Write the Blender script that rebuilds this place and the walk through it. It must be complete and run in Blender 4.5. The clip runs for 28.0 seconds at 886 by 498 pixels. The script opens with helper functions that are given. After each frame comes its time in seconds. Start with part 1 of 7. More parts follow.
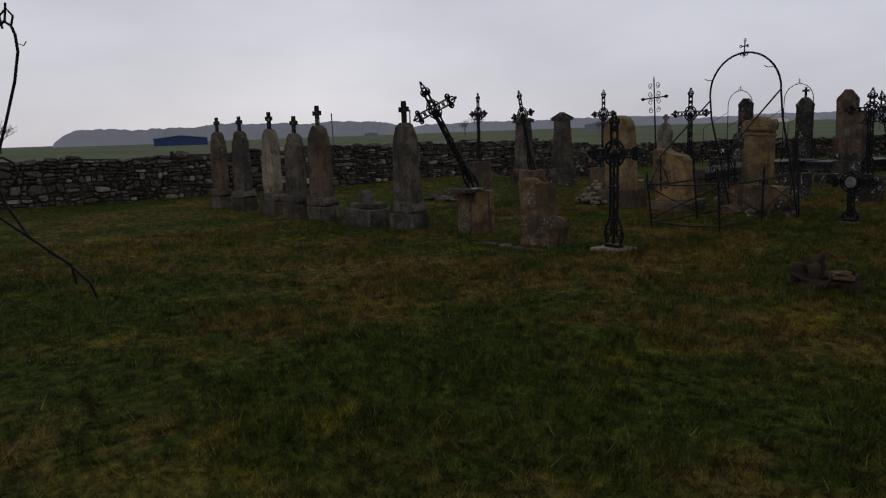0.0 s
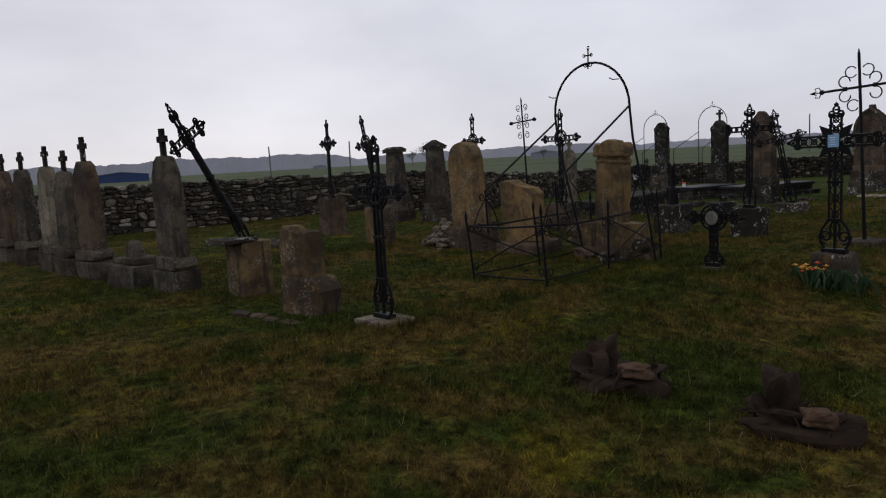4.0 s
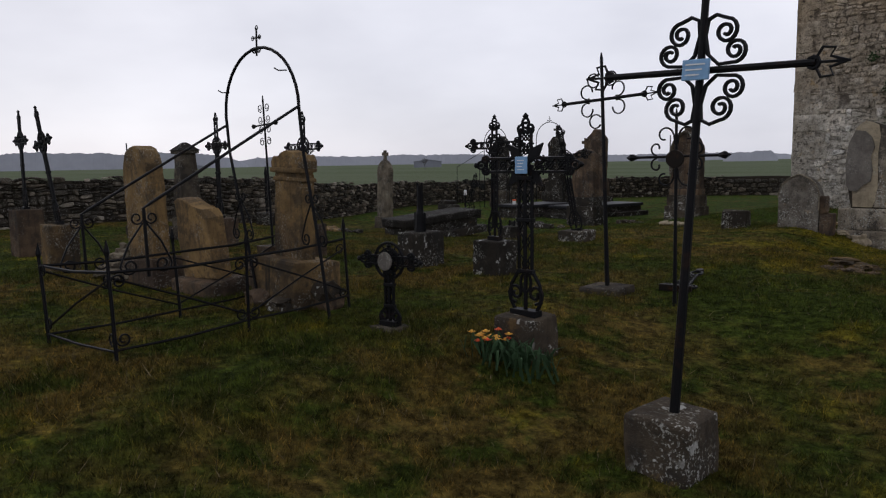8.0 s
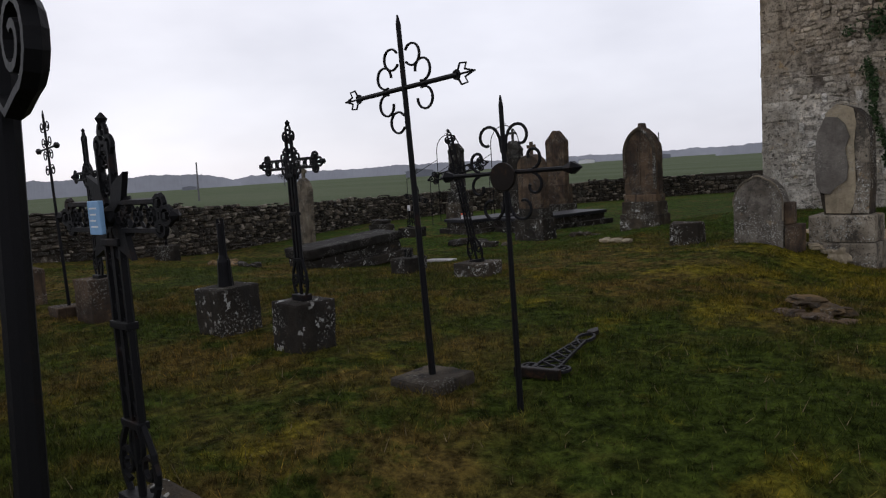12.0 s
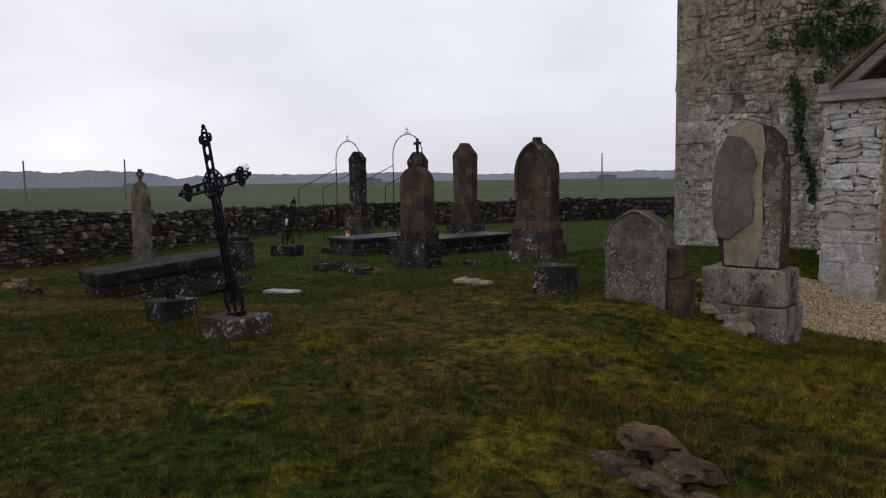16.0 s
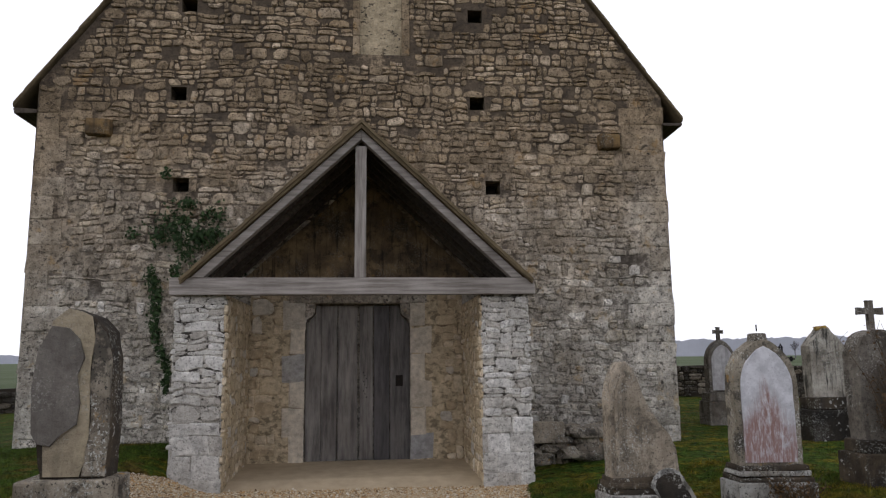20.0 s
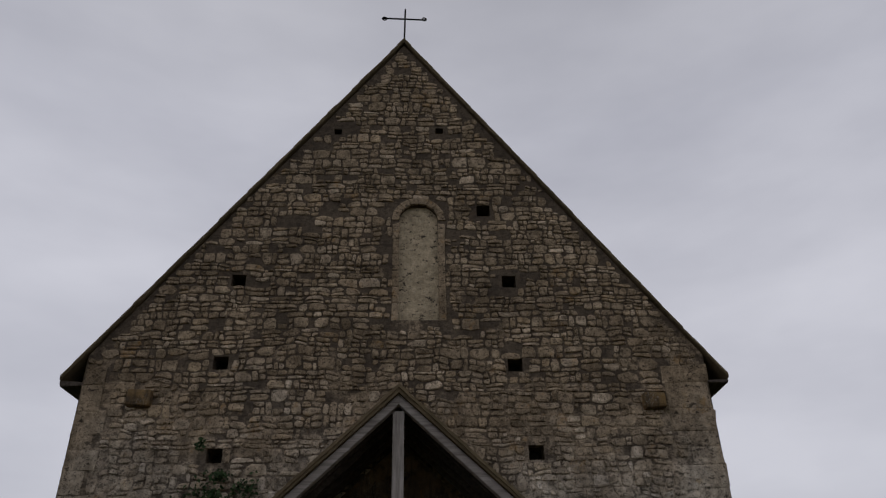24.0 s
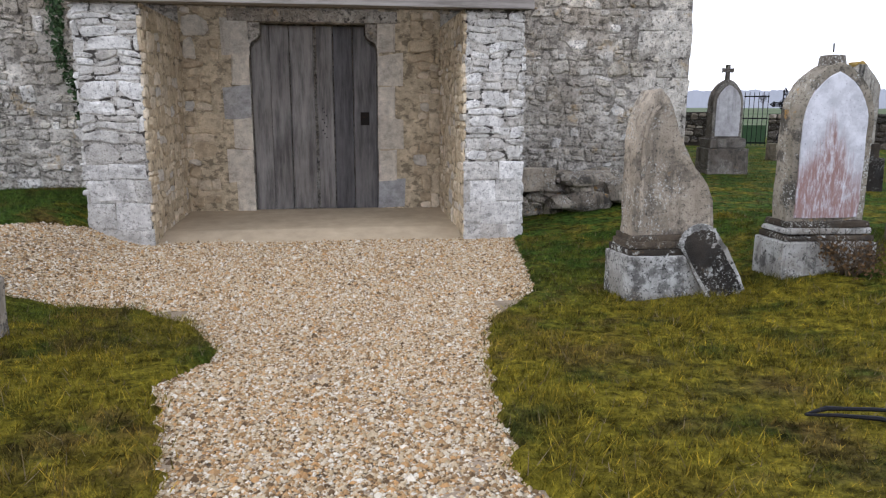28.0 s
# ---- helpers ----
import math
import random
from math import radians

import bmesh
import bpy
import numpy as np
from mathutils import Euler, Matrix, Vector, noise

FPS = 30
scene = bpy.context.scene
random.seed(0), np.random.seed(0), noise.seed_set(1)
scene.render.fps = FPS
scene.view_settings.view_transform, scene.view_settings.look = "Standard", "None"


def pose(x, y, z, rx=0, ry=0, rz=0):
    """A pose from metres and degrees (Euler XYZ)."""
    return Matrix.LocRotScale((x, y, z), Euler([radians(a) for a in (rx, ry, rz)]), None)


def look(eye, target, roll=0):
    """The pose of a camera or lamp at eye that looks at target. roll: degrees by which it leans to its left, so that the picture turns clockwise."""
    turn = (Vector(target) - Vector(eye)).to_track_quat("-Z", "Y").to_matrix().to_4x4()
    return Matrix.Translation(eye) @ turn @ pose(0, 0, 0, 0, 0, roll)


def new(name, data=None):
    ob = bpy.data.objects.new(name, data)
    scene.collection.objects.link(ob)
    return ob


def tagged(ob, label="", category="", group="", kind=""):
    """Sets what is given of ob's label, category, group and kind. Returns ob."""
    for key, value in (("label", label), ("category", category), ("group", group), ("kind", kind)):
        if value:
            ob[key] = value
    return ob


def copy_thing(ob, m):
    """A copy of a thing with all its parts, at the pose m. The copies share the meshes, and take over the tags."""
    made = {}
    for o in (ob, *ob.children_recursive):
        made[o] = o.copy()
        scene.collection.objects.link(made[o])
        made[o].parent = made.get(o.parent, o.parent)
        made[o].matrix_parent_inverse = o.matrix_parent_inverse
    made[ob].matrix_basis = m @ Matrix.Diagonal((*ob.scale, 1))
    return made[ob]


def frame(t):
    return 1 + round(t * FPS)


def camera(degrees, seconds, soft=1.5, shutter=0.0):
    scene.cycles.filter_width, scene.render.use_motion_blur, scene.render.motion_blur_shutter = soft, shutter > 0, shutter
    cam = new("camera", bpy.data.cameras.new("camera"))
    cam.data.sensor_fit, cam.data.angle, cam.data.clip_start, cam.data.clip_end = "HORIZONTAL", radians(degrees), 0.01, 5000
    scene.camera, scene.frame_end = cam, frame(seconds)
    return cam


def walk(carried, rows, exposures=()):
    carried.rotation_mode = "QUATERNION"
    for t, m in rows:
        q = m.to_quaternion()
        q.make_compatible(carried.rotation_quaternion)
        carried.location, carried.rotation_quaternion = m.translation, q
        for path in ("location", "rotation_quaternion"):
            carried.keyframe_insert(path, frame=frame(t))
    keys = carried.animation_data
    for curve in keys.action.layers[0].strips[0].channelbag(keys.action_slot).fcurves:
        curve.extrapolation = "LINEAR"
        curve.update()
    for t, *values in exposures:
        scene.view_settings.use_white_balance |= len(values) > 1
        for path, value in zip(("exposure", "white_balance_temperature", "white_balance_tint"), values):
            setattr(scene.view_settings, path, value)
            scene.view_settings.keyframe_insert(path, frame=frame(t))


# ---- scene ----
cam = camera(63.0, 28.0, 1.2)
PATH = [
    (0, (0.848, -3.102, 1.636), (-0.821, -2.047, 1.318), -1.9),
    (0.5, (0.754, -2.83, 1.626), (-1.054, -2.04, 1.301), -3.3),
    (1, (0.662, -2.599, 1.66), (-1.161, -1.853, 1.312), -2.4),
    (1.5, (0.577, -2.36, 1.619), (-1.186, -1.429, 1.463), -0.0),
    (2, (0.43, -1.994, 1.625), (-1.255, -0.945, 1.375), -1.2),
    (2.5, (0.364, -1.622, 1.613), (-1.328, -0.602, 1.303), -0.4),
    (3, (0.298, -1.317, 1.596), (-1.351, -0.215, 1.342), 0.2),
    (3.5, (0.249, -0.985, 1.595), (-1.373, 0.16, 1.353), -2.7),
    (4, (0.272, -0.652, 1.579), (-1.332, 0.518, 1.337), -3.1),
    (4.5, (0.266, -0.336, 1.576), (-1.27, 0.917, 1.31), -1.4),
    (6.5, (0.09, 1.069, 1.561), (-1.405, 2.376, 1.316), -1.1),
    (7, (0.093, 1.397, 1.576), (-1.327, 2.794, 1.393), -2.6),
    (7.5, (0.149, 1.74, 1.592), (-1.254, 3.149, 1.377), -1.1),
    (8, (0.115, 2.075, 1.58), (-1.281, 3.488, 1.347), -0.8),
    (8.5, (0.062, 2.432, 1.589), (-1.304, 3.87, 1.331), -2.7),
    (9, (0.031, 2.781, 1.584), (-1.39, 4.161, 1.304), -2.2),
    (9.5, (-0.031, 3.1, 1.606), (-1.511, 4.416, 1.327), -0.8),
    (10, (-0.149, 3.456, 1.614), (-1.611, 4.792, 1.333), -1.3),
    (10.5, (-0.209, 3.803, 1.617), (-1.648, 5.174, 1.39), -1.8),
    (11, (-0.231, 4.13, 1.633), (-1.712, 5.452, 1.394), -0.7),
    (11.5, (-0.311, 4.458, 1.629), (-1.746, 5.832, 1.405), -1.5),
    (12, (-0.38, 4.78, 1.639), (-1.774, 6.198, 1.428), -3.7),
    (12.5, (-0.386, 5.122, 1.647), (-1.798, 6.524, 1.444), -2.4),
    (13, (-0.447, 5.478, 1.648), (-1.86, 6.88, 1.455), -1.4),
    (13.5, (-0.528, 5.839, 1.658), (-1.863, 7.316, 1.468), -1.6),
    (15.5, (-0.843, 7.251, 1.628), (-2.087, 8.806, 1.436), -1.7),
    (16, (-0.901, 7.62, 1.639), (-2.189, 9.138, 1.452), -0.9),
    (16.5, (-0.903, 7.891, 1.65), (-2.042, 9.527, 1.483), -0.1),
    (17, (-0.93, 8.11, 1.666), (-1.824, 9.892, 1.511), -0.2),
    (17.5, (-0.89, 8.183, 1.671), (-1.498, 10.082, 1.512), -0.1),
    (18, (-0.785, 8.234, 1.652), (-1.097, 10.204, 1.511), -0.0),
    (18.5, (-0.818, 8.211, 1.696), (-0.856, 10.206, 1.559), 0.1),
    (19, (-0.76, 8.219, 1.714), (-0.619, 10.214, 1.661), -0.0),
    (19.5, (-0.734, 8.221, 1.695), (-0.552, 10.21, 1.801), -0.8),
    (20, (-0.682, 8.192, 1.704), (-0.479, 10.159, 2.005), -0.7),
    (20.5, (-0.657, 8.194, 1.717), (-0.496, 10.13, 2.193), -0.8),
    (21, (-0.658, 8.215, 1.735), (-0.555, 10.107, 2.375), -1.0),
    (21.5, (-0.660, 8.274, 1.750), (-0.584, 10.126, 2.502), -1.1),
    (22, (-0.661, 8.274, 1.762), (-0.601, 10.083, 2.613), -0.5),
    (22.5, (-0.663, 8.369, 1.768), (-0.579, 10.110, 2.748), -0.2),
    (24.5, (-0.669, 8.288, 1.739), (-0.574, 10.030, 2.716), -2.1),
    (25, (-0.67, 8.268, 1.722), (-0.578, 10.158, 2.37), -2.5),
    (25.5, (-0.717, 8.468, 1.678), (-0.654, 10.427, 2.073), -1.0),
    (26, (-0.74, 8.722, 1.622), (-0.74, 10.72, 1.713), 0.7),
    (26.5, (-0.741, 9.014, 1.554), (-0.702, 11.011, 1.45), 0.3),
    (27, (-0.796, 9.282, 1.557), (-0.745, 11.27, 1.341), -1.5),
    (27.5, (-0.723, 9.597, 1.518), (-0.594, 11.573, 1.239), -1.1),
    (28, (-0.572, 9.964, 1.52), (-0.291, 11.907, 1.135), 0.1),
]
EXPOSURES = [(0, -0.65, 6500, 10), (1, -0.25, 6500, 10), (2, -0.5, 6500, 10), (4, -0.4, 6500, 10), (8, -0.25, 6500, 10), (11, -0.1, 6500, 10), (13, -0.2, 6500, 10), (16, -0.2, 6500, 10), (17, -0.1, 6500, 10), (18, 0.95, 6500, 10), (19, 1.1, 6500, 10), (20, 0.35, 6500, 10), (21, -0.6, 6500, 10), (22, -0.75, 6500, 10), (24.5, -0.8, 6500, 10), (25, -0.5, 6500, 10), (26, 0.9, 6500, 10), (27, 1.35, 6500, 10), (28, 1.25, 6050, 10)]
walk(cam, [(t, look(eye, target, roll)) for t, eye, target, roll in PATH], EXPOSURES)

# ---- world and light: overcast winter day ----
SKY = 1.18
world = bpy.data.worlds.new("overcast")
scene.world = world
world.use_nodes = True
wn, wl = world.node_tree.nodes, world.node_tree.links
wn.clear()
w_out = wn.new("ShaderNodeOutputWorld")
w_bg = wn.new("ShaderNodeBackground")
w_sky = wn.new("ShaderNodeTexSky")
w_sky.sky_type, w_sky.sun_disc = "NISHITA", False
w_sky.sun_elevation, w_sky.sun_rotation = radians(32), radians(-75)
w_co = wn.new("ShaderNodeTexCoord")
w_map = wn.new("ShaderNodeMapping")
w_map.inputs["Scale"].default_value = (1.0, 1.0, 2.6)
w_cl = wn.new("ShaderNodeTexNoise")
w_cl.inputs["Scale"].default_value, w_cl.inputs["Detail"].default_value, w_cl.inputs["Roughness"].default_value = 1.7, 5.0, 0.5
w_rmp = wn.new("ShaderNodeValToRGB")
w_rmp.color_ramp.elements[0].position, w_rmp.color_ramp.elements[0].color = 0.33, (0.63, 0.637, 0.725, 1)
w_rmp.color_ramp.elements[1].position, w_rmp.color_ramp.elements[1].color = 0.68, (0.915, 0.918, 1.01, 1)
w_mul = wn.new("ShaderNodeMixRGB")
w_mul.blend_type, w_mul.inputs[0].default_value = "MIX", 0.93
w_sc = wn.new("ShaderNodeMixRGB")
w_sc.blend_type, w_sc.inputs[0].default_value, w_sc.inputs[2].default_value = "MULTIPLY", 1.0, (0.1, 0.1, 0.1, 1)
wl.new(w_co.outputs["Generated"], w_map.inputs["Vector"])
wl.new(w_map.outputs["Vector"], w_cl.inputs["Vector"])
wl.new(w_cl.outputs["Fac"], w_rmp.inputs["Fac"])
wl.new(w_sky.outputs["Color"], w_sc.inputs[1])
wl.new(w_sc.outputs["Color"], w_mul.inputs[1])
wl.new(w_rmp.outputs["Color"], w_mul.inputs[2])
# sky overhead, mostly out of view, dimmed to put less light on the ground
w_xyz, w_up, w_dim = wn.new("ShaderNodeSeparateXYZ"), wn.new("ShaderNodeMapRange"), wn.new("ShaderNodeMixRGB")
w_up.inputs["From Min"].default_value, w_up.inputs["From Max"].default_value = 0.6, 1.0
w_up.inputs["To Min"].default_value, w_up.inputs["To Max"].default_value = 1.0, 0.42
w_dim.blend_type, w_dim.inputs[0].default_value = "MULTIPLY", 1.0
wl.new(w_co.outputs["Generated"], w_xyz.inputs[0])
wl.new(w_xyz.outputs["Z"], w_up.inputs["Value"])
wl.new(w_mul.outputs["Color"], w_dim.inputs[1])
wl.new(w_up.outputs["Result"], w_dim.inputs[2])
wl.new(w_dim.outputs["Color"], w_bg.inputs["Color"])
w_bg.inputs["Strength"].default_value = SKY
wl.new(w_bg.outputs["Background"], w_out.inputs["Surface"])
sun = new("sun", bpy.data.lights.new("sun", "SUN"))
sun.data.energy, sun.data.angle, sun.data.color = 0.4, radians(40), (1.0, 0.97, 0.93)
sun.matrix_world = look((-30, -8, 24), (0, 0, 0))

# ---- materials ----
def material(name):
    m = bpy.data.materials.new(name)
    m.use_nodes = True
    m.node_tree.nodes["Principled BSDF"].inputs["Specular IOR Level"].default_value = 0.1
    return m, m.node_tree.nodes, m.node_tree.links, m.node_tree.nodes["Principled BSDF"]


def place_of(n, l, drift=40.0):
    """World position, shifted per object, so that alike pieces differ."""
    geo, info = n.new("ShaderNodeNewGeometry"), n.new("ShaderNodeObjectInfo")
    mul, add = n.new("ShaderNodeMath"), n.new("ShaderNodeVectorMath")
    mul.operation, mul.inputs[1].default_value = "MULTIPLY", drift
    l.new(info.outputs["Random"], mul.inputs[0])
    l.new(geo.outputs["Position"], add.inputs[0])
    l.new(mul.outputs[0], add.inputs[1])
    return add.outputs[0]


def noise_at(n, l, co, scale, detail=4.0, rough=0.55, stretch=None):
    t = n.new("ShaderNodeTexNoise")
    t.inputs["Scale"].default_value, t.inputs["Detail"].default_value, t.inputs["Roughness"].default_value = scale, detail, rough
    if stretch:
        mp = n.new("ShaderNodeMapping")
        mp.inputs["Scale"].default_value = stretch
        l.new(co, mp.inputs["Vector"])
        co = mp.outputs["Vector"]
    l.new(co, t.inputs["Vector"])
    return t.outputs["Fac"]


def ramp(n, l, fac, stops):
    r = n.new("ShaderNodeValToRGB")
    while len(r.color_ramp.elements) < len(stops):
        r.color_ramp.elements.new(0.5)
    for e, (p, c) in zip(r.color_ramp.elements, stops):
        e.position, e.color = p, (*c, 1) if len(c) == 3 else c
    l.new(fac, r.inputs["Fac"])
    return r.outputs["Color"]


def mask(n, l, fac, lo, hi):
    r = n.new("ShaderNodeMapRange")
    r.interpolation_type = "SMOOTHSTEP"
    r.inputs["From Min"].default_value, r.inputs["From Max"].default_value = lo, hi
    l.new(fac, r.inputs["Value"])
    return r.outputs["Result"]


def mix(n, l, fac, a, b, blend="MIX"):
    m = n.new("ShaderNodeMixRGB")
    m.blend_type = blend
    for i, v in enumerate((fac, a, b)):
        if isinstance(v, (int, float)):
            m.inputs[i].default_value = v
        elif isinstance(v, tuple):
            m.inputs[i].default_value = (*v, 1)
        else:
            l.new(v, m.inputs[i])
    return m.outputs["Color"]


def times(n, l, a, b):
    m = n.new("ShaderNodeMath")
    m.operation = "MULTIPLY"
    l.new(a, m.inputs[0])
    if isinstance(b, float):
        m.inputs[1].default_value = b
    else:
        l.new(b, m.inputs[1])
    return m.outputs[0]


def bump(n, l, bsdf, fac, strength, distance):
    b = n.new("ShaderNodeBump")
    b.inputs["Strength"].default_value, b.inputs["Distance"].default_value = strength, distance
    l.new(fac, b.inputs["Height"])
    l.new(b.outputs["Normal"], bsdf.inputs["Normal"])


def stone(name, light, dark, streak=0.5, lichen=0.3, ochre=0.15, rough=0.9, vary=0.25, crust=0.55, gloss=0.1, roundels=0.0):
    """Weathered limestone: blotches, rain streaks, pale and ochre lichen, pits."""
    m, n, l, b = material(name)
    co = place_of(n, l)
    big, mid, fine = noise_at(n, l, co, 2.3, 5), noise_at(n, l, co, 11, 5, 0.65), noise_at(n, l, co, 70, 3, 0.7)
    col = mix(n, l, mask(n, l, big, 0.36, 0.64), light, dark)
    info = n.new("ShaderNodeObjectInfo")
    tone = ramp(n, l, info.outputs["Random"], [(0, (1 - vary, 1 - vary, 1 - vary)), (1, (1 + vary * 0.5, 1 + vary * 0.45, 1 + vary * 0.35))])
    col = mix(n, l, 1.0, col, tone, "MULTIPLY")
    col = mix(n, l, 0.7, col, ramp(n, l, mid, [(0.3, (0.62, 0.60, 0.56)), (0.7, (1.15, 1.13, 1.08))]), "MULTIPLY")
    if crust:
        k = noise_at(n, l, co, 4.2, 6, 0.72)
        col = mix(n, l, times(n, l, mask(n, l, k, 0.5, 0.6), float(crust)), col, (0.030, 0.028, 0.025))
    if streak:
        s = noise_at(n, l, co, 1.0, 4, 0.6, (13, 13, 1.3))
        col = mix(n, l, times(n, l, mask(n, l, s, 0.5, 0.7), float(streak)), col, (0.022, 0.021, 0.019))
    if lichen:
        k, where = noise_at(n, l, co, 52, 4, 0.72), noise_at(n, l, co, 3.1, 4, 0.6)
        spots = times(n, l, mask(n, l, k, 0.545, 0.60), mask(n, l, where, 0.47, 0.60))
        col = mix(n, l, times(n, l, spots, min(1.0, lichen * 1.2)), col, (0.46, 0.46, 0.42))
        k2 = noise_at(n, l, co, 43, 4, 0.75)
        col = mix(n, l, times(n, l, mask(n, l, k2, 0.56, 0.63), float(lichen)), col, (0.030, 0.029, 0.026))
    if roundels:
        # white crusts of lichen the size of a coin
        k, where = noise_at(n, l, co, 15, 3, 0.6), noise_at(n, l, co, 4.0, 3, 0.5)
        col = mix(n, l, times(n, l, times(n, l, mask(n, l, k, 0.585, 0.61), mask(n, l, where, 0.50, 0.62)), float(roundels)), col, (0.42, 0.42, 0.39))
    if ochre:
        k = noise_at(n, l, co, 5.5, 5, 0.7)
        col = mix(n, l, times(n, l, mask(n, l, k, 0.62, 0.72), float(ochre)), col, (0.36, 0.20, 0.05))
    l.new(col, b.inputs["Base Color"])
    b.inputs["Roughness"].default_value = rough
    b.inputs["Specular IOR Level"].default_value = gloss
    hgt = mix(n, l, 0.5, mid, fine)
    bump(n, l, b, hgt, 0.9, 0.018)
    return m


def iron(name, base=(0.011, 0.011, 0.012), rust=0.25):
    m, n, l, b = material(name)
    co = place_of(n, l)
    k = noise_at(n, l, co, 9, 5, 0.7)
    col = mix(n, l, times(n, l, mask(n, l, k, 0.55, 0.7), float(rust)), base, (0.06, 0.028, 0.014))
    l.new(col, b.inputs["Base Color"])
    b.inputs["Roughness"].default_value, b.inputs["Metallic"].default_value = 0.55, 0.35
    bump(n, l, b, noise_at(n, l, co, 90, 3), 0.3, 0.003)
    return m


def plain(name, col, rough=0.8, grain=20.0, amount=0.25, metal=0.0):
    m, n, l, b = material(name)
    co = place_of(n, l)
    k, k2 = noise_at(n, l, co, grain, 5, 0.65), noise_at(n, l, co, grain / 9, 3)
    lo, hi = tuple(c * (1 - amount) for c in col), tuple(c * (1 + amount) for c in col)
    c = mix(n, l, 0.5, ramp(n, l, k, [(0.3, lo), (0.7, hi)]), ramp(n, l, k2, [(0.3, lo), (0.7, hi)]))
    l.new(c, b.inputs["Base Color"])
    b.inputs["Roughness"].default_value, b.inputs["Metallic"].default_value = rough, metal
    bump(n, l, b, k, 0.35, 0.006)
    return m


def wood(name, light, dark, along, fine=22.0):
    """Weathered grey timber, grain running along one axis (0, 1, 2)."""
    m, n, l, b = material(name)
    co = place_of(n, l)
    st = [fine] * 3
    st[along] = 1.2
    k = noise_at(n, l, co, 1.0, 6, 0.7, tuple(st))
    k2 = noise_at(n, l, co, 1.6, 4, 0.6)
    col = mix(n, l, mask(n, l, k, 0.35, 0.68), light, dark)
    col = mix(n, l, 0.6, col, ramp(n, l, k2, [(0.3, (0.6, 0.58, 0.56)), (0.7, (1.2, 1.2, 1.2))]), "MULTIPLY")
    info = n.new("ShaderNodeObjectInfo")
    col = mix(n, l, 1.0, col, ramp(n, l, info.outputs["Random"], [(0, (0.55, 0.55, 0.58)), (1, (1.25, 1.22, 1.18))]), "MULTIPLY")
    l.new(col, b.inputs["Base Color"])
    b.inputs["Roughness"].default_value = 0.85
    bump(n, l, b, k, 0.6, 0.008)
    return m


def grass_colour(n, l, co):
    """Winter turf: dark green, dead straw and yellow moss in patches."""
    big, mid, fine = noise_at(n, l, co, 0.55, 5, 0.6), noise_at(n, l, co, 2.6, 5, 0.65), noise_at(n, l, co, 21, 4, 0.7)
    col = mix(n, l, mask(n, l, big, 0.40, 0.60), GREEN, STRAW)
    moss = noise_at(n, l, co, 1.3, 6, 0.7, (1.0, 1.0, 0.2))
    col = mix(n, l, mask(n, l, mid, 0.46, 0.62), col, GREEN)
    # the moss grows thickest on the trodden turf along the path
    xyz = n.new("ShaderNodeSeparateXYZ")
    l.new(co, xyz.inputs[0])
    wide = n.new("ShaderNodeMath")
    wide.operation = "ADD"
    l.new(moss, wide.inputs[0])
    l.new(times(n, l, mask(n, l, xyz.outputs["Y"], 8.0, 13.0), times(n, l, mask(n, l, xyz.outputs["X"], -5.0, -2.5), 0.17)), wide.inputs[1])
    col = mix(n, l, times(n, l, mask(n, l, wide.outputs[0], 0.55, 0.70), 0.85), col, MOSS)
    edge = n.new("ShaderNodeMath")
    edge.operation, edge.inputs[1].default_value = "MULTIPLY_ADD", 6.0
    l.new(big, edge.inputs[0])
    l.new(xyz.outputs["Y"], edge.inputs[2])
    # lush grass in the damp ground round the church
    col = mix(n, l, times(n, l, mask(n, l, edge.outputs[0], 17.4, 19.8), mask(n, l, mid, 0.36, 0.56)), col, (0.036, 0.066, 0.013))
    clump = noise_at(n, l, co, 9.5, 5, 0.7)
    col = mix(n, l, 0.85, col, ramp(n, l, clump, [(0.36, (0.22, 0.21, 0.2)), (0.5, (1.08, 1.06, 1.03)), (0.64, (1.95, 1.85, 1.55))]), "MULTIPLY")
    return mix(n, l, 0.75, col, ramp(n, l, fine, [(0.32, (0.28, 0.27, 0.24)), (0.68, (1.6, 1.56, 1.4))]), "MULTIPLY"), fine


GREEN, STRAW, MOSS = (0.032, 0.047, 0.009), (0.088, 0.066, 0.021), (0.125, 0.108, 0.014)


def turf_material():
    m, n, l, b = material("turf")
    geo = n.new("ShaderNodeNewGeometry")
    col, fine = grass_colour(n, l, geo.outputs["Position"])
    # open fields beyond the wall: even young wheat, its colour paled for distance haze
    sep = n.new("ShaderNodeVectorMath")
    sep.operation = "DISTANCE"
    sep.inputs[1].default_value = (0, 10, 0)
    l.new(geo.outputs["Position"], sep.inputs[0])
    strip = noise_at(n, l, geo.outputs["Position"], 0.012, 3, 0.5, (1.0, 3.0, 1.0))
    field = ramp(n, l, strip, [(0.35, (0.075, 0.098, 0.050)), (0.6, (0.102, 0.120, 0.072))])
    col = mix(n, l, mask(n, l, sep.outputs["Value"], 34.0, 46.0), col, field)
    l.new(col, b.inputs["Base Color"])
    b.inputs["Roughness"].default_value = 0.95
    b.inputs["Specular IOR Level"].default_value = 0.03
    bump(n, l, b, fine, 1.0, 0.05)
    return m


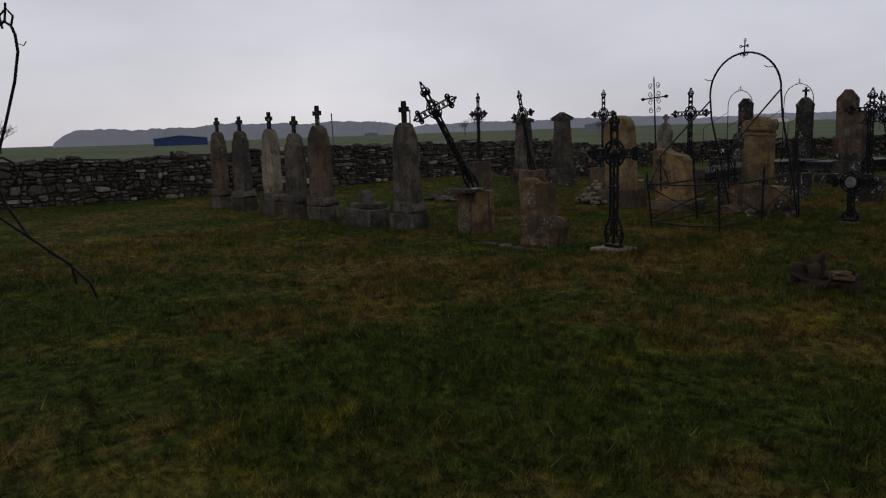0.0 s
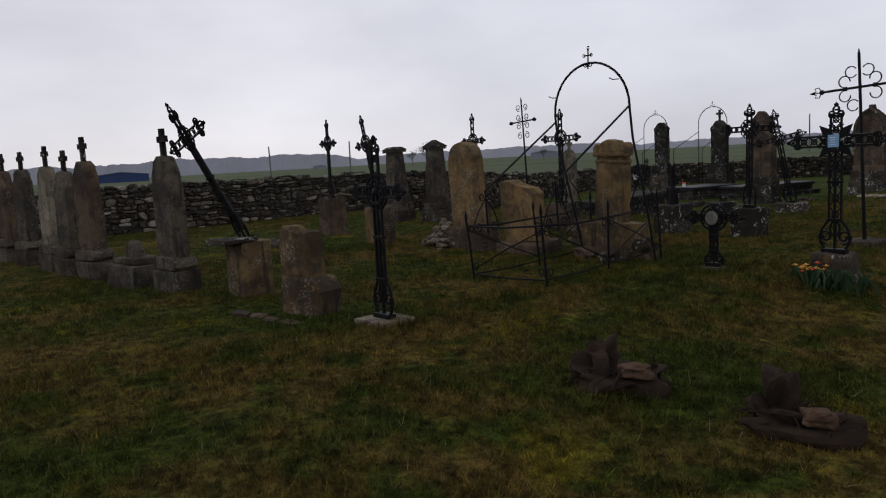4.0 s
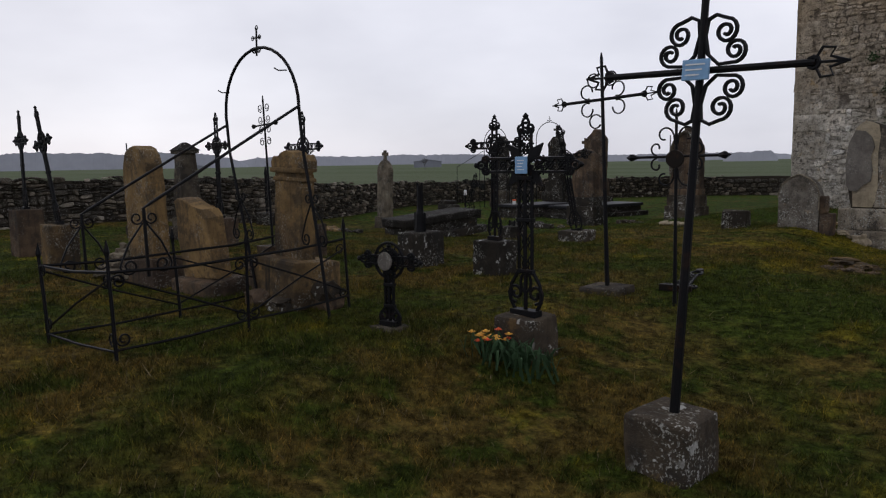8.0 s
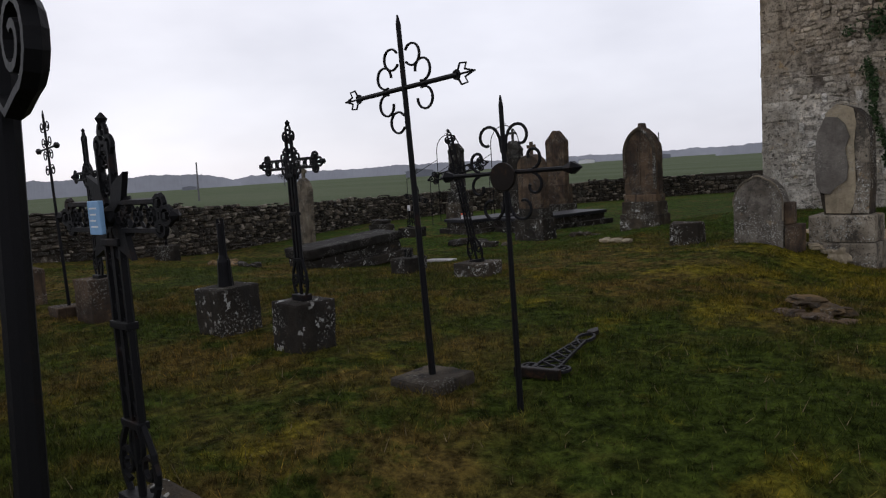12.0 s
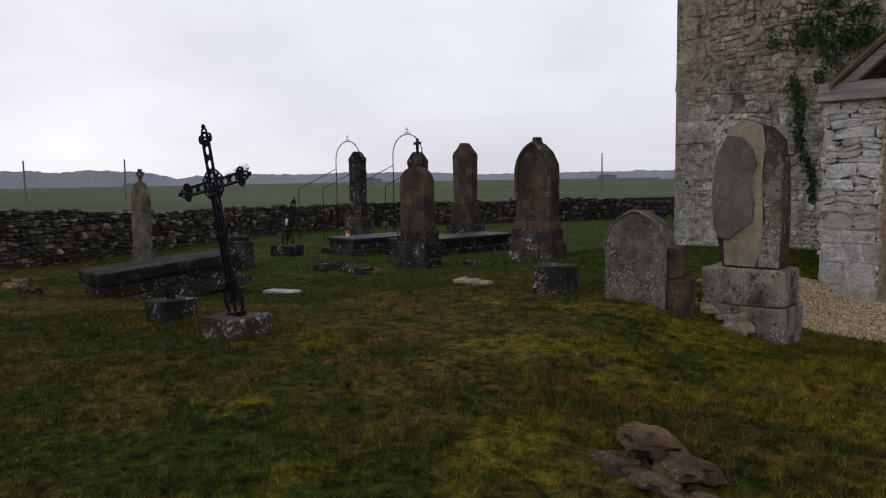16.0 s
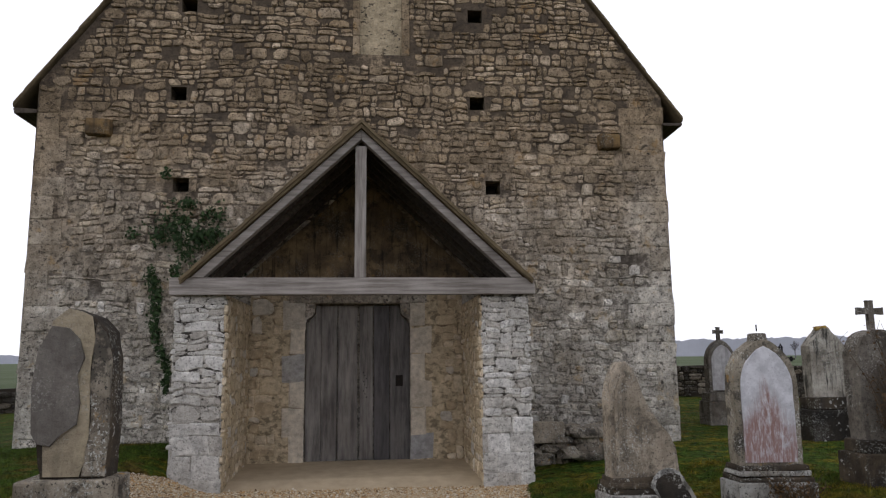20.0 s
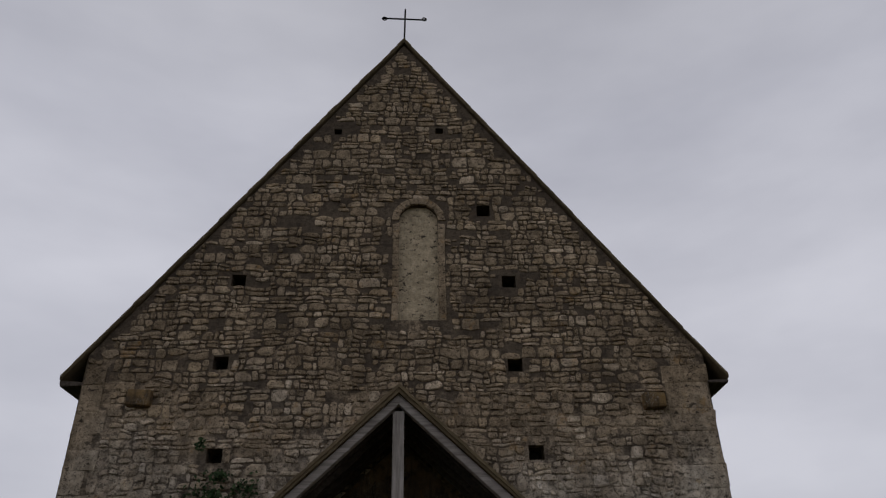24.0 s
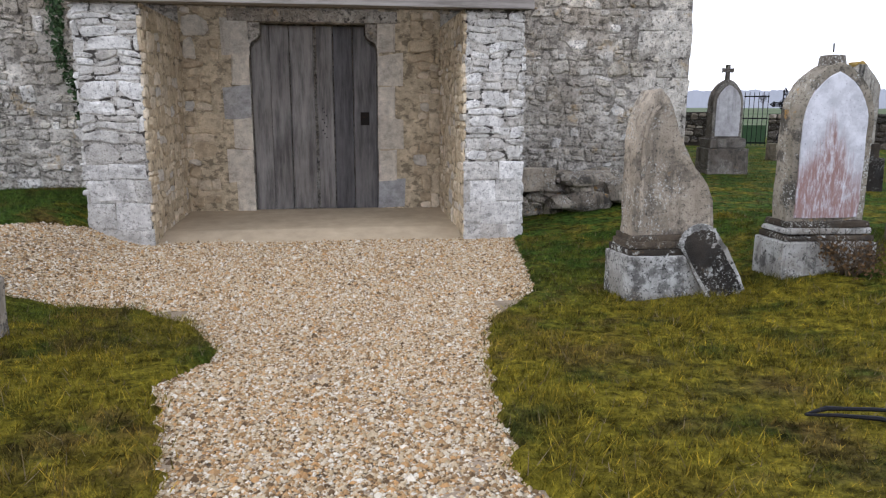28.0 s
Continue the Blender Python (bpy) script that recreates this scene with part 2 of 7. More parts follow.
def blade_material():
    m, n, l, b = material("grass_blades")
    geo = n.new("ShaderNodeNewGeometry")
    col, fine = grass_colour(n, l, geo.outputs["Position"])
    tone = ramp(n, l, geo.outputs["Random Per Island"], [(0, (0.6, 0.62, 0.5)), (0.75, (1.25, 1.2, 1.1)), (1, (2.3, 1.9, 1.5))])
    l.new(mix(n, l, 1.0, col, tone, "MULTIPLY"), b.inputs["Base Color"])
    b.inputs["Roughness"].default_value = 0.7
    b.inputs["Specular IOR Level"].default_value = 0.06
    return m


def island_material(name, stops, rough=0.85, grain=60.0):
    m, n, l, b = material(name)
    geo = n.new("ShaderNodeNewGeometry")
    col = ramp(n, l, geo.outputs["Random Per Island"], stops)
    k = noise_at(n, l, geo.outputs["Position"], grain, 3)
    l.new(mix(n, l, 0.6, col, ramp(n, l, k, [(0.3, (0.6, 0.6, 0.6)), (0.7, (1.2, 1.2, 1.2))]), "MULTIPLY"), b.inputs["Base Color"])
    b.inputs["Roughness"].default_value = rough
    bump(n, l, b, k, 0.4, 0.006)
    return m


def rubble_material(name, stops, lichen, island=True, stain=0.5, cleft=0.0, contrast=0.42, brown=0.0, joint=False):
    """Field stones: each takes its own tone; dark and pale lichen over all."""
    m, n, l, b = material(name)
    geo, info = n.new("ShaderNodeNewGeometry"), n.new("ShaderNodeObjectInfo")
    pos = geo.outputs["Position"]
    col = ramp(n, l, geo.outputs["Random Per Island"] if island else info.outputs["Random"], stops)
    mid, fine, big = noise_at(n, l, pos, 9, 5, 0.7), noise_at(n, l, pos, 48, 4, 0.7), noise_at(n, l, pos, 0.55, 5, 0.6)
    col = mix(n, l, 0.9, col, ramp(n, l, mid, [(0.3, (contrast, contrast * 0.98, contrast * 0.94)), (0.7, (1.3, 1.29, 1.26))]), "MULTIPLY")
    col = mix(n, l, times(n, l, mask(n, l, big, 0.45, 0.65), float(stain)), col, (0.085, 0.077, 0.062))
    col = mix(n, l, times(n, l, mask(n, l, fine, 0.56, 0.64), float(lichen)), col, (0.52, 0.51, 0.47))
    k = noise_at(n, l, pos, 26, 4, 0.75)
    col = mix(n, l, times(n, l, mask(n, l, k, 0.545, 0.61), float(lichen)), col, (0.028, 0.026, 0.023))
    if brown:
        # old limewash and soot in patches
        patch = noise_at(n, l, pos, 1.7, 6, 0.7)
        col = mix(n, l, 0.9, col, ramp(n, l, patch, [(0.33, (0.58, 0.56, 0.53)), (0.5, (0.98, 0.98, 0.98)), (0.66, (1.42, 1.42, 1.42))]), "MULTIPLY")
        gold = noise_at(n, l, pos, 2.4, 6, 0.75)
        col = mix(n, l, times(n, l, mask(n, l, gold, 0.58, 0.68), 0.5), col, (0.40, 0.27, 0.11))
        # the upper wall has gone brown with algae and lichen
        xyz = n.new("ShaderNodeSeparateXYZ")
        l.new(pos, xyz.inputs[0])
        hgt = n.new("ShaderNodeMath")
        hgt.operation = "MULTIPLY_ADD"
        hgt.inputs[1].default_value = 7.0
        l.new(big, hgt.inputs[0])
        l.new(xyz.outputs["Z"], hgt.inputs[2])
        col = mix(n, l, times(n, l, mask(n, l, hgt.outputs[0], 4.5, 9.5), float(min(1.0, brown))), col, mix(n, l, 1.0, col, (0.74, 0.595, 0.435), "MULTIPLY"))
    if cleft:
        # open joints and pits, mostly along the beds
        c = noise_at(n, l, pos, 1.0, 5, 0.7, (8.5, 8.5, 13.0))
        col = mix(n, l, times(n, l, mask(n, l, c, 0.57 - (0.06 if joint else 0.0), 0.62 - (0.04 if joint else 0.0)), float(cleft)), col, (0.022, 0.018, 0.015))
    if joint and brown:
        # mortar washed out of the joints, more of it higher up
        out = n.new("ShaderNodeMath")
        out.operation, out.inputs[1].default_value = "MULTIPLY_ADD", 0.045
        l.new(xyz.outputs["Z"], out.inputs[0])
        l.new(noise_at(n, l, pos, 1.6, 5, 0.7), out.inputs[2])
        col = mix(n, l, times(n, l, mask(n, l, out.outputs[0], 0.62, 0.80), 0.8), col, (0.05, 0.04, 0.032))
    l.new(col, b.inputs["Base Color"])
    b.inputs["Roughness"].default_value = 0.92
    bump(n, l, b, mix(n, l, 0.5, mid, fine), 1.0, 0.03)
    return m


def stained_marble():
    """White marble down which rust has run from the middle."""
    m, n, l, b = material("rust_stained_marble_panel")
    geo, xyz = n.new("ShaderNodeNewGeometry"), n.new("ShaderNodeSeparateXYZ")
    pos = geo.outputs["Position"]
    l.new(pos, xyz.inputs[0])
    streak, mid, spot = noise_at(n, l, pos, 1.0, 5, 0.65, (17, 17, 1.6)), noise_at(n, l, pos, 7, 5, 0.7), noise_at(n, l, pos, 46, 4, 0.75)

    def mm(op, a, c, d=0.0):
        q = n.new("ShaderNodeMath")
        q.operation = op
        l.new(a, q.inputs[0])
        for i, v in ((1, c), (2, d)):
            if isinstance(v, float):
                q.inputs[i].default_value = v
            else:
                l.new(v, q.inputs[i])
        return q.outputs[0]

    side = mm("ABSOLUTE", mm("ADD", xyz.outputs["X"], -STAIN_X), 0.0)
    hgt = mm("MULTIPLY_ADD", xyz.outputs["Z"], -1.25, mm("MULTIPLY_ADD", side, -2.0, streak))
    col = mix(n, l, mask(n, l, mid, 0.35, 0.65), (0.60, 0.60, 0.62), (0.42, 0.42, 0.44))
    run = times(n, l, mask(n, l, hgt, -1.25 * STAIN_Z - 0.10, -1.25 * STAIN_Z + 0.34), times(n, l, mask(n, l, noise_at(n, l, pos, 1.0, 6, 0.75, (30, 30, 7)), 0.3, 0.58), 0.9))
    col = mix(n, l, run, col, mix(n, l, mid, (0.17, 0.062, 0.05), (0.27, 0.165, 0.135)))
    col = mix(n, l, times(n, l, mask(n, l, spot, 0.60, 0.68), 0.45), col, (0.06, 0.055, 0.05))
    l.new(col, b.inputs["Base Color"])
    b.inputs["Roughness"].default_value = 0.7
    bump(n, l, b, mid, 0.3, 0.006)
    return m


STAIN_X, STAIN_Z = 3.25, 1.10
CHURCH_TONES = [(0, (0.36, 0.33, 0.28)), (0.3, (0.46, 0.425, 0.37)), (0.62, (0.54, 0.51, 0.455)), (0.76, (0.525, 0.475, 0.39)), (0.9, (0.65, 0.625, 0.58)), (1, (0.76, 0.74, 0.70))]
PIER_TONES = [(0, (0.45, 0.42, 0.375)), (0.45, (0.56, 0.54, 0.50)), (1, (0.70, 0.685, 0.655))]
PORCH_TONES = [(0, (0.46, 0.365, 0.245)), (0.5, (0.58, 0.475, 0.325)), (0.85, (0.65, 0.555, 0.42)), (1, (0.53, 0.50, 0.45))]
WALL_TONES = [(0, (0.022, 0.019, 0.016)), (0.45, (0.05, 0.041, 0.033)), (0.72, (0.10, 0.083, 0.062)), (0.86, (0.21, 0.175, 0.135)), (1, (0.40, 0.355, 0.295))]
MAT = dict(
    turf=turf_material(), blades=blade_material(),
    church=rubble_material("church_rubble", CHURCH_TONES, 0.7, True, 0.28, 0.6, 0.36, 0.9), church_one=rubble_material("church_rubble_single", CHURCH_TONES, 0.7, False, 0.28, 0.6, 0.36, 0.9),
    quoin=rubble_material("church_quoin", [(0, (0.41, 0.375, 0.32)), (1, (0.54, 0.51, 0.455))], 0.6, False, 0.4, 0.8, 0.4, 0.9),
    pier=rubble_material("pier_stone", PIER_TONES, 0.45, False, 0.22, 0.35, 0.55), pier_rest=rubble_material("pier_stone_side", PIER_TONES, 0.45, True, 0.22, 0.35, 0.55),
    porch=rubble_material("porch_stone", PORCH_TONES, 0.12, True, 0.12, 0.22, 0.62), porch_one=rubble_material("porch_stone_single", PORCH_TONES, 0.12, False, 0.12, 0.22, 0.62), jamb=rubble_material("porch_jamb", [(0, (0.36, 0.355, 0.355)), (0.25, (0.55, 0.49, 0.40)), (1, (0.65, 0.585, 0.485))], 0.12, False, 0.15, 0.15, 0.65),
    yard=rubble_material("yard_wall_stone", WALL_TONES, 0.5), yard_one=rubble_material("yard_wall_stone_single", WALL_TONES, 0.5, False),
    mortar=rubble_material("lime_mortar", [(0, (0.51, 0.475, 0.42)), (1, (0.51, 0.475, 0.42))], 0.6, False, 0.22, 0.55, 0.45, 0.9, True), infill=rubble_material("window_infill", [(0, (0.50, 0.41, 0.28)), (1, (0.50, 0.41, 0.28))], 0.3, False, 0.2, 0.9, 0.5), porch_mortar=rubble_material("warm_mortar", [(0, (0.56, 0.46, 0.315)), (1, (0.56, 0.46, 0.315))], 0.15, False, 0.1, 0.5, 0.5, 0.0, True), pier_mortar=rubble_material("pale_mortar", [(0, (0.53, 0.50, 0.45)), (1, (0.53, 0.50, 0.45))], 0.4, False, 0.25, 0.9, 0.5, 0.0, True),
    core=plain("wall_core", (0.045, 0.038, 0.03), 0.95, 9, 0.4),
    ochre=stone("ochre_limestone", (0.25, 0.165, 0.075), (0.13, 0.09, 0.05), 0.5, 0.3, 0.35),
    grey=stone("grey_limestone", (0.118, 0.10, 0.078), (0.05, 0.042, 0.034), 0.85, 0.22, 0.2, 0.9, 0.25, 0.7), pale=stone("pale_limestone", (0.26, 0.225, 0.17), (0.15, 0.125, 0.095), 0.5, 0.35, 0.2), fresh=stone("pinkish_limestone", (0.43, 0.37, 0.295), (0.27, 0.23, 0.18), 0.45, 0.7, 0.3, 0.9, 0.1, 0.5), whitened=stone("white_lichened_plinth", (0.50, 0.50, 0.485), (0.25, 0.235, 0.21), 0.45, 1.0, 0.35, 0.9, 0.15, 0.7, roundels=0.7),
    gold=plain("golden_lichen", (0.27, 0.185, 0.06), 0.95, 22, 0.6), crumbling=stone("crumbling_brown_limestone", (0.19, 0.128, 0.062), (0.062, 0.045, 0.028), 0.9, 0.4, 0.55, 0.9, 0.15, 0.6),
    brown=stone("brown_limestone", (0.14, 0.098, 0.065), (0.065, 0.047, 0.036), 0.65, 0.25, 0.2), black=stone("black_crusted_stone", (0.040, 0.034, 0.028), (0.018, 0.016, 0.014), 0.7, 0.45, 0.1, roundels=0.8),
    lichened=stone("lichened_stone", (0.085, 0.068, 0.050), (0.04, 0.033, 0.026), 0.4, 0.6, 0.2, roundels=0.8), marble=stone("white_marble_panel", (0.52, 0.52, 0.53), (0.42, 0.41, 0.42), 0.25, 0.15, 0.0, 0.6, 0.1, 0.12),
    slate=stone("slate_panel", (0.205, 0.187, 0.170), (0.150, 0.137, 0.124), 0.2, 0.25, 0.08, 0.9, 0.1, 0.12), sandy=stone("fresh_sandy_stone", (0.42, 0.36, 0.26), (0.33, 0.28, 0.205), 0.15, 0.25, 0.15, 0.9, 0.2, 0.2),
    streaky=stone("streaked_grey_limestone", (0.40, 0.38, 0.34), (0.24, 0.22, 0.19), 1.0, 0.5, 0.1, 0.9, 0.1, 0.5), white=plain("white_paint", (0.7, 0.7, 0.68), 0.7, 20, 0.12),
    wet_black=stone("wet_black_stone", (0.026, 0.023, 0.020), (0.014, 0.012, 0.010), 0.5, 0.25, 0.1, 0.8, gloss=0.12), granite=plain("wet_dark_granite", (0.022, 0.022, 0.025), 0.5, 60, 0.4), iron=iron("black_iron"), rusty=iron("rusty_iron", (0.016, 0.013, 0.011), 0.7),
    blue=plain("pale_blue_enamel", (0.22, 0.38, 0.58), 0.4, 30, 0.2), beam=wood("silver_oak_beam", (0.30, 0.28, 0.26), (0.16, 0.145, 0.13), 0), post=wood("silver_oak_post", (0.30, 0.28, 0.26), (0.16, 0.145, 0.13), 2),
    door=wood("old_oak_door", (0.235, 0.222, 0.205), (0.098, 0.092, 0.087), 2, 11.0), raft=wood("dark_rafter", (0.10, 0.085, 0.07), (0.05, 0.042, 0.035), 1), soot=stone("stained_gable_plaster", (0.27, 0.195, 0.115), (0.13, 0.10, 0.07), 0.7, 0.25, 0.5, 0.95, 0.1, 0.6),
    # void is a near-black colour that paints the shade inside the putlog holes
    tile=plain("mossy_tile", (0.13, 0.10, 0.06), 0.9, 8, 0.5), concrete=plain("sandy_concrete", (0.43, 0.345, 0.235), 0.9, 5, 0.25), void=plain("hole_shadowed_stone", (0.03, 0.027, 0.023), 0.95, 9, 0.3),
    gravel=plain("gravel_bed", (0.26, 0.205, 0.145), 0.95, 40, 0.4), pebble=island_material("gravel_pebbles", [(0, (0.08, 0.053, 0.030)), (0.2, (0.25, 0.16, 0.08)), (0.36, (0.43, 0.25, 0.105)), (0.5, (0.38, 0.29, 0.17)), (0.8, (0.48, 0.40, 0.28)), (1, (0.62, 0.575, 0.48))]),
    leaf=island_material("ivy_leaves", [(0, (0.014, 0.028, 0.010)), (0.6, (0.028, 0.055, 0.018)), (1, (0.05, 0.08, 0.03))], 0.5), stem=plain("dry_stem", (0.07, 0.052, 0.035), 0.9, 30, 0.4),
    petal_y=plain("yellow_petals", (0.75, 0.42, 0.08), 0.6, 60, 0.2), petal_r=plain("orange_red_petals", (0.70, 0.12, 0.05), 0.6, 60, 0.2), daff=plain("daffodil_leaves", (0.045, 0.085, 0.040), 0.55, 40, 0.3),
    shed=plain("far_grey_sheet", (0.20, 0.21, 0.24), 0.8, 2, 0.1), blue_shed=plain("far_blue_sheet", (0.035, 0.055, 0.13), 0.7, 2, 0.1), far_pole=plain("far_weathered_pole", (0.14, 0.135, 0.14), 0.9, 5, 0.2),
    # wood_far has distance haze painted in as a paler, bluer base colour
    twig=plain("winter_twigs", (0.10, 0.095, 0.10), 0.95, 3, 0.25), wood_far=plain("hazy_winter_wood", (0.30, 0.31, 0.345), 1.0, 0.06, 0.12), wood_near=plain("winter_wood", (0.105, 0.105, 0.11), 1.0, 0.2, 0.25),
    rim=stone("ochre_lichened_rim_stone", (0.30, 0.27, 0.22), (0.16, 0.14, 0.11), 0.3, 0.8, 0.85, 0.9, 0.1, 0.75), rusted=stained_marble(),
    dry=island_material("dry_grass_stems", [(0, (0.06, 0.045, 0.02)), (0.6, (0.13, 0.10, 0.05)), (1, (0.24, 0.19, 0.11))]),
    mottled=stone("mottled_brown_grey_plinth", (0.36, 0.32, 0.26), (0.17, 0.145, 0.115), 0.6, 0.9, 0.9, 0.9, 0.15, 0.75), dull=stone("dull_grey_limestone", (0.22, 0.20, 0.175), (0.12, 0.105, 0.088), 0.4, 0.7, 0.2, 0.9, 0.15, 0.5),
    rotten=plain("rotten_dark_wood", (0.032, 0.022, 0.016), 0.95, 25, 0.5), torn=plain("torn_red_wood", (0.085, 0.052, 0.033), 0.9, 30, 0.4),
    plastic=plain("white_plastic", (0.7, 0.7, 0.7), 0.5, 20, 0.1), rubber=plain("dead_thatch", (0.10, 0.060, 0.028), 0.95, 30, 0.4),
)


# ---- building tools ----
def obj(name, bm, mat, smooth=False):
    me = bpy.data.meshes.new(name)
    if isinstance(bm, tuple):
        me.from_pydata(bm[0], [], bm[1])
        me.update()
    else:
        bmesh.ops.recalc_face_normals(bm, faces=bm.faces)
        bm.to_mesh(me)
        bm.free()
    if smooth:
        me.polygons.foreach_set("use_smooth", [True] * len(me.polygons))
    me.materials.append(mat)
    return new(name, me)


def weather(bm, amount=0.007, longest=0.085):
    """Break flat faces into an uneven, worn surface."""
    bmesh.ops.triangulate(bm, faces=list(bm.faces))
    for _ in range(4):
        long_edges = [e for e in bm.edges if e.calc_length() > longest]
        if not long_edges or len(bm.faces) > 1500:
            break
        bmesh.ops.subdivide_edges(bm, edges=long_edges, cuts=1)
        bmesh.ops.triangulate(bm, faces=[f for f in bm.faces if len(f.verts) > 3])
    o = random.uniform(0, 90)
    for v in bm.verts:
        p = v.co + Vector((o, 0, 0))
        v.co += Vector((noise.noise(p * 9), noise.noise(p * 9 + Vector((0, 7, 0))), noise.noise(p * 9 + Vector((0, 0, 7))))) * amount + Vector((noise.noise(p * 27), noise.noise(p * 27 + Vector((0, 5, 0))), 0)) * amount * 0.5


WORN = ("limestone", "stone", "plinth")


def part(name, bm, mat, parent, label="", smooth=False, kind=""):
    if not isinstance(bm, tuple) and name in ("slab", "plinth", "block", "base_block", "cap", "head", "shaft", "body", "kerb", "lid", "finial", "side_step", "slate_face", "crusted_edge", "corbel") and any(w in mat.name for w in WORN) and len(bm.faces) < 300:
        weather(bm)
    ob = obj(name, bm, mat, smooth)
    ob.parent = parent
    return tagged(ob, label, kind=kind)


def thing(name, x, y, z, rz, label, category, group="", rx=0, ry=0):
    ob = new(name)
    ob.empty_display_size = 0.2
    ob.matrix_basis = pose(x, y, z, rx, ry, rz)
    return tagged(ob, label, category, group)


def box(bm, x0, x1, y0, y1, z0, z1, bevel=0.0, taper=0.0, jit=0.0):
    vs = []
    for z, k in ((z0, 0.0), (z1, taper)):
        for x, y in ((x0 + k, y0 + k), (x1 - k, y0 + k), (x1 - k, y1 - k), (x0 + k, y1 - k)):
            vs.append(bm.verts.new((x + random.uniform(-jit, jit), y + random.uniform(-jit, jit), z + random.uniform(-jit, jit))))
    fs = [bm.faces.new([vs[i] for i in f]) for f in ((0, 3, 2, 1), (4, 5, 6, 7), (0, 1, 5, 4), (1, 2, 6, 5), (2, 3, 7, 6), (3, 0, 4, 7))]
    if bevel:
        bmesh.ops.bevel(bm, geom=list({e for f in fs for e in f.edges}), offset=bevel, segments=2, profile=0.6, affect="EDGES")


def boxed(*a, **k):
    bm = bmesh.new()
    box(bm, *a, **k)
    return bm


def rock(bm, x, y, z, sx, sy, sz, jit=0.25, cuts=1):
    made = bmesh.ops.create_icosphere(bm, subdivisions=cuts + 1, radius=1.0)["verts"]
    o = random.uniform(0, 50)
    for v in made:
        k = 1 + jit * noise.noise(Vector((v.co.x * 1.6 + o, v.co.y * 1.6, v.co.z * 1.6)))
        q = v.co * k
        q = Vector([math.copysign(abs(c) ** 0.7, c) for c in q])
        v.co = Vector((x + q.x * sx, y + q.y * sy, z + q.z * sz))


def prism(bm, outline, y0, y1, bevel=0.0, jit=0.0):
    """An outline of (x, z), drawn out from y0 to y1."""
    pts = [(x + random.uniform(-jit, jit), z + random.uniform(-jit, jit)) for x, z in outline]
    a = [bm.verts.new((x, y0, z)) for x, z in pts]
    b = [bm.verts.new((x, y1, z)) for x, z in pts]
    f0, f1 = bm.faces.new(a), bm.faces.new(b[::-1])
    n = len(pts)
    for i in range(n):
        bm.faces.new((a[(i + 1) % n], a[i], b[i], b[(i + 1) % n]))
    if bevel:
        bmesh.ops.bevel(bm, geom=list(f0.edges) + list(f1.edges), offset=bevel, segments=2, profile=0.6, affect="EDGES")


def tube(bm, pts, r, n=6, closed=False, flat=1.0):
    """A bar bent along pts."""
    P = [Vector(p) for p in pts]
    rings, last = [], None
    for i, p in enumerate(P):
        q0, q1 = (P[i - 1] if i or closed else p), (P[(i + 1) % len(P)] if i + 1 < len(P) or closed else p)
        d = (q1 - q0).normalized() if (q1 - q0).length > 1e-9 else Vector((0, 0, 1))
        u = last if last else (Vector((0, 1, 0)) if abs(d.y) < 0.9 else Vector((1, 0, 0)))
        u = (u - d * u.dot(d)).normalized()
        last, w = u, d.cross(u)
        k = r[i] if isinstance(r, (list, tuple)) else r
        rings.append([bm.verts.new(p + (u * math.cos(a) * flat + w * math.sin(a)) * k) for a in (2 * math.pi * j / n for j in range(n))])
    m = len(rings)
    for i in range(m if closed else m - 1):
        a, b = rings[i], rings[(i + 1) % m]
        for j in range(n):
            bm.faces.new((a[j], a[(j + 1) % n], b[(j + 1) % n], b[j]))
    if not closed:
        bm.faces.new(rings[0][::-1]), bm.faces.new(rings[-1])


def ring_pts(cx, cz, rx, rz=None, a0=0.0, a1=360.0, n=14, y=0.0):
    rz = rx if rz is None else rz
    k = n if abs(a1 - a0) >= 360 else n + 1
    return [(cx + rx * math.cos(radians(a0 + (a1 - a0) * i / n)), y, cz + rz * math.sin(radians(a0 + (a1 - a0) * i / n))) for i in range(k)]


def spiral(cx, cz, r0, r1, a0, turns, n=26, y=0.0):
    out = []
    for i in range(n + 1):
        s = i / n
        r, a = r0 + (r1 - r0) * s, radians(a0) + turns * 2 * math.pi * s
        out.append((cx + r * math.cos(a), y, cz + r * math.sin(a)))
    return out


def smooth(a, b, x):
    t = np.clip((x - a) / (b - a), 0, 1)
    return t * t * (3 - 2 * t)


GRAVEL = [(-1.12, 8.6), (-1.14, 11.4), (-1.18, 12.3), (-1.5, 13.5), (-1.28, 14.1), (-1.6, 14.9), (-2.1, 15.45), (-2.75, 15.6), (-3.7, 15.5), (-4.2, 15.8), (-4.1, 16.8), (-3.3, 18.3), (-2.7, 18.9), (0.95, 18.9), (1.5, 18.3), (1.42, 17.9), (1.2, 16.6), (1.05, 15.7), (0.45, 14.7), (0.2, 13.6), (0.02, 12.2), (0.15, 11.5), (0.35, 8.6)]


def in_gravel(x, y):
    hit = np.zeros(np.shape(x), bool)
    for (x0, y0), (x1, y1) in zip(GRAVEL, GRAVEL[1:] + GRAVEL[:1]):
        with np.errstate(divide="ignore", invalid="ignore"):
            hit ^= ((y0 > y) != (y1 > y)) & (x < (x1 - x0) * (y - y0) / (y1 - y0 + 1e-12) + x0)
    return hit


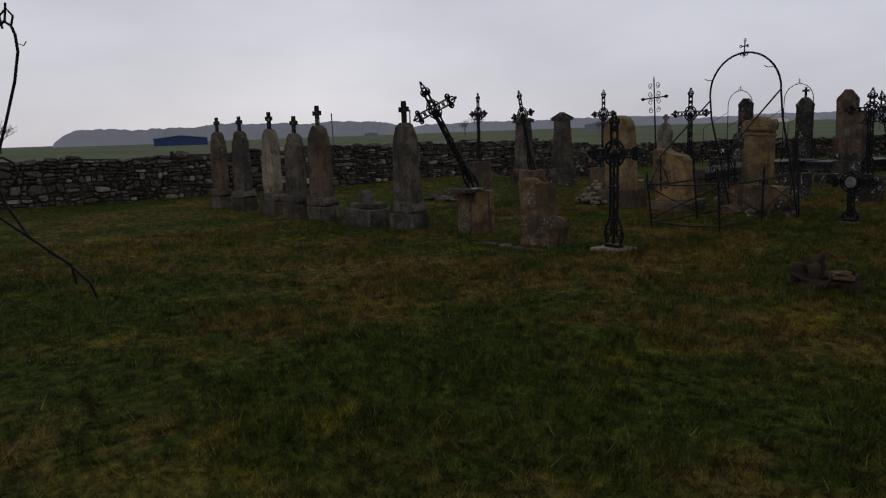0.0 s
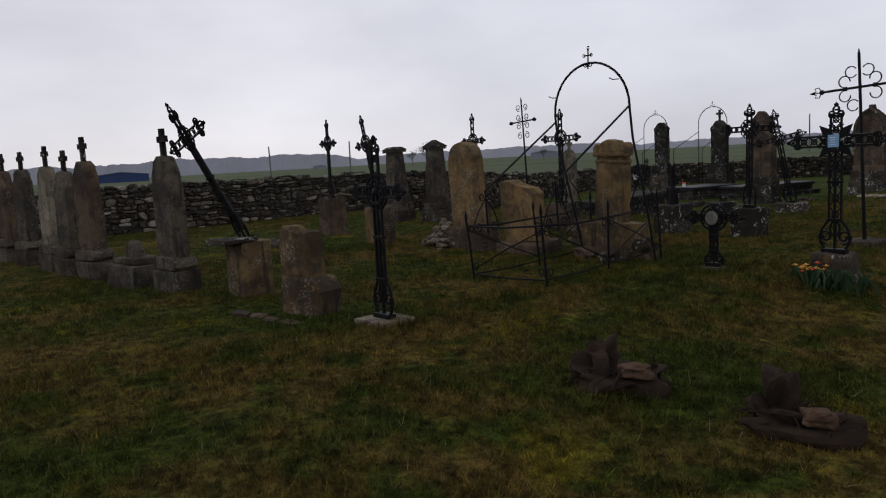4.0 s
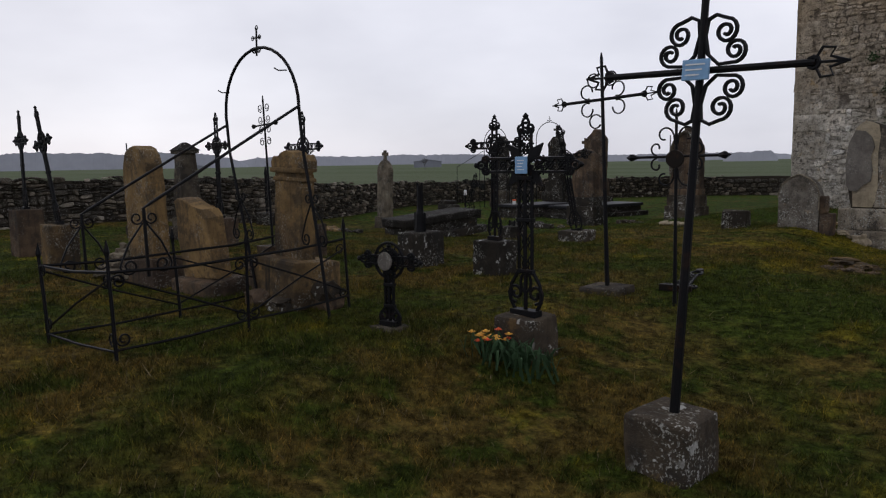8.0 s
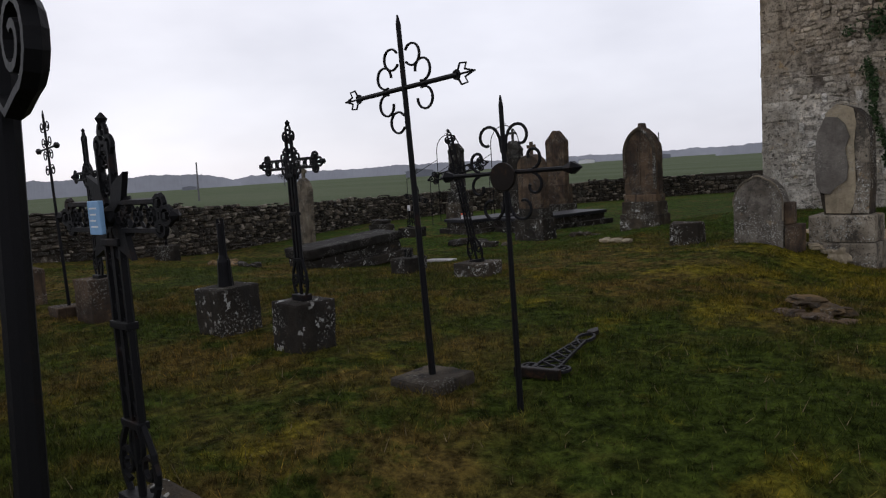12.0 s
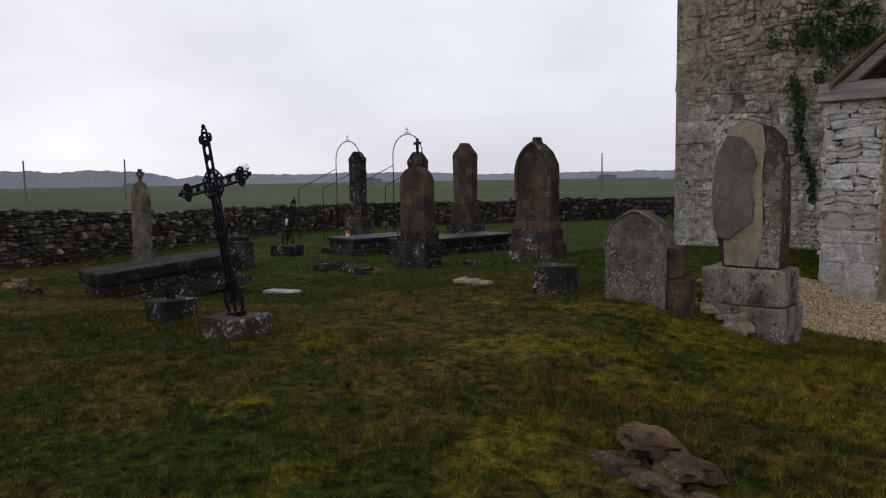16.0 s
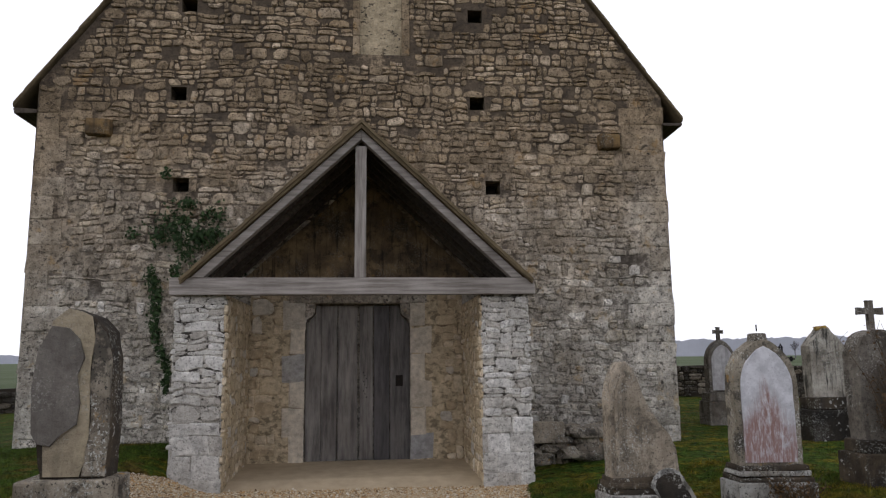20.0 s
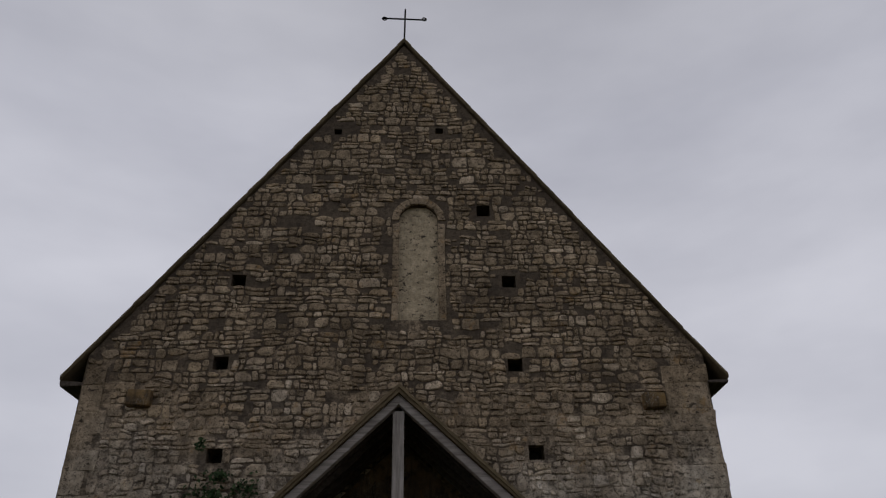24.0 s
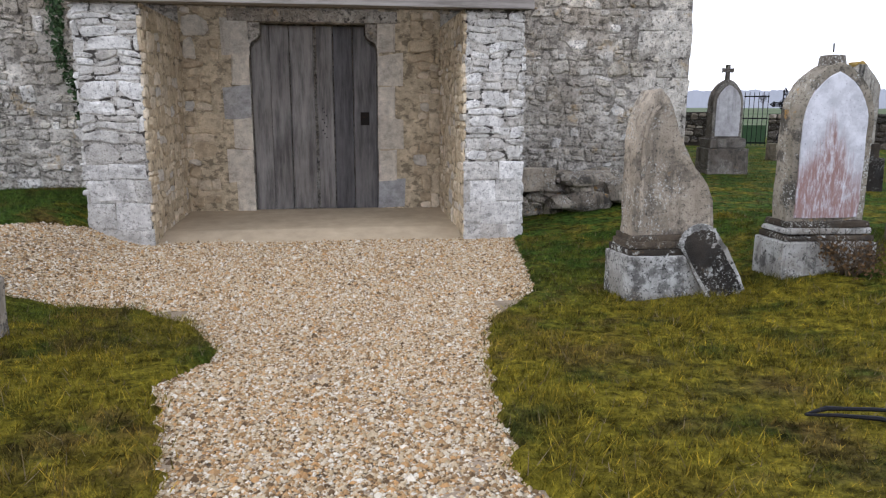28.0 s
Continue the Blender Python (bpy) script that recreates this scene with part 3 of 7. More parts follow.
def land(x, y):
    """The lie of the ground: a grassed yard that falls towards the porch."""
    x, y = np.asarray(x, float), np.asarray(y, float)
    z = 0.44 - 0.5 * smooth(7.5, 15.0, y) * smooth(5.5, 10.5, -x)
    z = z - 0.42 * smooth(9.5, 16.5, y) * smooth(-3.9, -2.6, x) * (1 - 0.65 * smooth(1.5, 4.5, x))
    z = z + 0.17 * np.exp(-((x + 3.4) / 0.95) ** 2 - ((y - 13.9) / 1.3) ** 2)
    z = z - 0.10 * smooth(-2.6, -1.2, x) * (1 - smooth(6.0, 8.5, y))
    # a shallow dip beside the trodden way
    z = z - 0.13 * smooth(-3.3, -2.3, x) * smooth(2.2, 4.2, y) * (1 - smooth(6.3, 8.5, y))
    far = smooth(20, 60, np.hypot(x, y - 10))
    return z + 0.012 * np.sin(2.3 * x + 0.7 * y) * np.sin(1.7 * y - 0.4 * x) * (1 - far) - 0.45 * far + 3.0 * smooth(150, 1400, y)


def at_ground(x, y):
    return float(land(x, y))


# ---- ground, gravel, yard wall ----
def axis(lo, hi, step, far):
    mid = np.arange(lo, hi + step / 2, step)
    out = [4, 9, 18, 35, 70, 140, 300, 600, 1200, 2400]
    return np.concatenate([[lo - o for o in out[::-1]], mid, [hi + o for o in out]])


def sheet(name, X, Y, Z, keep=None):
    nx, ny = len(X), len(Y)
    co = np.stack([*(np.broadcast_to(a, (ny, nx)).ravel() for a in (X[None, :], Y[:, None])), Z.ravel()], 1)
    i = np.arange(nx - 1)[None, :] + nx * np.arange(ny - 1)[:, None]
    quads = np.stack([i, i + 1, i + 1 + nx, i + nx], -1).reshape(-1, 4)
    if keep is not None:
        quads = quads[keep.ravel()]
    return co, quads


def mesh_from(name, co, faces, mat, flat=True):
    """A mesh from arrays of vertices and faces of equal size."""
    me = bpy.data.meshes.new(name)
    k = faces.shape[1]
    me.vertices.add(len(co)), me.loops.add(faces.size), me.polygons.add(len(faces))
    me.vertices.foreach_set("co", np.asarray(co, np.float32).ravel())
    me.loops.foreach_set("vertex_index", faces.astype(np.int32).ravel())
    me.polygons.foreach_set("loop_start", np.arange(0, faces.size, k, dtype=np.int32))
    me.polygons.foreach_set("use_smooth", np.full(len(faces), not flat))
    me.update(calc_edges=True)
    me.validate()
    me.materials.append(mat)
    return new(name, me)


rng = np.random.default_rng(5)
gx, gy = axis(-18, 18, 0.2, 0), axis(-8, 30, 0.2, 0)
# closer lines where the gravel meets the turf
gx = np.sort(np.concatenate([gx[(gx < -5.05) | (gx > 4.05)], np.arange(-5.0, 4.01, 0.06)]))
gy = np.sort(np.concatenate([gy[(gy < 6.95) | (gy > 20.55)], np.arange(7.0, 20.51, 0.06)]))
gX, gY = np.meshgrid(gx, gy)
gZ = land(gX, gY) + np.where(in_gravel(gX, gY), -0.07, 0.0)
near = (np.abs(gX) < 18) & (gY > -8) & (gY < 30)
gZ += np.where(near, rng.normal(0, 0.004, gZ.shape), 0)
co, quads = sheet("ground", gx, gy, gZ)
ground = tagged(mesh_from("ground", co, quads, MAT["turf"], False), "mossy winter churchyard turf that runs out to open fields", "ground", kind="structure")

px, py = np.arange(-5.8, 1.7, 0.1), np.arange(8.5, 18.5, 0.1)
pX, pY = np.meshgrid(px, py)
pZ = land(pX, pY) - 0.035 + rng.normal(0, 0.004, pX.shape)
cell = in_gravel(pX, pY)
co, quads = sheet("path", px, py, pZ, cell[:-1, :-1] | cell[1:, 1:] | cell[1:, :-1] | cell[:-1, 1:])
path = tagged(mesh_from("path", co, quads, MAT["gravel"], False), "pale gravel path leading to the church porch", "path", kind="structure")

STONE_MESHES = {}


def stone_meshes(mat, count=10):
    """A few unit stones (1 x 1, front to -y, 1 deep) shared by all single stones of a wall."""
    if mat.name not in STONE_MESHES:
        made = []
        for k in range(count):
            me = bpy.data.meshes.new("stone")
            vs, fs = stone_shape(-0.5, 0.5, -0.5, 0.5, 1.0, 0.11)
            me.from_pydata(vs, [], fs)
            me.update()
            me.materials.append(mat)
            made.append(me)
        STONE_MESHES[mat.name] = made
    return STONE_MESHES[mat.name]


def stone_shape(x0, x1, z0, z1, d, k):
    """A rough stone: base outline at y = 0, an uneven front face at about y = -d."""
    w, h = (x1 - x0), (z1 - z0)
    j = lambda s: random.uniform(-s, s)
    base = [(x0, z0), (x1, z0), (x1, z1), (x0, z1)]
    mid = [(x + j(0.06) * w, z + j(0.10) * h) for x, z in base]
    cx, cz = (x0 + x1) / 2, (z0 + z1) / 2
    top = [(cx + (x - cx) * (1 - k * 1.3 - random.uniform(0, k)), cz + (z - cz) * (1 - k * 1.5 - random.uniform(0, k))) for x, z in mid]
    vs = [(x, 0, z) for x, z in base] + [(x, -d * random.uniform(0.55, 0.75), z) for x, z in mid] + [(x, -d * random.uniform(0.85, 1.1), z) for x, z in top]
    fs = [(4, 5, 9, 8), (5, 6, 10, 9), (6, 7, 11, 10), (7, 4, 8, 11), (8, 9, 10, 11), (0, 1, 5, 4), (1, 2, 6, 5), (2, 3, 7, 6), (3, 0, 4, 7)]
    return vs, fs


def courses(x0, x1, z0, z1, wide, high, ok, gap=0.012):
    """Uneven courses of rubble: (x0, x1, z0, z1) of each stone that ok() lets stand."""
    out, z = [], z0
    while z < z1:
        h = random.uniform(*high)
        x = x0 - random.uniform(0, wide[0])
        while x < x1:
            w = random.uniform(*wide) * (0.7 + 0.6 * random.random())
            a, b = max(x, x0), min(x + w, x1)
            cuts = [(z, z + h)] if random.random() < 0.68 or h < high[0] * 1.3 else [(z, z + h * 0.5), (z + h * 0.5, z + h)]
            for c, d in cuts:
                d = min(d, z1)
                if b - a > 0.05 and d - c > 0.035 and ok(a, b, c, d):
                    out.append((a + gap * random.uniform(0.3, 1), b - gap * random.uniform(0.3, 1), c + gap * random.uniform(0.3, 1), d - gap * random.uniform(0.3, 1)))
            x += w
        z += h
    return out


def lay(stones, frame_m, depth, parent, name, one, many, singles, label=""):
    """Stones on a wall whose local x, z plane is given by frame_m; the first ones in order become single parts."""
    meshes = stone_meshes(one)
    for k, (a, b, c, d) in enumerate(stones[:singles]):
        ob = new(name, meshes[k % len(meshes)])
        ob.parent = parent
        dep = depth * random.uniform(0.6, 1.2)
        ob.matrix_basis = frame_m @ Matrix.Translation(((a + b) / 2, 0, (c + d) / 2)) @ Matrix.Diagonal((b - a, dep, d - c, 1))
    vs, fs = [], []
    for a, b, c, d in stones[singles:]:
        v, f = stone_shape(a, b, c, d, depth * random.uniform(0.6, 1.3), 0.11)
        o = len(vs)
        vs += [tuple(frame_m @ Vector(p)) for p in v]
        fs += [tuple(i + o for i in q) for q in f]
    if vs:
        ob = part(name + "s", (vs, fs), many, parent, label, kind="stuff")


def coursed(x0, x1, z0, z1, wide, high, ok, gap=0.006, sway=0.05, bare=0.0):
    """Roughly coursed field stones of mixed size: lists of (x, z) rings with chipped corners."""
    out, j = [], lambda s: random.uniform(-s, s)
    o = random.uniform(0, 60)

    def warp(x, z):
        p = Vector((x * 0.55 + o, z * 0.8, 0.0))
        q = Vector((x * 4.0, z * 4.4 + o, 2.0))
        return min(x1, max(x0, x + 0.4 * sway * noise.noise(p + Vector((0, 0, 9))) + 0.042 * noise.noise(q))), z + sway * noise.noise(p) + 0.046 * noise.noise(q + Vector((7, 0, 0)))

    def stone_at(a, b, c, d):
        w, h = b - a, d - c
        if w < 0.04 or h < 0.03 or random.random() < bare or not ok(a, b, c, d):
            return
        a, b, c, d = a + gap * random.uniform(0.2, 1), b - gap * random.uniform(0.2, 1), c + gap * random.uniform(0.2, 1), d - gap * random.uniform(0.2, 1)
        ring = []
        for cx, cz, sx, sz in ((a, c, 1, 1), (b, c, -1, 1), (b, d, -1, -1), (a, d, 1, -1)):
            k, m = w * random.uniform(0.04, 0.30), h * random.uniform(0.06, 0.42)
            one, two = (cx + sx * abs(j(0.03)) * w, cz + sz * m), (cx + sx * k, cz + sz * abs(j(0.06)) * h)
            ring += [one, two] if sx * sz > 0 else [two, one]
            if sz == sx:
                # a little belly or hollow in the beds
                ring.append(((a + b) / 2 + j(0.2) * w, cz - sz * 0.03 * h * random.uniform(-1.6, 1.0)))
        out.append([warp(x, z) for x, z in ring])

    z = z0
    while z < z1 - 0.02:
        h = min(random.uniform(*high), z1 - z)
        x = x0 - random.uniform(0, wide[0])
        while x < x1:
            w = wide[0] + (wide[1] - wide[0]) * random.random() ** 1.7
            a, b, kind = max(x, x0), min(x + w, x1), random.random()
            x += w
            if h < high[0] * 1.15 or kind < 0.34:
                stone_at(a, b, z, z + h)
            elif kind < 0.78 or b - a < wide[0] * 1.7:
                m = z + h * random.uniform(0.34, 0.66)
                stone_at(a, b, z, m), stone_at(a, b, m, z + h)
            else:
                m, u = z + h * random.uniform(0.36, 0.6), a + (b - a) * random.uniform(0.36, 0.64)
                if kind < 0.89:
                    stone_at(a, b, z, m), stone_at(a, u, m, z + h), stone_at(u, b, m, z + h)
                else:
                    stone_at(a, u, z, m), stone_at(u, b, z, m), stone_at(a, b, m, z + h)
        z += h
    return out


def ring_shape(ring, d):
    """A stone over a ring of (x, z): a rounded, uneven face towards -y."""
    n = len(ring)
    cx, cz = sum(p[0] for p in ring) / n, sum(p[1] for p in ring) / n
    tilt = random.uniform(-0.4, 0.4), random.uniform(-0.4, 0.4)
    size = max(abs(p[0] - cx) for p in ring) + 1e-6
    vs = [(x, 0.02, z) for x, z in ring]
    for k, y in ((random.uniform(0.88, 0.98), 0.7), (random.uniform(0.55, 0.75), 1.0)):
        for x, z in ring:
            q = k * random.uniform(0.93, 1.05)
            vs.append((cx + (x - cx) * q, -d * y * (1 + tilt[0] * (x - cx) / size + tilt[1] * (z - cz) / size) * random.uniform(0.85, 1.15), cz + (z - cz) * q))
    fs = [tuple(r * n + i for r, i in ((r, i), (r, (i + 1) % n), (r + 1, (i + 1) % n), (r + 1, i))) for r in (0, 1) for i in range(n)]
    fs.append(tuple(range(2 * n, 3 * n)))
    return vs, fs


def lay_rings(rings, frame_m, depth, parent, name, one, many, singles, label=""):
    """Field stones on a wall plane: the first ones are single parts, the rest one joined part."""
    for ring in rings[:singles]:
        v, f = ring_shape(ring, depth * random.uniform(0.5, 1.4))
        ob = part(name, ([tuple(frame_m @ Vector(p)) for p in v], f), one, parent)
    vs, fs = [], []
    for ring in rings[singles:]:
        v, f = ring_shape(ring, depth * random.uniform(0.5, 1.4))
        o = len(vs)
        vs += [tuple(frame_m @ Vector(p)) for p in v]
        fs += [tuple(i + o for i in q) for q in f]
    if vs:
        part(name + "s", (vs, fs), many, parent, label, kind="stuff")


def holed_wall(outer, holes, y0, y1, depth, mat_wall, name):
    """A wall over an outline (x, z) with openings; each opening is sunk by its depth, or goes through."""
    from mathutils.geometry import tessellate_polygon
    rings = [[Vector((x, z, 0)) for x, z in r] for r in [outer, *holes]]
    flat = [p for r in rings for p in r]
    tris = tessellate_polygon(rings)
    bm = bmesh.new()
    f = [bm.verts.new((p.x, y0, p.y)) for p in flat]
    g = [bm.verts.new((p.x, y1, p.y)) for p in flat]
    for t in tris:
        if len(set(t)) == 3:
            bm.faces.new([f[i] for i in t])
    bm.faces.new([g[i] for i in range(len(outer))])
    o = 0
    for r, ring in enumerate(rings):
        n = len(ring)
        for i in range(n):
            a, b = o + i, o + (i + 1) % n
            if r == 0:
                bm.faces.new((f[a], f[b], g[b], g[a]))
        if r:
            deep = [bm.verts.new((p.x, y0 + depth[r - 1], p.y)) for p in ring]
            for i in range(n):
                a, b = o + i, o + (i + 1) % n
                bm.faces.new((f[a], f[b], deep[(i + 1) % n], deep[i]))
            bm.faces.new(deep)
        o += n
    return bm


YARD = [(-14.6, -14.0), (-15.3, -3.0), (-15.5, 4.0), (-16.6, 12.0), (-21.0, 21.5), (-21.5, 27.0), (-15.2, 37.5), (-6.0, 43.0), (6.0, 40.0), (10.6, 33.6), (17.5, 29.0), (22.0, 20.0), (22.0, -14.0)]
GATE = ((12.52, 32.35), (13.18, 31.87))


def wall_top(x, y):
    level = 1.42 - 0.5 * smooth(9.5, 19.0, y) * smooth(5.5, 10.5, -x) - 0.45 * smooth(20, 60, math.hypot(x, y - 10))
    return float(level) + 0.03 * math.sin(x * 0.9 + y * 0.7) + 0.02 * math.sin(3.1 * y)


yard_wall = tagged(new("yard_wall"), "low dry-laid rubble stone churchyard wall with lichen", "wall", kind="structure")
wall_runs = []
for (ax, ay), (bx, by) in zip(YARD, YARD[1:] + YARD[:1]):
    if (ax, ay) == (10.6, 33.6):
        wall_runs += [((ax, ay), GATE[0]), (GATE[1], (bx, by))]
    else:
        wall_runs.append(((ax, ay), (bx, by)))
WALL_STONES = []
for k, ((ax, ay), (bx, by)) in enumerate(wall_runs):
    length, ang = math.hypot(bx - ax, by - ay), math.atan2(by - ay, bx - ax)
    m = Matrix.Translation((ax, ay, 0)) @ Matrix.Rotation(ang, 4, "Z")
    bm, steps, prev = bmesh.new(), max(2, int(length / 0.6)), None
    for i in range(steps + 1):
        u = length * i / steps
        p = m @ Vector((u, 0, 0))
        g, tz = at_ground(p.x, p.y) - 0.3, wall_top(p.x, p.y) - 0.06
        r = [bm.verts.new(m @ Vector(q)) for q in ((u, -0.03, g), (u, 0.03, tz), (u, 0.42, tz), (u, 0.45, g))]
        if prev:
            for q in range(4):
                bm.faces.new((prev[q], prev[(q + 1) % 4], r[(q + 1) % 4], r[q]))
        else:
            bm.faces.new(r)
        prev = r
    bm.faces.new(prev[::-1])
    core = part("wall_core", bm, MAT["core"], yard_wall)
    seen = k <= 10
    if seen:
        # the inner face looks to local -y on these runs after a half turn
        def ok(a, b, c, d, m=m):
            p = m @ Vector(((a + b) / 2, 0, 0))
            return d < wall_top(p.x, p.y) + 0.03 and c > at_ground(p.x, p.y) - 0.15
        WALL_STONES.append((coursed(0, length, -0.2, 1.5, (0.10, 0.34) if k < 6 else (0.24, 0.55), (0.09, 0.20) if k < 6 else (0.2, 0.3), ok, 0.012, 0.06), m, core, k))

# ---- church ----
FY, CX = 20.28, -0.80
X0, X1, EAVE, APEX = -6.15, 4.57, 6.0, 13.72
HOLES = [(-3.78, 7.79), (-3.9, 6.2), (-3.8, 4.62), (0.78, 9.33), (1.19, 7.78), (1.2, 6.15), (1.45, 4.63), (-0.05, 11.3), (-2.15, 11.25)]
church = tagged(new("church"), "small old rubble stone church with a steep gabled front", "church")
NICHE = [(-0.87, 7.0), (-0.11, 7.0), (-0.11, 9.05)] + [(-0.49 + 0.38 * math.cos(radians(a)), 9.1 + 0.38 * math.sin(radians(a))) for a in range(15, 180, 15)] + [(-0.87, 9.05)]
DOOR = [(-1.72, 0.06), (0.0, 0.06), (0.0, 2.30), (-0.03, 2.38), (-0.12, 2.43), (-0.16, 2.48), (-0.16, 2.63), (-1.57, 2.63), (-1.57, 2.48), (-1.61, 2.43), (-1.69, 2.38), (-1.72, 2.30)]
squares = [[(x - 0.13, z - 0.12), (x + 0.13, z - 0.12), (x + 0.13, z + 0.12), (x - 0.13, z + 0.12)] for x, z in HOLES[:7]] + [[(x - 0.08, z - 0.07), (x + 0.08, z - 0.07), (x + 0.08, z + 0.07), (x - 0.08, z + 0.07)] for x, z in HOLES[7:]]
outline = [(X0, -0.4), (X1, -0.4), (X1, EAVE + 0.34), (CX, APEX), (X0, EAVE + 0.34)]
front = part("front_wall", holed_wall(outline, [DOOR, NICHE] + squares, FY, FY + 0.85, [0.22, 0.14] + [0.45] * 9, None, ""), MAT["mortar"], church, "weathered rubble gable wall with putlog holes")
part("niche_infill", boxed(-0.86, -0.12, FY + 0.10, FY + 0.13, 7.01, 9.45, bevel=0.0), MAT["infill"], church, "blocked round-headed window, pale sandy infill")
# shade deep in each hole is painted by a near-black plate at its back
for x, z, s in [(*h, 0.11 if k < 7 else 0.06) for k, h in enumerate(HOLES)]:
    part("putlog_hole", boxed(x - s, x + s, FY + 0.40, FY + 0.44, z - s, z + s), MAT["void"], church, "near-black plate painting the shade in a square putlog hole")
for x, z in ((-5.13, 5.56), (3.55, 5.48)):
    part("corbel", boxed(x - 0.20, x + 0.20, FY - 0.15, FY + 0.1, z - 0.14, z + 0.15, bevel=0.06, jit=0.02), MAT["ochre"], church, "projecting mossy corbel stone")
part("side_wall", boxed(X0, X0 + 0.8, FY + 0.85, 38, -0.4, EAVE), MAT["mortar"], church)
part("side_wall", boxed(X1 - 0.8, X1, FY + 0.85, 38, -0.4, EAVE), MAT["mortar"], church)
bm = bmesh.new()
prism(bm, outline, 37.2, 38.0)
part("back_wall", bm, MAT["mortar"], church)
for sgn, ex in ((-1, X0), (1, X1)):
    tip = ex + sgn * 0.36
    tz = EAVE - 0.36 * (APEX - EAVE) / (X1 - CX) + 0.42
    bm = bmesh.new()
    prism(bm, [(tip, tz - 0.02), (CX, APEX + 0.06), (CX, APEX + 0.12), (tip - sgn * 0.02, tz + 0.03)], FY - 0.06, 38.2)
    roof = part("roof", bm, MAT["tile"], church, "dark mossy tiled roof slope")
    bm = bmesh.new()
    for i in range(36):
        a, b = i / 36, (i + 1.06) / 36
        pa, pb = (tip + (CX - tip) * a, tz + 0.02 + (APEX + 0.10 - tz) * a), (tip + (CX - tip) * b, tz + 0.02 + (APEX + 0.10 - tz) * b)
        k = random.uniform(-0.01, 0.012)
        prism(bm, [(pa[0], pa[1] - 0.02), (pb[0], pb[1] - 0.02 + k), (pb[0], pb[1] + 0.03 + k), (pa[0], pa[1] + 0.04 + k)], FY - 0.065 - 0.02 * random.random(), FY + 0.1)
    part("verge_tiles", bm, MAT["tile"], roof, "uneven row of verge tiles", kind="stuff")
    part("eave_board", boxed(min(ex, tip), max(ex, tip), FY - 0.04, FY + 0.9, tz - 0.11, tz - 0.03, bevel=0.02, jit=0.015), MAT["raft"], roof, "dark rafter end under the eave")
bm = bmesh.new()
tube(bm, [(CX, FY + 0.1, APEX + 0.1), (CX + 0.02, FY + 0.1, APEX + 1.25)], 0.022)
tube(bm, [(CX - 0.5, FY + 0.1, APEX + 0.95), (CX + 0.5, FY + 0.1, APEX + 0.92)], 0.02)
for s in (-1, 1):
    tube(bm, ring_pts(CX + s * 0.46, APEX + 0.94, 0.05, n=8, y=FY + 0.1), 0.014, closed=True)
part("ridge_cross", bm, MAT["iron"], church, "thin black iron cross on the ridge")


def in_ring(ring, x, z):
    hit = False
    for (x0, z0), (x1, z1) in zip(ring, ring[1:] + ring[:1]):
        if (z0 > z) != (z1 > z) and x < (x1 - x0) * (z - z0) / (z1 - z0) + x0:
            hit = not hit
    return hit


def overlaps(a, b, c, d, box4, pad=0.0):
    return a < box4[1] + pad and b > box4[0] - pad and c < box4[3] + pad and d > box4[2] - pad


def facade_ok(a, b, c, d):
    if not all(in_ring(outline, x, z) for x, z in ((a + 0.01, d - 0.01), (b - 0.01, d - 0.01))):
        return False
    if overlaps(a, b, c, d, (-2.62, 0.88, -1, 4.6)) and (c < 2.85 or abs((a + b) / 2 - CX) < (4.75 - c) / 0.94):
        return False
    if overlaps(a, b, c, d, (-0.96, -0.02, 6.98, 9.55)):
        return False
    if any(overlaps(a, b, c, d, q, -0.02) for q in quoins):
        return False
    return not any(overlaps(a, b, c, d, (x - 0.13, x + 0.13, z - 0.12, z + 0.12)) for x, z in HOLES)


random.seed(11)
quoins, z = [], -0.15
while z < EAVE - 0.1:
    h = random.uniform(0.26, 0.46)
    for s, e in ((1, X0), (-1, X1)):
        w = random.choice((0.36, 0.5, 0.78))
        lo, hi = sorted((e + s * 0.02, e + s * w))
        quoins.append((lo, hi, z, z + h - 0.008))
    z += h
# roughcast still hides many stones on the lower wall beside the porch
facade = coursed(X0, X1, -0.1, 3.1, (0.10, 0.34), (0.13, 0.25), facade_ok, 0.008, 0.09, 0.20)
facade += coursed(X0, X1, 3.1, APEX, (0.10, 0.40), (0.12, 0.25), facade_ok, 0.010, 0.09, 0.08)
facade.sort(key=lambda r: r[0][1])
arch_ring = [(-0.98, -0.86, 7.0 + 0.34 * i, 7.32 + 0.34 * i) for i in range(6)] + [(-0.12, 0.01, 7.0 + 0.34 * i, 7.32 + 0.34 * i) for i in range(6)]

# ---- porch ----
porch = tagged(new("porch"), "open porch of pale stone piers under an oak gable truss", "porch")
PF = 18.26
PIERS = ((-3.30, -2.61), (0.87, 1.577))
piers = []
for a, b in PIERS:
    piers.append(part("pier", boxed(a + 0.02, b - 0.02, PF + 0.02, FY, -0.3, 2.60), MAT["pier_mortar"], porch, "pale whitish rubble stone pier"))
part("tie_beam", boxed(-3.36, 1.64, PF - 0.10, PF + 0.16, 2.60, 2.83, bevel=0.02, jit=0.012), MAT["beam"], porch, "grey weathered oak tie beam")
part("king_post", boxed(CX - 0.085, CX + 0.075, PF - 0.06, PF + 0.10, 2.83, 4.72, bevel=0.015, jit=0.006), MAT["post"], porch, "grey oak king post")
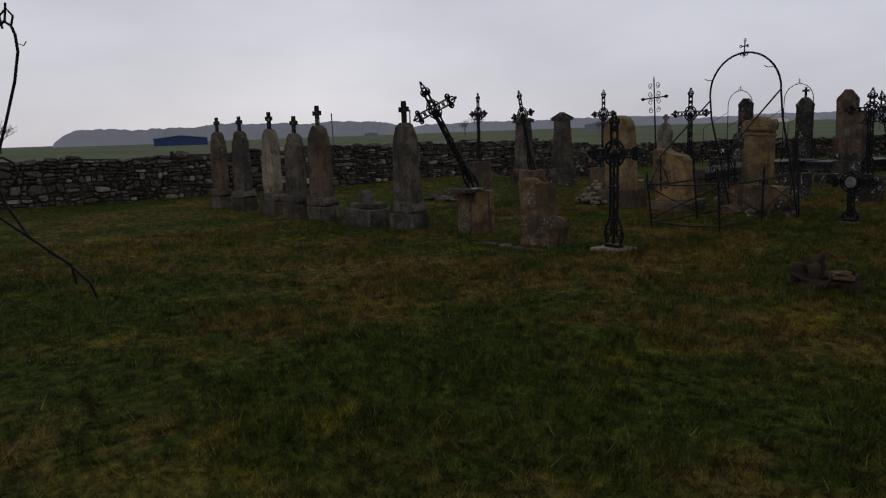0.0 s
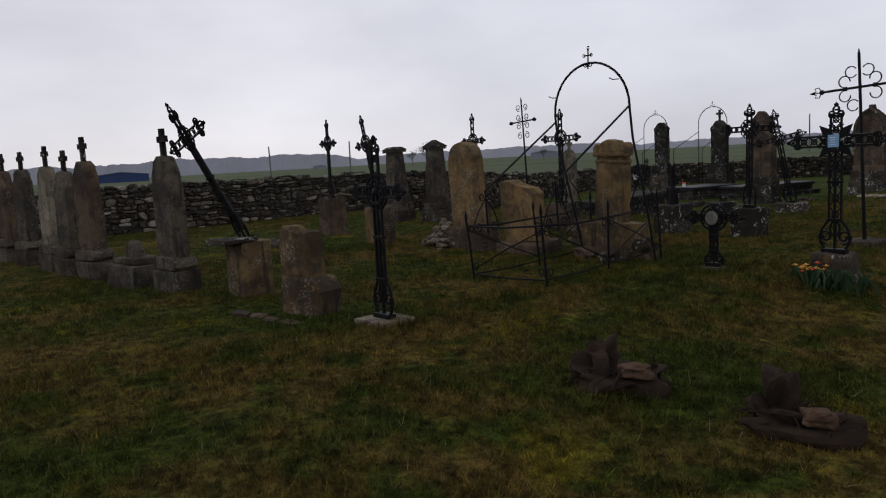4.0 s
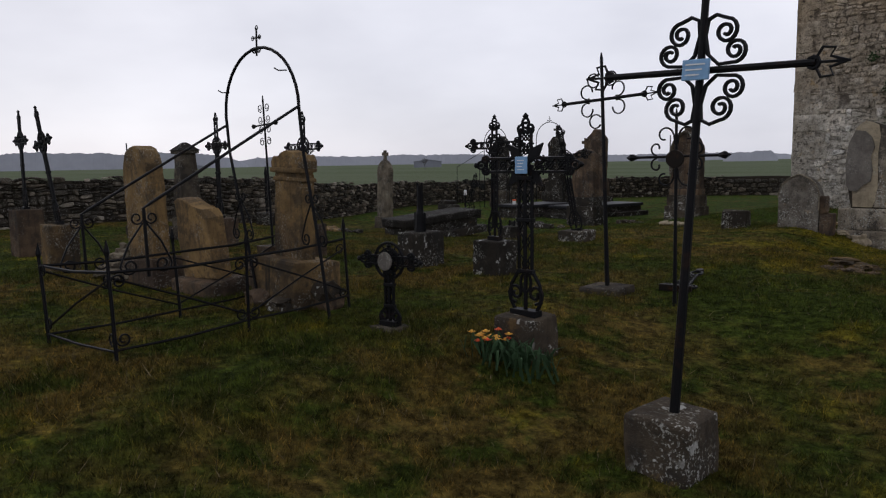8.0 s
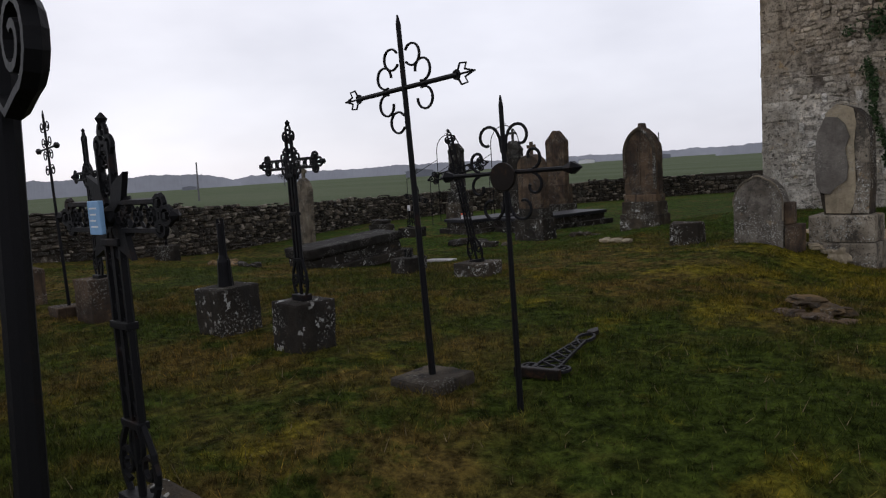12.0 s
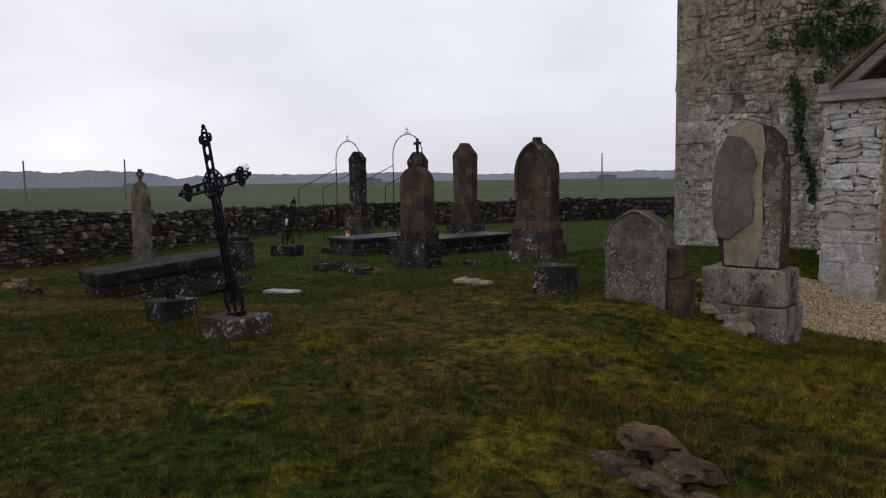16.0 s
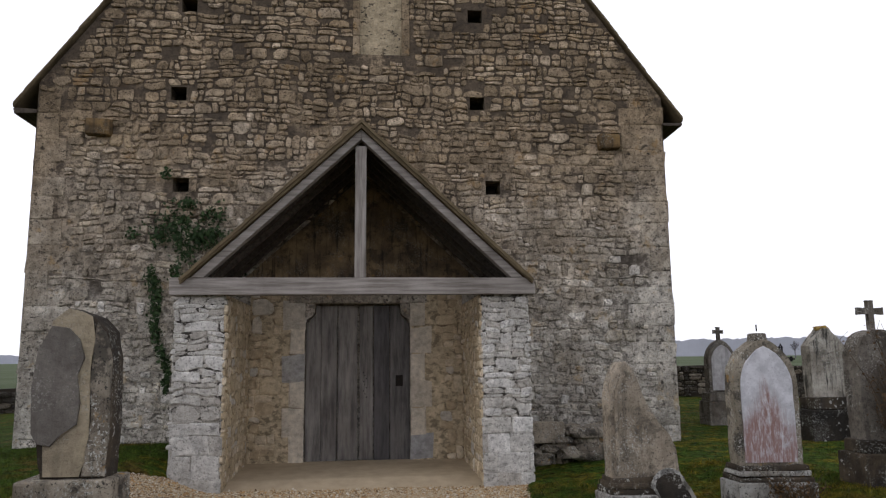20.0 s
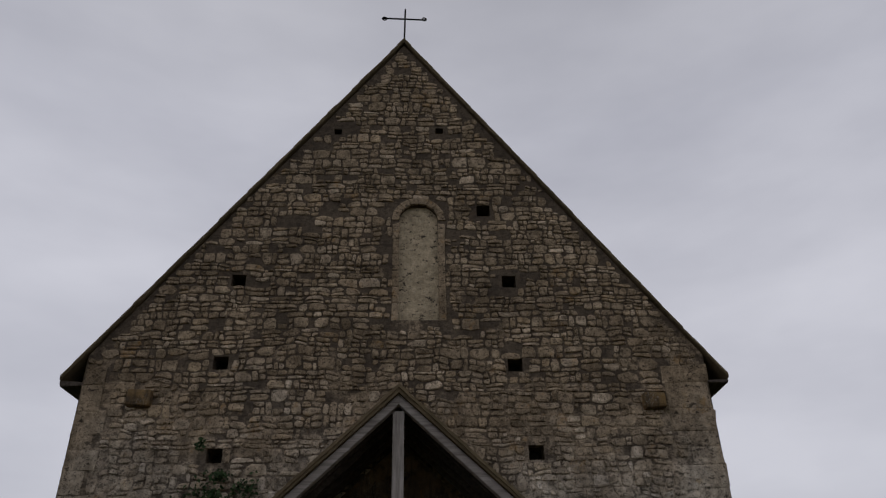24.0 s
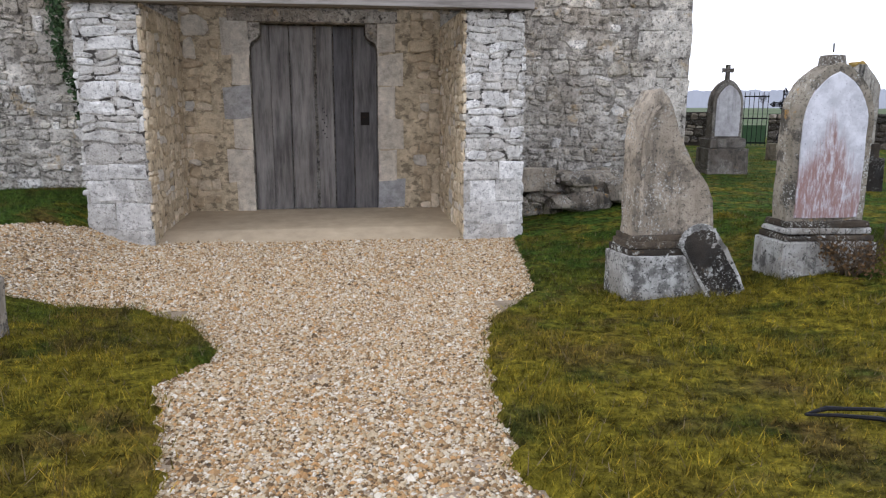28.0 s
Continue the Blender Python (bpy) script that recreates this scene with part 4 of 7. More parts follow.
for sgn in (-1, 1):
    fx = CX + sgn * 2.28
    bm = bmesh.new()
    prism(bm, [(fx, 2.83), (fx - sgn * 0.17, 2.83), (CX, 4.80), (CX, 4.95)], PF - 0.10, PF + 0.06, bevel=0.01)
    part("rafter", bm, MAT["beam"], porch, "grey oak principal rafter")
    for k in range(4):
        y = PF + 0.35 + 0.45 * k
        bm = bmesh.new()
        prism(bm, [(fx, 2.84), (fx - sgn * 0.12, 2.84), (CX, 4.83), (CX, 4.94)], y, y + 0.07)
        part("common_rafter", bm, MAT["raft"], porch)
    bm = bmesh.new()
    prism(bm, [(fx + sgn * 0.12, 2.74), (fx + sgn * 0.14, 2.81), (CX, 5.06), (CX, 4.955)], PF - 0.16, FY - 0.02)
    roof = part("roof", bm, MAT["tile"], porch, "mossy tiled porch roof slope")
    bm = bmesh.new()
    for i in range(18):
        a, b, f0 = i / 18, (i + 1.05) / 18, fx + sgn * 0.1
        pa, pb, k = (f0 + (CX - f0) * a, 2.80 + 2.24 * a), (f0 + (CX - f0) * b, 2.80 + 2.24 * b), random.uniform(-0.008, 0.008)
        prism(bm, [(pa[0], pa[1] - 0.02), (pb[0], pb[1] - 0.02 + k), (pb[0], pb[1] + 0.03 + k), (pa[0], pa[1] + 0.04 + k)], PF - 0.18 - 0.015 * random.random(), PF)
    part("verge_tiles", bm, MAT["tile"], roof, kind="stuff")
bm = bmesh.new()
prism(bm, [(-2.95, 2.83), (1.35, 2.83), (CX, 4.78)], FY - 0.06, FY - 0.03)
part("plaster_gable", bm, MAT["soot"], porch, "stained brown plaster behind the truss")
bm = bmesh.new()
vs = [bm.verts.new(p) for p in ((-2.62, 18.22, -0.035), (0.88, 18.22, -0.035), (0.88, 18.75, 0.075), (-2.62, 18.75, 0.075), (0.88, 20.34, 0.10), (-2.62, 20.34, 0.10))]
bm.faces.new(vs[:4]), bm.faces.new((vs[3], vs[2], vs[4], vs[5]))
low = [bm.verts.new((v.co.x, v.co.y, -0.3)) for v in (vs[0], vs[1], vs[4], vs[5])]
for q in ((vs[0], vs[1], low[1], low[0]), (vs[1], vs[2], vs[4], low[2], low[1]), (vs[4], vs[5], low[3], low[2]), (vs[5], vs[3], vs[0], low[0], low[3])):
    bm.faces.new(q)
part("porch_floor", bm, MAT["concrete"], porch, "worn sandy concrete porch floor")
part("lintel", boxed(-1.98, 0.28, FY - 0.035, FY + 0.1, 2.635, 2.80, bevel=0.012, jit=0.006), MAT["quoin"], porch, "pale dressed stone lintel")
door = tagged(new("door_1"), "closed old grey oak double door of wide planks", "door", kind="structure")
xs = [-1.71, -1.46, -1.19, -0.86, -0.83, -0.60, -0.33, -0.01]
for k, (a, b) in enumerate(zip(xs, xs[1:])):
    if b - a < 0.05:
        continue
    if k in (0, 6):
        # outer planks are notched round the stone brackets
        o = [(a, 0.09), (b - 0.006, 0.09), (b - 0.006, 2.61), (-1.56, 2.61), (-1.56, 2.46), (a, 2.30)] if k == 0 else [(a, 0.09), (b, 0.09), (b, 2.30), (-0.17, 2.46), (-0.17, 2.61), (a, 2.61)]
        bm = bmesh.new()
        prism(bm, o, FY + 0.13 + random.uniform(0, 0.006), FY + 0.19)
    else:
        bm = boxed(a, b - 0.014, FY + 0.13 + random.uniform(-0.004, 0.008), FY + 0.19, 0.09 + random.uniform(0, 0.015), 2.61, bevel=0.004)
    part("plank", bm, MAT["door"], door)
part("lock_plate", boxed(-0.24, -0.12, FY + 0.108, FY + 0.13, 1.27, 1.45, bevel=0.006), MAT["rusty"], door, "dark rusty iron lock plate")
bm = bmesh.new()
for k in range(9):
    x, z = -0.72 + 0.10 * math.cos(k * 2.1) * (k % 3) / 2, 1.28 + 0.05 * k - 0.18
    bmesh.ops.create_icosphere(bm, subdivisions=1, radius=0.011, matrix=Matrix.Translation((x, FY + 0.125, z)))
part("door_nails", bm, MAT["iron"], door, "row of iron nail heads", kind="stuff")
JAMBS = [(a, b, 0.09 + 0.43 * k, 0.09 + 0.43 * k + 0.42) for k in range(6) for a, b in ((-1.72 - (0.36 if k % 2 else 0.24), -1.725), (0.005, 0.005 + (0.24 if k % 2 else 0.36)))]


# ---- gravestones ----
def top_outline(w, h, kind, rise):
    """The outline (x, z) of a headstone of width w and height h; rise: height of its shaped head."""
    a = w / 2
    if kind == "round":
        head = [(a * math.cos(radians(t)), h - rise + rise * math.sin(radians(t))) for t in range(0, 181, 12)]
    elif kind == "pointed":
        right = [(a * (1 - s ** 2.1) ** 0.75 if s < 1 else 0.0, h - rise + rise * s) for s in (0, 0.15, 0.3, 0.45, 0.6, 0.72, 0.84, 0.93, 1)]
        head = right + [(-x, z) for x, z in right[-2::-1]]
    elif kind == "ogee":
        right = [(a, h - rise), (a * 0.93, h - rise * 0.72), (a * 0.80, h - rise * 0.46), (a * 0.58, h - rise * 0.24), (a * 0.32, h - rise * 0.12), (a * 0.12, h - 0.005), (0.0, h)]
        head = right + [(-x, z) for x, z in right[-2::-1]]
    elif kind == "lancet":
        right = [(a * math.cos(radians(t)) ** 0.8, h - rise + rise * math.sin(radians(t)) ** 1.12) for t in (0, 12, 24, 36, 48, 60, 70, 80)] + [(0.0, h)]
        head = right + [(-x, z) for x, z in right[-2::-1]]
    elif kind == "shoulder":
        right = [(a, h - rise), (a * 1.12, h - rise + 0.02), (a * 1.12, h - rise * 0.8), (a * 0.8, h - rise * 0.55), (a * 0.45, h - rise * 0.2), (a * 0.22, h - 0.01)]
        head = right + [(-x, z) for x, z in right[::-1]]
    elif kind == "gable":
        head = [(a, h - rise), (a * 0.45, h - rise * 0.35), (a * 0.16, h), (-a * 0.16, h), (-a * 0.45, h - rise * 0.35), (-a, h - rise)]
    elif kind == "broken":
        head = [(a, h - rise), (a * 0.7, h - rise * 0.55), (a * 0.35, h - rise * 0.7), (a * 0.1, h - rise * 0.25), (-a * 0.4, h - rise * 0.15), (-a * 0.8, h), (-a, h - rise * 0.2)]
    else:
        head = [(a, h), (-a, h)]
    foot = [(-a, 0.0), (a, 0.0)]
    side = [(a, z) for z in np.linspace(0.12, h - rise - 0.05, 4)]
    return foot + side + head + [(-x, z) for x, z in side[::-1]]


def worn_slab(w, h, t, kind, rise, z0, jit=0.006, taper=0.0, shift=0.0, edge=0.014):
    bm = bmesh.new()
    o = [((x * (1 - taper * z / h)) + shift, z + z0) for x, z in top_outline(w, h, kind, rise)]
    fine = []
    for (xa, za), (xb, zb) in zip(o, o[1:] + o[:1]):
        k = max(1, int(math.hypot(xb - xa, zb - za) / 0.07))
        fine += [(xa + (xb - xa) * i / k, za + (zb - za) * i / k) for i in range(k)]
    o = fine
    prism(bm, o, -t / 2, t / 2, bevel=edge, jit=jit)
    return bm


def stone_cross(bm, z0, hgt, arm, r, y=0.0):
    """A small stone cross with flared ends."""
    s = r * 1.5
    c = z0 + hgt * 0.66
    prism(bm, [(-s, z0), (s, z0), (r, z0 + 0.04), (r, c - r), (arm, c - s), (arm, c + s), (r, c + r), (r, z0 + hgt - 0.03), (s, z0 + hgt), (-s, z0 + hgt), (-r, z0 + hgt - 0.03), (-r, c + r), (-arm, c + s), (-arm, c - s), (-r, c - r), (-r, z0 + 0.04)], y - r, y + r, bevel=0.006)


def stele(x, y, rz, w, h, t, kind, rise, mat, label, bases=(), cross=0.0, lean=(0, 0), taper=0.0, group="", sink=0.06, arm=0.1):
    """A headstone on its plinths: bases are (width, depth, height, material) from the ground up."""
    th = thing("headstone", x, y, at_ground(x, y) - sink, rz, label, "headstone", group, *lean)
    z = 0.0
    for bw, bd, bh, bmat in bases:
        part("plinth", boxed(-bw / 2, bw / 2, -bd / 2, bd / 2, z, z + bh + (sink if z == 0 else 0), bevel=0.016, taper=0.008, jit=0.008), MAT[bmat], th)
        z += bh + (sink if z == 0 else 0)
    part("slab", worn_slab(w, h, t, kind, rise, z, taper=taper), MAT[mat], th)
    if cross:
        bm = bmesh.new()
        stone_cross(bm, z + h - 0.03, cross, arm, 0.028)
        part("stone_cross", bm, MAT[mat], th)
    th["top"] = z + h
    return th


ROW = "row of steles with stone crosses"
for x, y, w, h, mat, cr in [(-12.15, 0.48, 0.33, 1.0, "brown", 0.26), (-11.32, 0.63, 0.33, 1.0, "grey", 0.25), (-10.35, 0.80, 0.33, 1.02, "pale", 0.27), (-9.48, 0.86, 0.33, 0.92, "grey", 0.26), (-8.83, 1.0, 0.36, 1.02, "brown", 0.28), (-7.05, 1.40, 0.35, 1.0, "grey", 0.27)]:
    lab = {"grey": "tall grey limestone stele with a small stone cross on top", "pale": "tall pale limestone stele with a small cross on top", "brown": "tall brown-stained stele with a small stone cross on top"}[mat]
    th = thing("headstone", x, y, at_ground(x, y) - 0.06, 13 + random.uniform(-3, 3), lab, "headstone", ROW, random.uniform(-1, 1), random.uniform(-1.2, 1.2))
    part("plinth", boxed(-w / 2 - 0.04, w / 2 + 0.04, -0.14, 0.14, 0, 0.27, bevel=0.02, jit=0.012), MAT["grey"], th)
    bm = bmesh.new()
    prism(bm, [(-w / 2 - 0.02, 0.27), (w / 2 + 0.02, 0.27), (w / 2 + 0.05, 0.31), (w / 2 + 0.04, 0.36), (w / 2 - 0.01, 0.40), (-w / 2 + 0.01, 0.40), (-w / 2 - 0.04, 0.36), (-w / 2 - 0.05, 0.31)], -0.125, 0.125, bevel=0.02, jit=0.006)
    part("plinth_moulding", bm, MAT["grey"], th, "worn projecting moulding")
    part("slab", worn_slab(w, h, 0.16, "lancet", 0.40, 0.39, 0.005, 0.10, edge=0.032), MAT[mat], th)
    bm = bmesh.new()
    stone_cross(bm, 0.39 + h - 0.04, cr + 0.03, 0.08, 0.021)
    part("stone_cross", bm, MAT["black"], th)
th = thing("broken_pedestal", -7.85, 1.22, at_ground(-7.85, 1.22) - 0.05, 13, "low broken grey stone pedestal beside the steles", "pedestal")
part("block", boxed(-0.29, 0.29, -0.19, 0.19, 0, 0.30, bevel=0.02, jit=0.015), MAT["grey"], th)
part("upper_block", boxed(-0.22, 0.24, -0.15, 0.15, 0.29, 0.36, bevel=0.015, jit=0.015), MAT["grey"], th)
bm = bmesh.new()
prism(bm, [(-0.12, 0.35), (0.09, 0.35), (0.07, 0.42), (0.02, 0.50), (-0.03, 0.52), (-0.08, 0.44)], -0.07, 0.07, bevel=0.012, jit=0.01)
part("broken_stump", bm, MAT["grey"], th)

th = thing("headstone", -5.0, 1.85, at_ground(-5, 1.85) - 0.05, 13, "thick broken headstone, brown and lichened, on a squat base", "headstone", ry=2)
bm = bmesh.new()
prism(bm, [(-0.21, 0), (0.24, 0), (0.25, 0.26), (0.22, 0.32), (0.15, 0.35), (-0.20, 0.35)], -0.14, 0.11, bevel=0.022, jit=0.014)
part("plinth", bm, MAT["crumbling"], th)
bm = bmesh.new()
prism(bm, [(-0.205, 0.35), (0.15, 0.35), (0.135, 0.50), (0.13, 0.64), (0.10, 0.70), (0.05, 0.71), (0.01, 0.67), (-0.05, 0.69), (-0.10, 0.73), (-0.18, 0.74), (-0.215, 0.71), (-0.225, 0.54)], -0.12, 0.05, bevel=0.022, jit=0.01)
part("slab", bm, MAT["crumbling"], th)
for k in range(4):
    bm = bmesh.new()
    rock(bm, -0.42 + 0.2 * k, -0.30 + random.uniform(-0.1, 0.1), 0.05, random.uniform(0.05, 0.12), 0.06, 0.022, 0.5)
    part("fallen_chip", bm, MAT["brown"], th)

stele(-6.97, 5.12, 4, 0.50, 1.10, 0.17, "lancet", 0.22, "ochre", "large lichened ochre and grey headstone with a worn pointed head", [(0.66, 0.34, 0.26, "brown")], lean=(0, -4), taper=0.05)
th = thing("headstone", -6.1, 5.28, at_ground(-6.1, 5.28) - 0.06, 2, "broken ochre headstone leaning back inside the railings", "headstone", rx=4, ry=-3)
part("plinth", boxed(-0.36, 0.38, -0.2, 0.2, 0, 0.2, bevel=0.03, jit=0.02), MAT["brown"], th)
bm = bmesh.new()
prism(bm, [(-0.27, 0.2), (0.29, 0.2), (0.27, 0.5), (0.27, 0.76), (0.22, 0.83), (0.12, 0.84), (0.06, 0.87), (-0.1, 0.93), (-0.22, 0.95), (-0.27, 0.92), (-0.28, 0.55)], -0.085, 0.085, bevel=0.016, jit=0.008)
part("slab", bm, MAT["ochre"], th)
# the stele with its acroteria, on a crumbled base
th = thing("headstone", -4.96, 5.45, at_ground(-4.96, 5.45) - 0.06, 2, "tall ochre limestone stele with a moulded cap and scrolled corners", "headstone", ry=2)
for k in range(13):
    bm = bmesh.new()
    rock(bm, -0.38 + 0.19 * (k % 5) + random.uniform(-0.04, 0.04), random.uniform(-0.26, 0.16), 0.10 + 0.11 * (k // 5), random.uniform(0.09, 0.15), random.uniform(0.08, 0.12), random.uniform(0.06, 0.10), 0.8, 1)
    part("base_stone", bm, MAT["brown" if k % 3 else "lichened"], th)
part("plinth", boxed(-0.33, 0.33, -0.22, 0.22, 0.0, 0.44, bevel=0.03, jit=0.02), MAT["crumbling"], th)
part("slab", worn_slab(0.38, 0.72, 0.13, "flat", 0.0, 0.43, 0.005, 0.08), MAT["ochre"], th)
part("cap", boxed(-0.19, 0.19, -0.08, 0.08, 1.07, 1.10, bevel=0.012, jit=0.005), MAT["ochre"], th)
part("cap", boxed(-0.205, 0.205, -0.09, 0.09, 1.14, 1.18, bevel=0.014, jit=0.005), MAT["ochre"], th)
bm = bmesh.new()
prism(bm, [(-0.21, 1.170), (0.21, 1.170), (0.22, 1.240), (0.18, 1.280), (0.13, 1.245), (0.07, 1.300), (-0.02, 1.320), (-0.09, 1.295), (-0.13, 1.235), (-0.18, 1.270), (-0.22, 1.230)], -0.075, 0.075, bevel=0.014, jit=0.006)
part("acroteria", bm, MAT["ochre"], th, "worn scrolled head")
for x, y, h, kind in ((-11.82, 7.15, 1.06, "flat"), (-10.93, 7.46, 1.06, "pyramid")):
    th = thing("obelisk", x, y, at_ground(x, y) - 0.05, 6 if kind == "flat" else -4, "tapered grey stone obelisk with a " + ("flat moulded cap" if kind == "flat" else "pyramid cap"), "obelisk", "obelisks", ry=-2 if kind == "flat" else -1)
    part("plinth", boxed(-0.24, 0.24, -0.24, 0.24, 0, 0.26, bevel=0.02, jit=0.01), MAT["lichened"], th)
    part("plinth", boxed(-0.20, 0.20, -0.20, 0.20, 0.26, 0.40, bevel=0.02, jit=0.01), MAT["grey"], th)
    z = 0.40
    part("shaft", boxed(-0.17, 0.17, -0.17, 0.17, z, z + h - 0.06, bevel=0.015, taper=0.045), MAT["grey"], th)
    z += h - 0.06
    part("cap", boxed(-0.17, 0.17, -0.17, 0.17, z, z + 0.05, bevel=0.015), MAT["grey"], th)
    part("cap_top", boxed(-0.19, 0.19, -0.19, 0.19, z + 0.05, z + (0.18 if kind == "pyramid" else 0.11), taper=0.16 if kind == "pyramid" else 0.09, bevel=0.006), MAT["black"], th)
stele(-14.14, 14.37, 0, 0.44, 1.46, 0.16, "pointed", 0.28, "pale", "narrow pale stele with a stone cross by the wall", [(0.55, 0.28, 0.3, "grey")], 0.28, lean=(0, 2))

# the tombs before the back wall
SLABS = "dark slab tombs"
for x0, x1, y0, y1, h, mat, lab in ((-11.60, -10.75, 12.12, 14.25, 0.34, "black", "long black weathered slab tomb, its lid wet"), (-14.3, -13.1, 19.1, 21.1, 0.34, "granite", "wet dark granite slab tomb"), (-12.6, -11.5, 19.6, 22.6, 0.34, "granite", "wet dark granite slab tomb with a stele at its head")):
    th = thing("slab_tomb", (x0 + x1) / 2, (y0 + y1) / 2, at_ground((x0 + x1) / 2, (y0 + y1) / 2) - 0.05, -4 if mat == "black" else -10, lab, "tomb", SLABS, 4 if mat == "black" else 0)
    a, b = (x1 - x0) / 2, (y1 - y0) / 2
    part("kerb", boxed(-a - 0.10, a + 0.10, -b - 0.12, b + 0.12, 0, 0.17, bevel=0.02, jit=0.012), MAT["black"], th)
    part("body", boxed(-a + 0.05, a - 0.05, -b + 0.05, b - 0.05, 0.17, h, bevel=0.01), MAT["black"], th)
    if mat == "black":
        part("lid", boxed(-a, a, -b, b, h + 0.02, h + 0.20, bevel=0.045, jit=0.012), MAT["wet_black"], th, "thick black lid, wet on top")
        part("lid_fillet", boxed(-a + 0.06, a - 0.06, -b + 0.06, b - 0.06, h - 0.01, h + 0.03), MAT["black"], th)
    else:
        part("lid", boxed(-a, a, -b, b, h, h + 0.09, bevel=0.02), MAT["granite"], th, "polished wet lid")
stele(-13.88, 23.95, 0, 0.66, 1.70, 0.24, "gable", 0.34, "brown", "slim brown stele with a gabled head on a tall base", taper=-0.12, bases=[(0.95, 0.6, 0.46, "black"), (0.76, 0.46, 0.62, "brown")], sink=0.02)
stele(-10.6, 18.28, 0, 0.64, 1.24, 0.32, "round", 0.32, "brown", "round-headed stained brown stele with a small stone cross", [(0.84, 0.52, 0.50, "black"), (0.76, 0.44, 0.24, "black")], 0.32, arm=0.11)
stele(-17.56, 23.2, 0, 0.52, 1.68, 0.24, "shoulder", 0.3, "black", "dark shouldered stele framed by an iron arch", [(0.85, 0.5, 0.62, "lichened"), (0.7, 0.4, 0.36, "black")])
stele(-15.12, 23.3, 0, 0.56, 1.6, 0.26, "shoulder", 0.34, "black", "dark stele with a finial cross under an iron arch", [(0.9, 0.55, 0.6, "black"), (0.76, 0.44, 0.36, "black")], 0.4, arm=0.13)
th = stele(-7.82, 18.35, 0, 0.70, 1.36, 0.30, "pointed", 0.50, "brown", "gothic-arched brown stele with a moulded rim and lichened base", [(0.90, 0.50, 0.30, "lichened"), (0.82, 0.44, 0.26, "lichened"), (0.74, 0.38, 0.14, "brown")])
z = th["top"] - 1.36
bm = bmesh.new()
rim = [(x * 0.95, -0.165, zz + z) for x, zz in top_outline(0.70, 1.34, "pointed", 0.50)[1:-1] if zz > 0.1]
tube(bm, rim, 0.036, 6)
part("rim_moulding", bm, MAT["lichened"], th, "raised lichened rim")
bm = bmesh.new()
for s in (-1, 1):
    tube(bm, ring_pts(s * 0.10, z + 0.86, 0.15, 0.24, 0 if s < 0 else 180, 90 if s < 0 else 90, 6, -0.155), 0.016, 5)
tube(bm, [(0, -0.155, z + 0.2), (0, -0.155, z + 1.1)], 0.018, 5)
part("carved_tracery", bm, MAT["brown"], th)
part("finial", boxed(-0.07, 0.07, -0.09, 0.09, th["top"] - 0.05, th["top"] + 0.09, bevel=0.014, taper=0.02), MAT["brown"], th)
th = thing("lichened_block", -4.9, 14.15, at_ground(-4.9, 14.15) - 0.04, 14, "small square lichened stone block with a broken top", "stone block")
part("block", boxed(-0.20, 0.20, -0.17, 0.17, 0, 0.34, bevel=0.02, jit=0.02), MAT["lichened"], th)

R = stele(-3.70, 13.62, -2, 0.58, 1.0, 0.20, "ogee", 0.30, "dull", "grey gabled headstone with a pale rim, grass at its foot", [], sink=0.21)
part("side_step", boxed(0.30, 0.46, -0.10, 0.14, 0, 0.42, bevel=0.02, jit=0.01), MAT["brown"], R)
part("side_step", boxed(0.28, 0.38, -0.08, 0.12, 0.42, 0.68, bevel=0.02, jit=0.01), MAT["brown"], R)
bm = bmesh.new()
tube(bm, [(x * 0.97, -0.105, z + 0.0) for x, z in top_outline(0.60, 1.0, "ogee", 0.30)[4:-3]], 0.011, 5)
part("rim_moulding", bm, MAT["pale"], R, "pale chipped rim")

M = thing("headstone", -2.95, 14.25, at_ground(-2.95, 14.0) - 0.27, -2, "large headstone losing its slate face over pale sandy stone", "headstone")
part("plinth", boxed(-0.38, 0.38, -0.26, 0.26, 0, 0.46, bevel=0.02, jit=0.012), MAT["mottled"], M)
part("plinth", boxed(-0.345, 0.345, -0.22, 0.22, 0.46, 0.78, bevel=0.025, jit=0.012), MAT["mottled"], M)
bm = bmesh.new()
prism(bm, [(-0.198, 0.78), (0.279, 0.78), (0.297, 1.158), (0.288, 1.678), (0.243, 1.895), (0.135, 2.008), (-0.054, 2.075), (-0.18, 1.961), (-0.27, 1.763), (-0.288, 1.3), (-0.27, 1.139)], -0.14, 0.14, bevel=0.02, jit=0.008)
part("slab", bm, MAT["lichened"], M, "dark lichened body of the headstone")
bm = bmesh.new()
prism(bm, [(-0.17, 0.80), (0.09, 0.80), (0.16, 1.0), (0.15, 1.3), (0.14, 1.6), (0.16, 1.85), (0.13, 2.0), (0.05, 2.05), (-0.05, 2.07), (-0.17, 1.97), (-0.2, 1.5), (-0.19, 1.1)], -0.149, -0.1435, jit=0.006)
part("bared_core", bm, MAT["sandy"], M, "bared pale sandy stone")
bm = bmesh.new()
prism(bm, [(-0.275, 1.12), (-0.216, 1.045), (-0.126, 1.026), (-0.054, 1.12), (0.054, 1.186), (0.081, 1.347), (0.045, 1.555), (0.09, 1.687), (0.045, 1.838), (-0.045, 1.914), (-0.162, 1.933), (-0.261, 1.753), (-0.29, 1.442)], -0.172, -0.142, bevel=0.006, jit=0.006)
part("slate_face", bm, MAT["slate"], M, "remaining grey slate facing with a broken edge")
bm = bmesh.new()
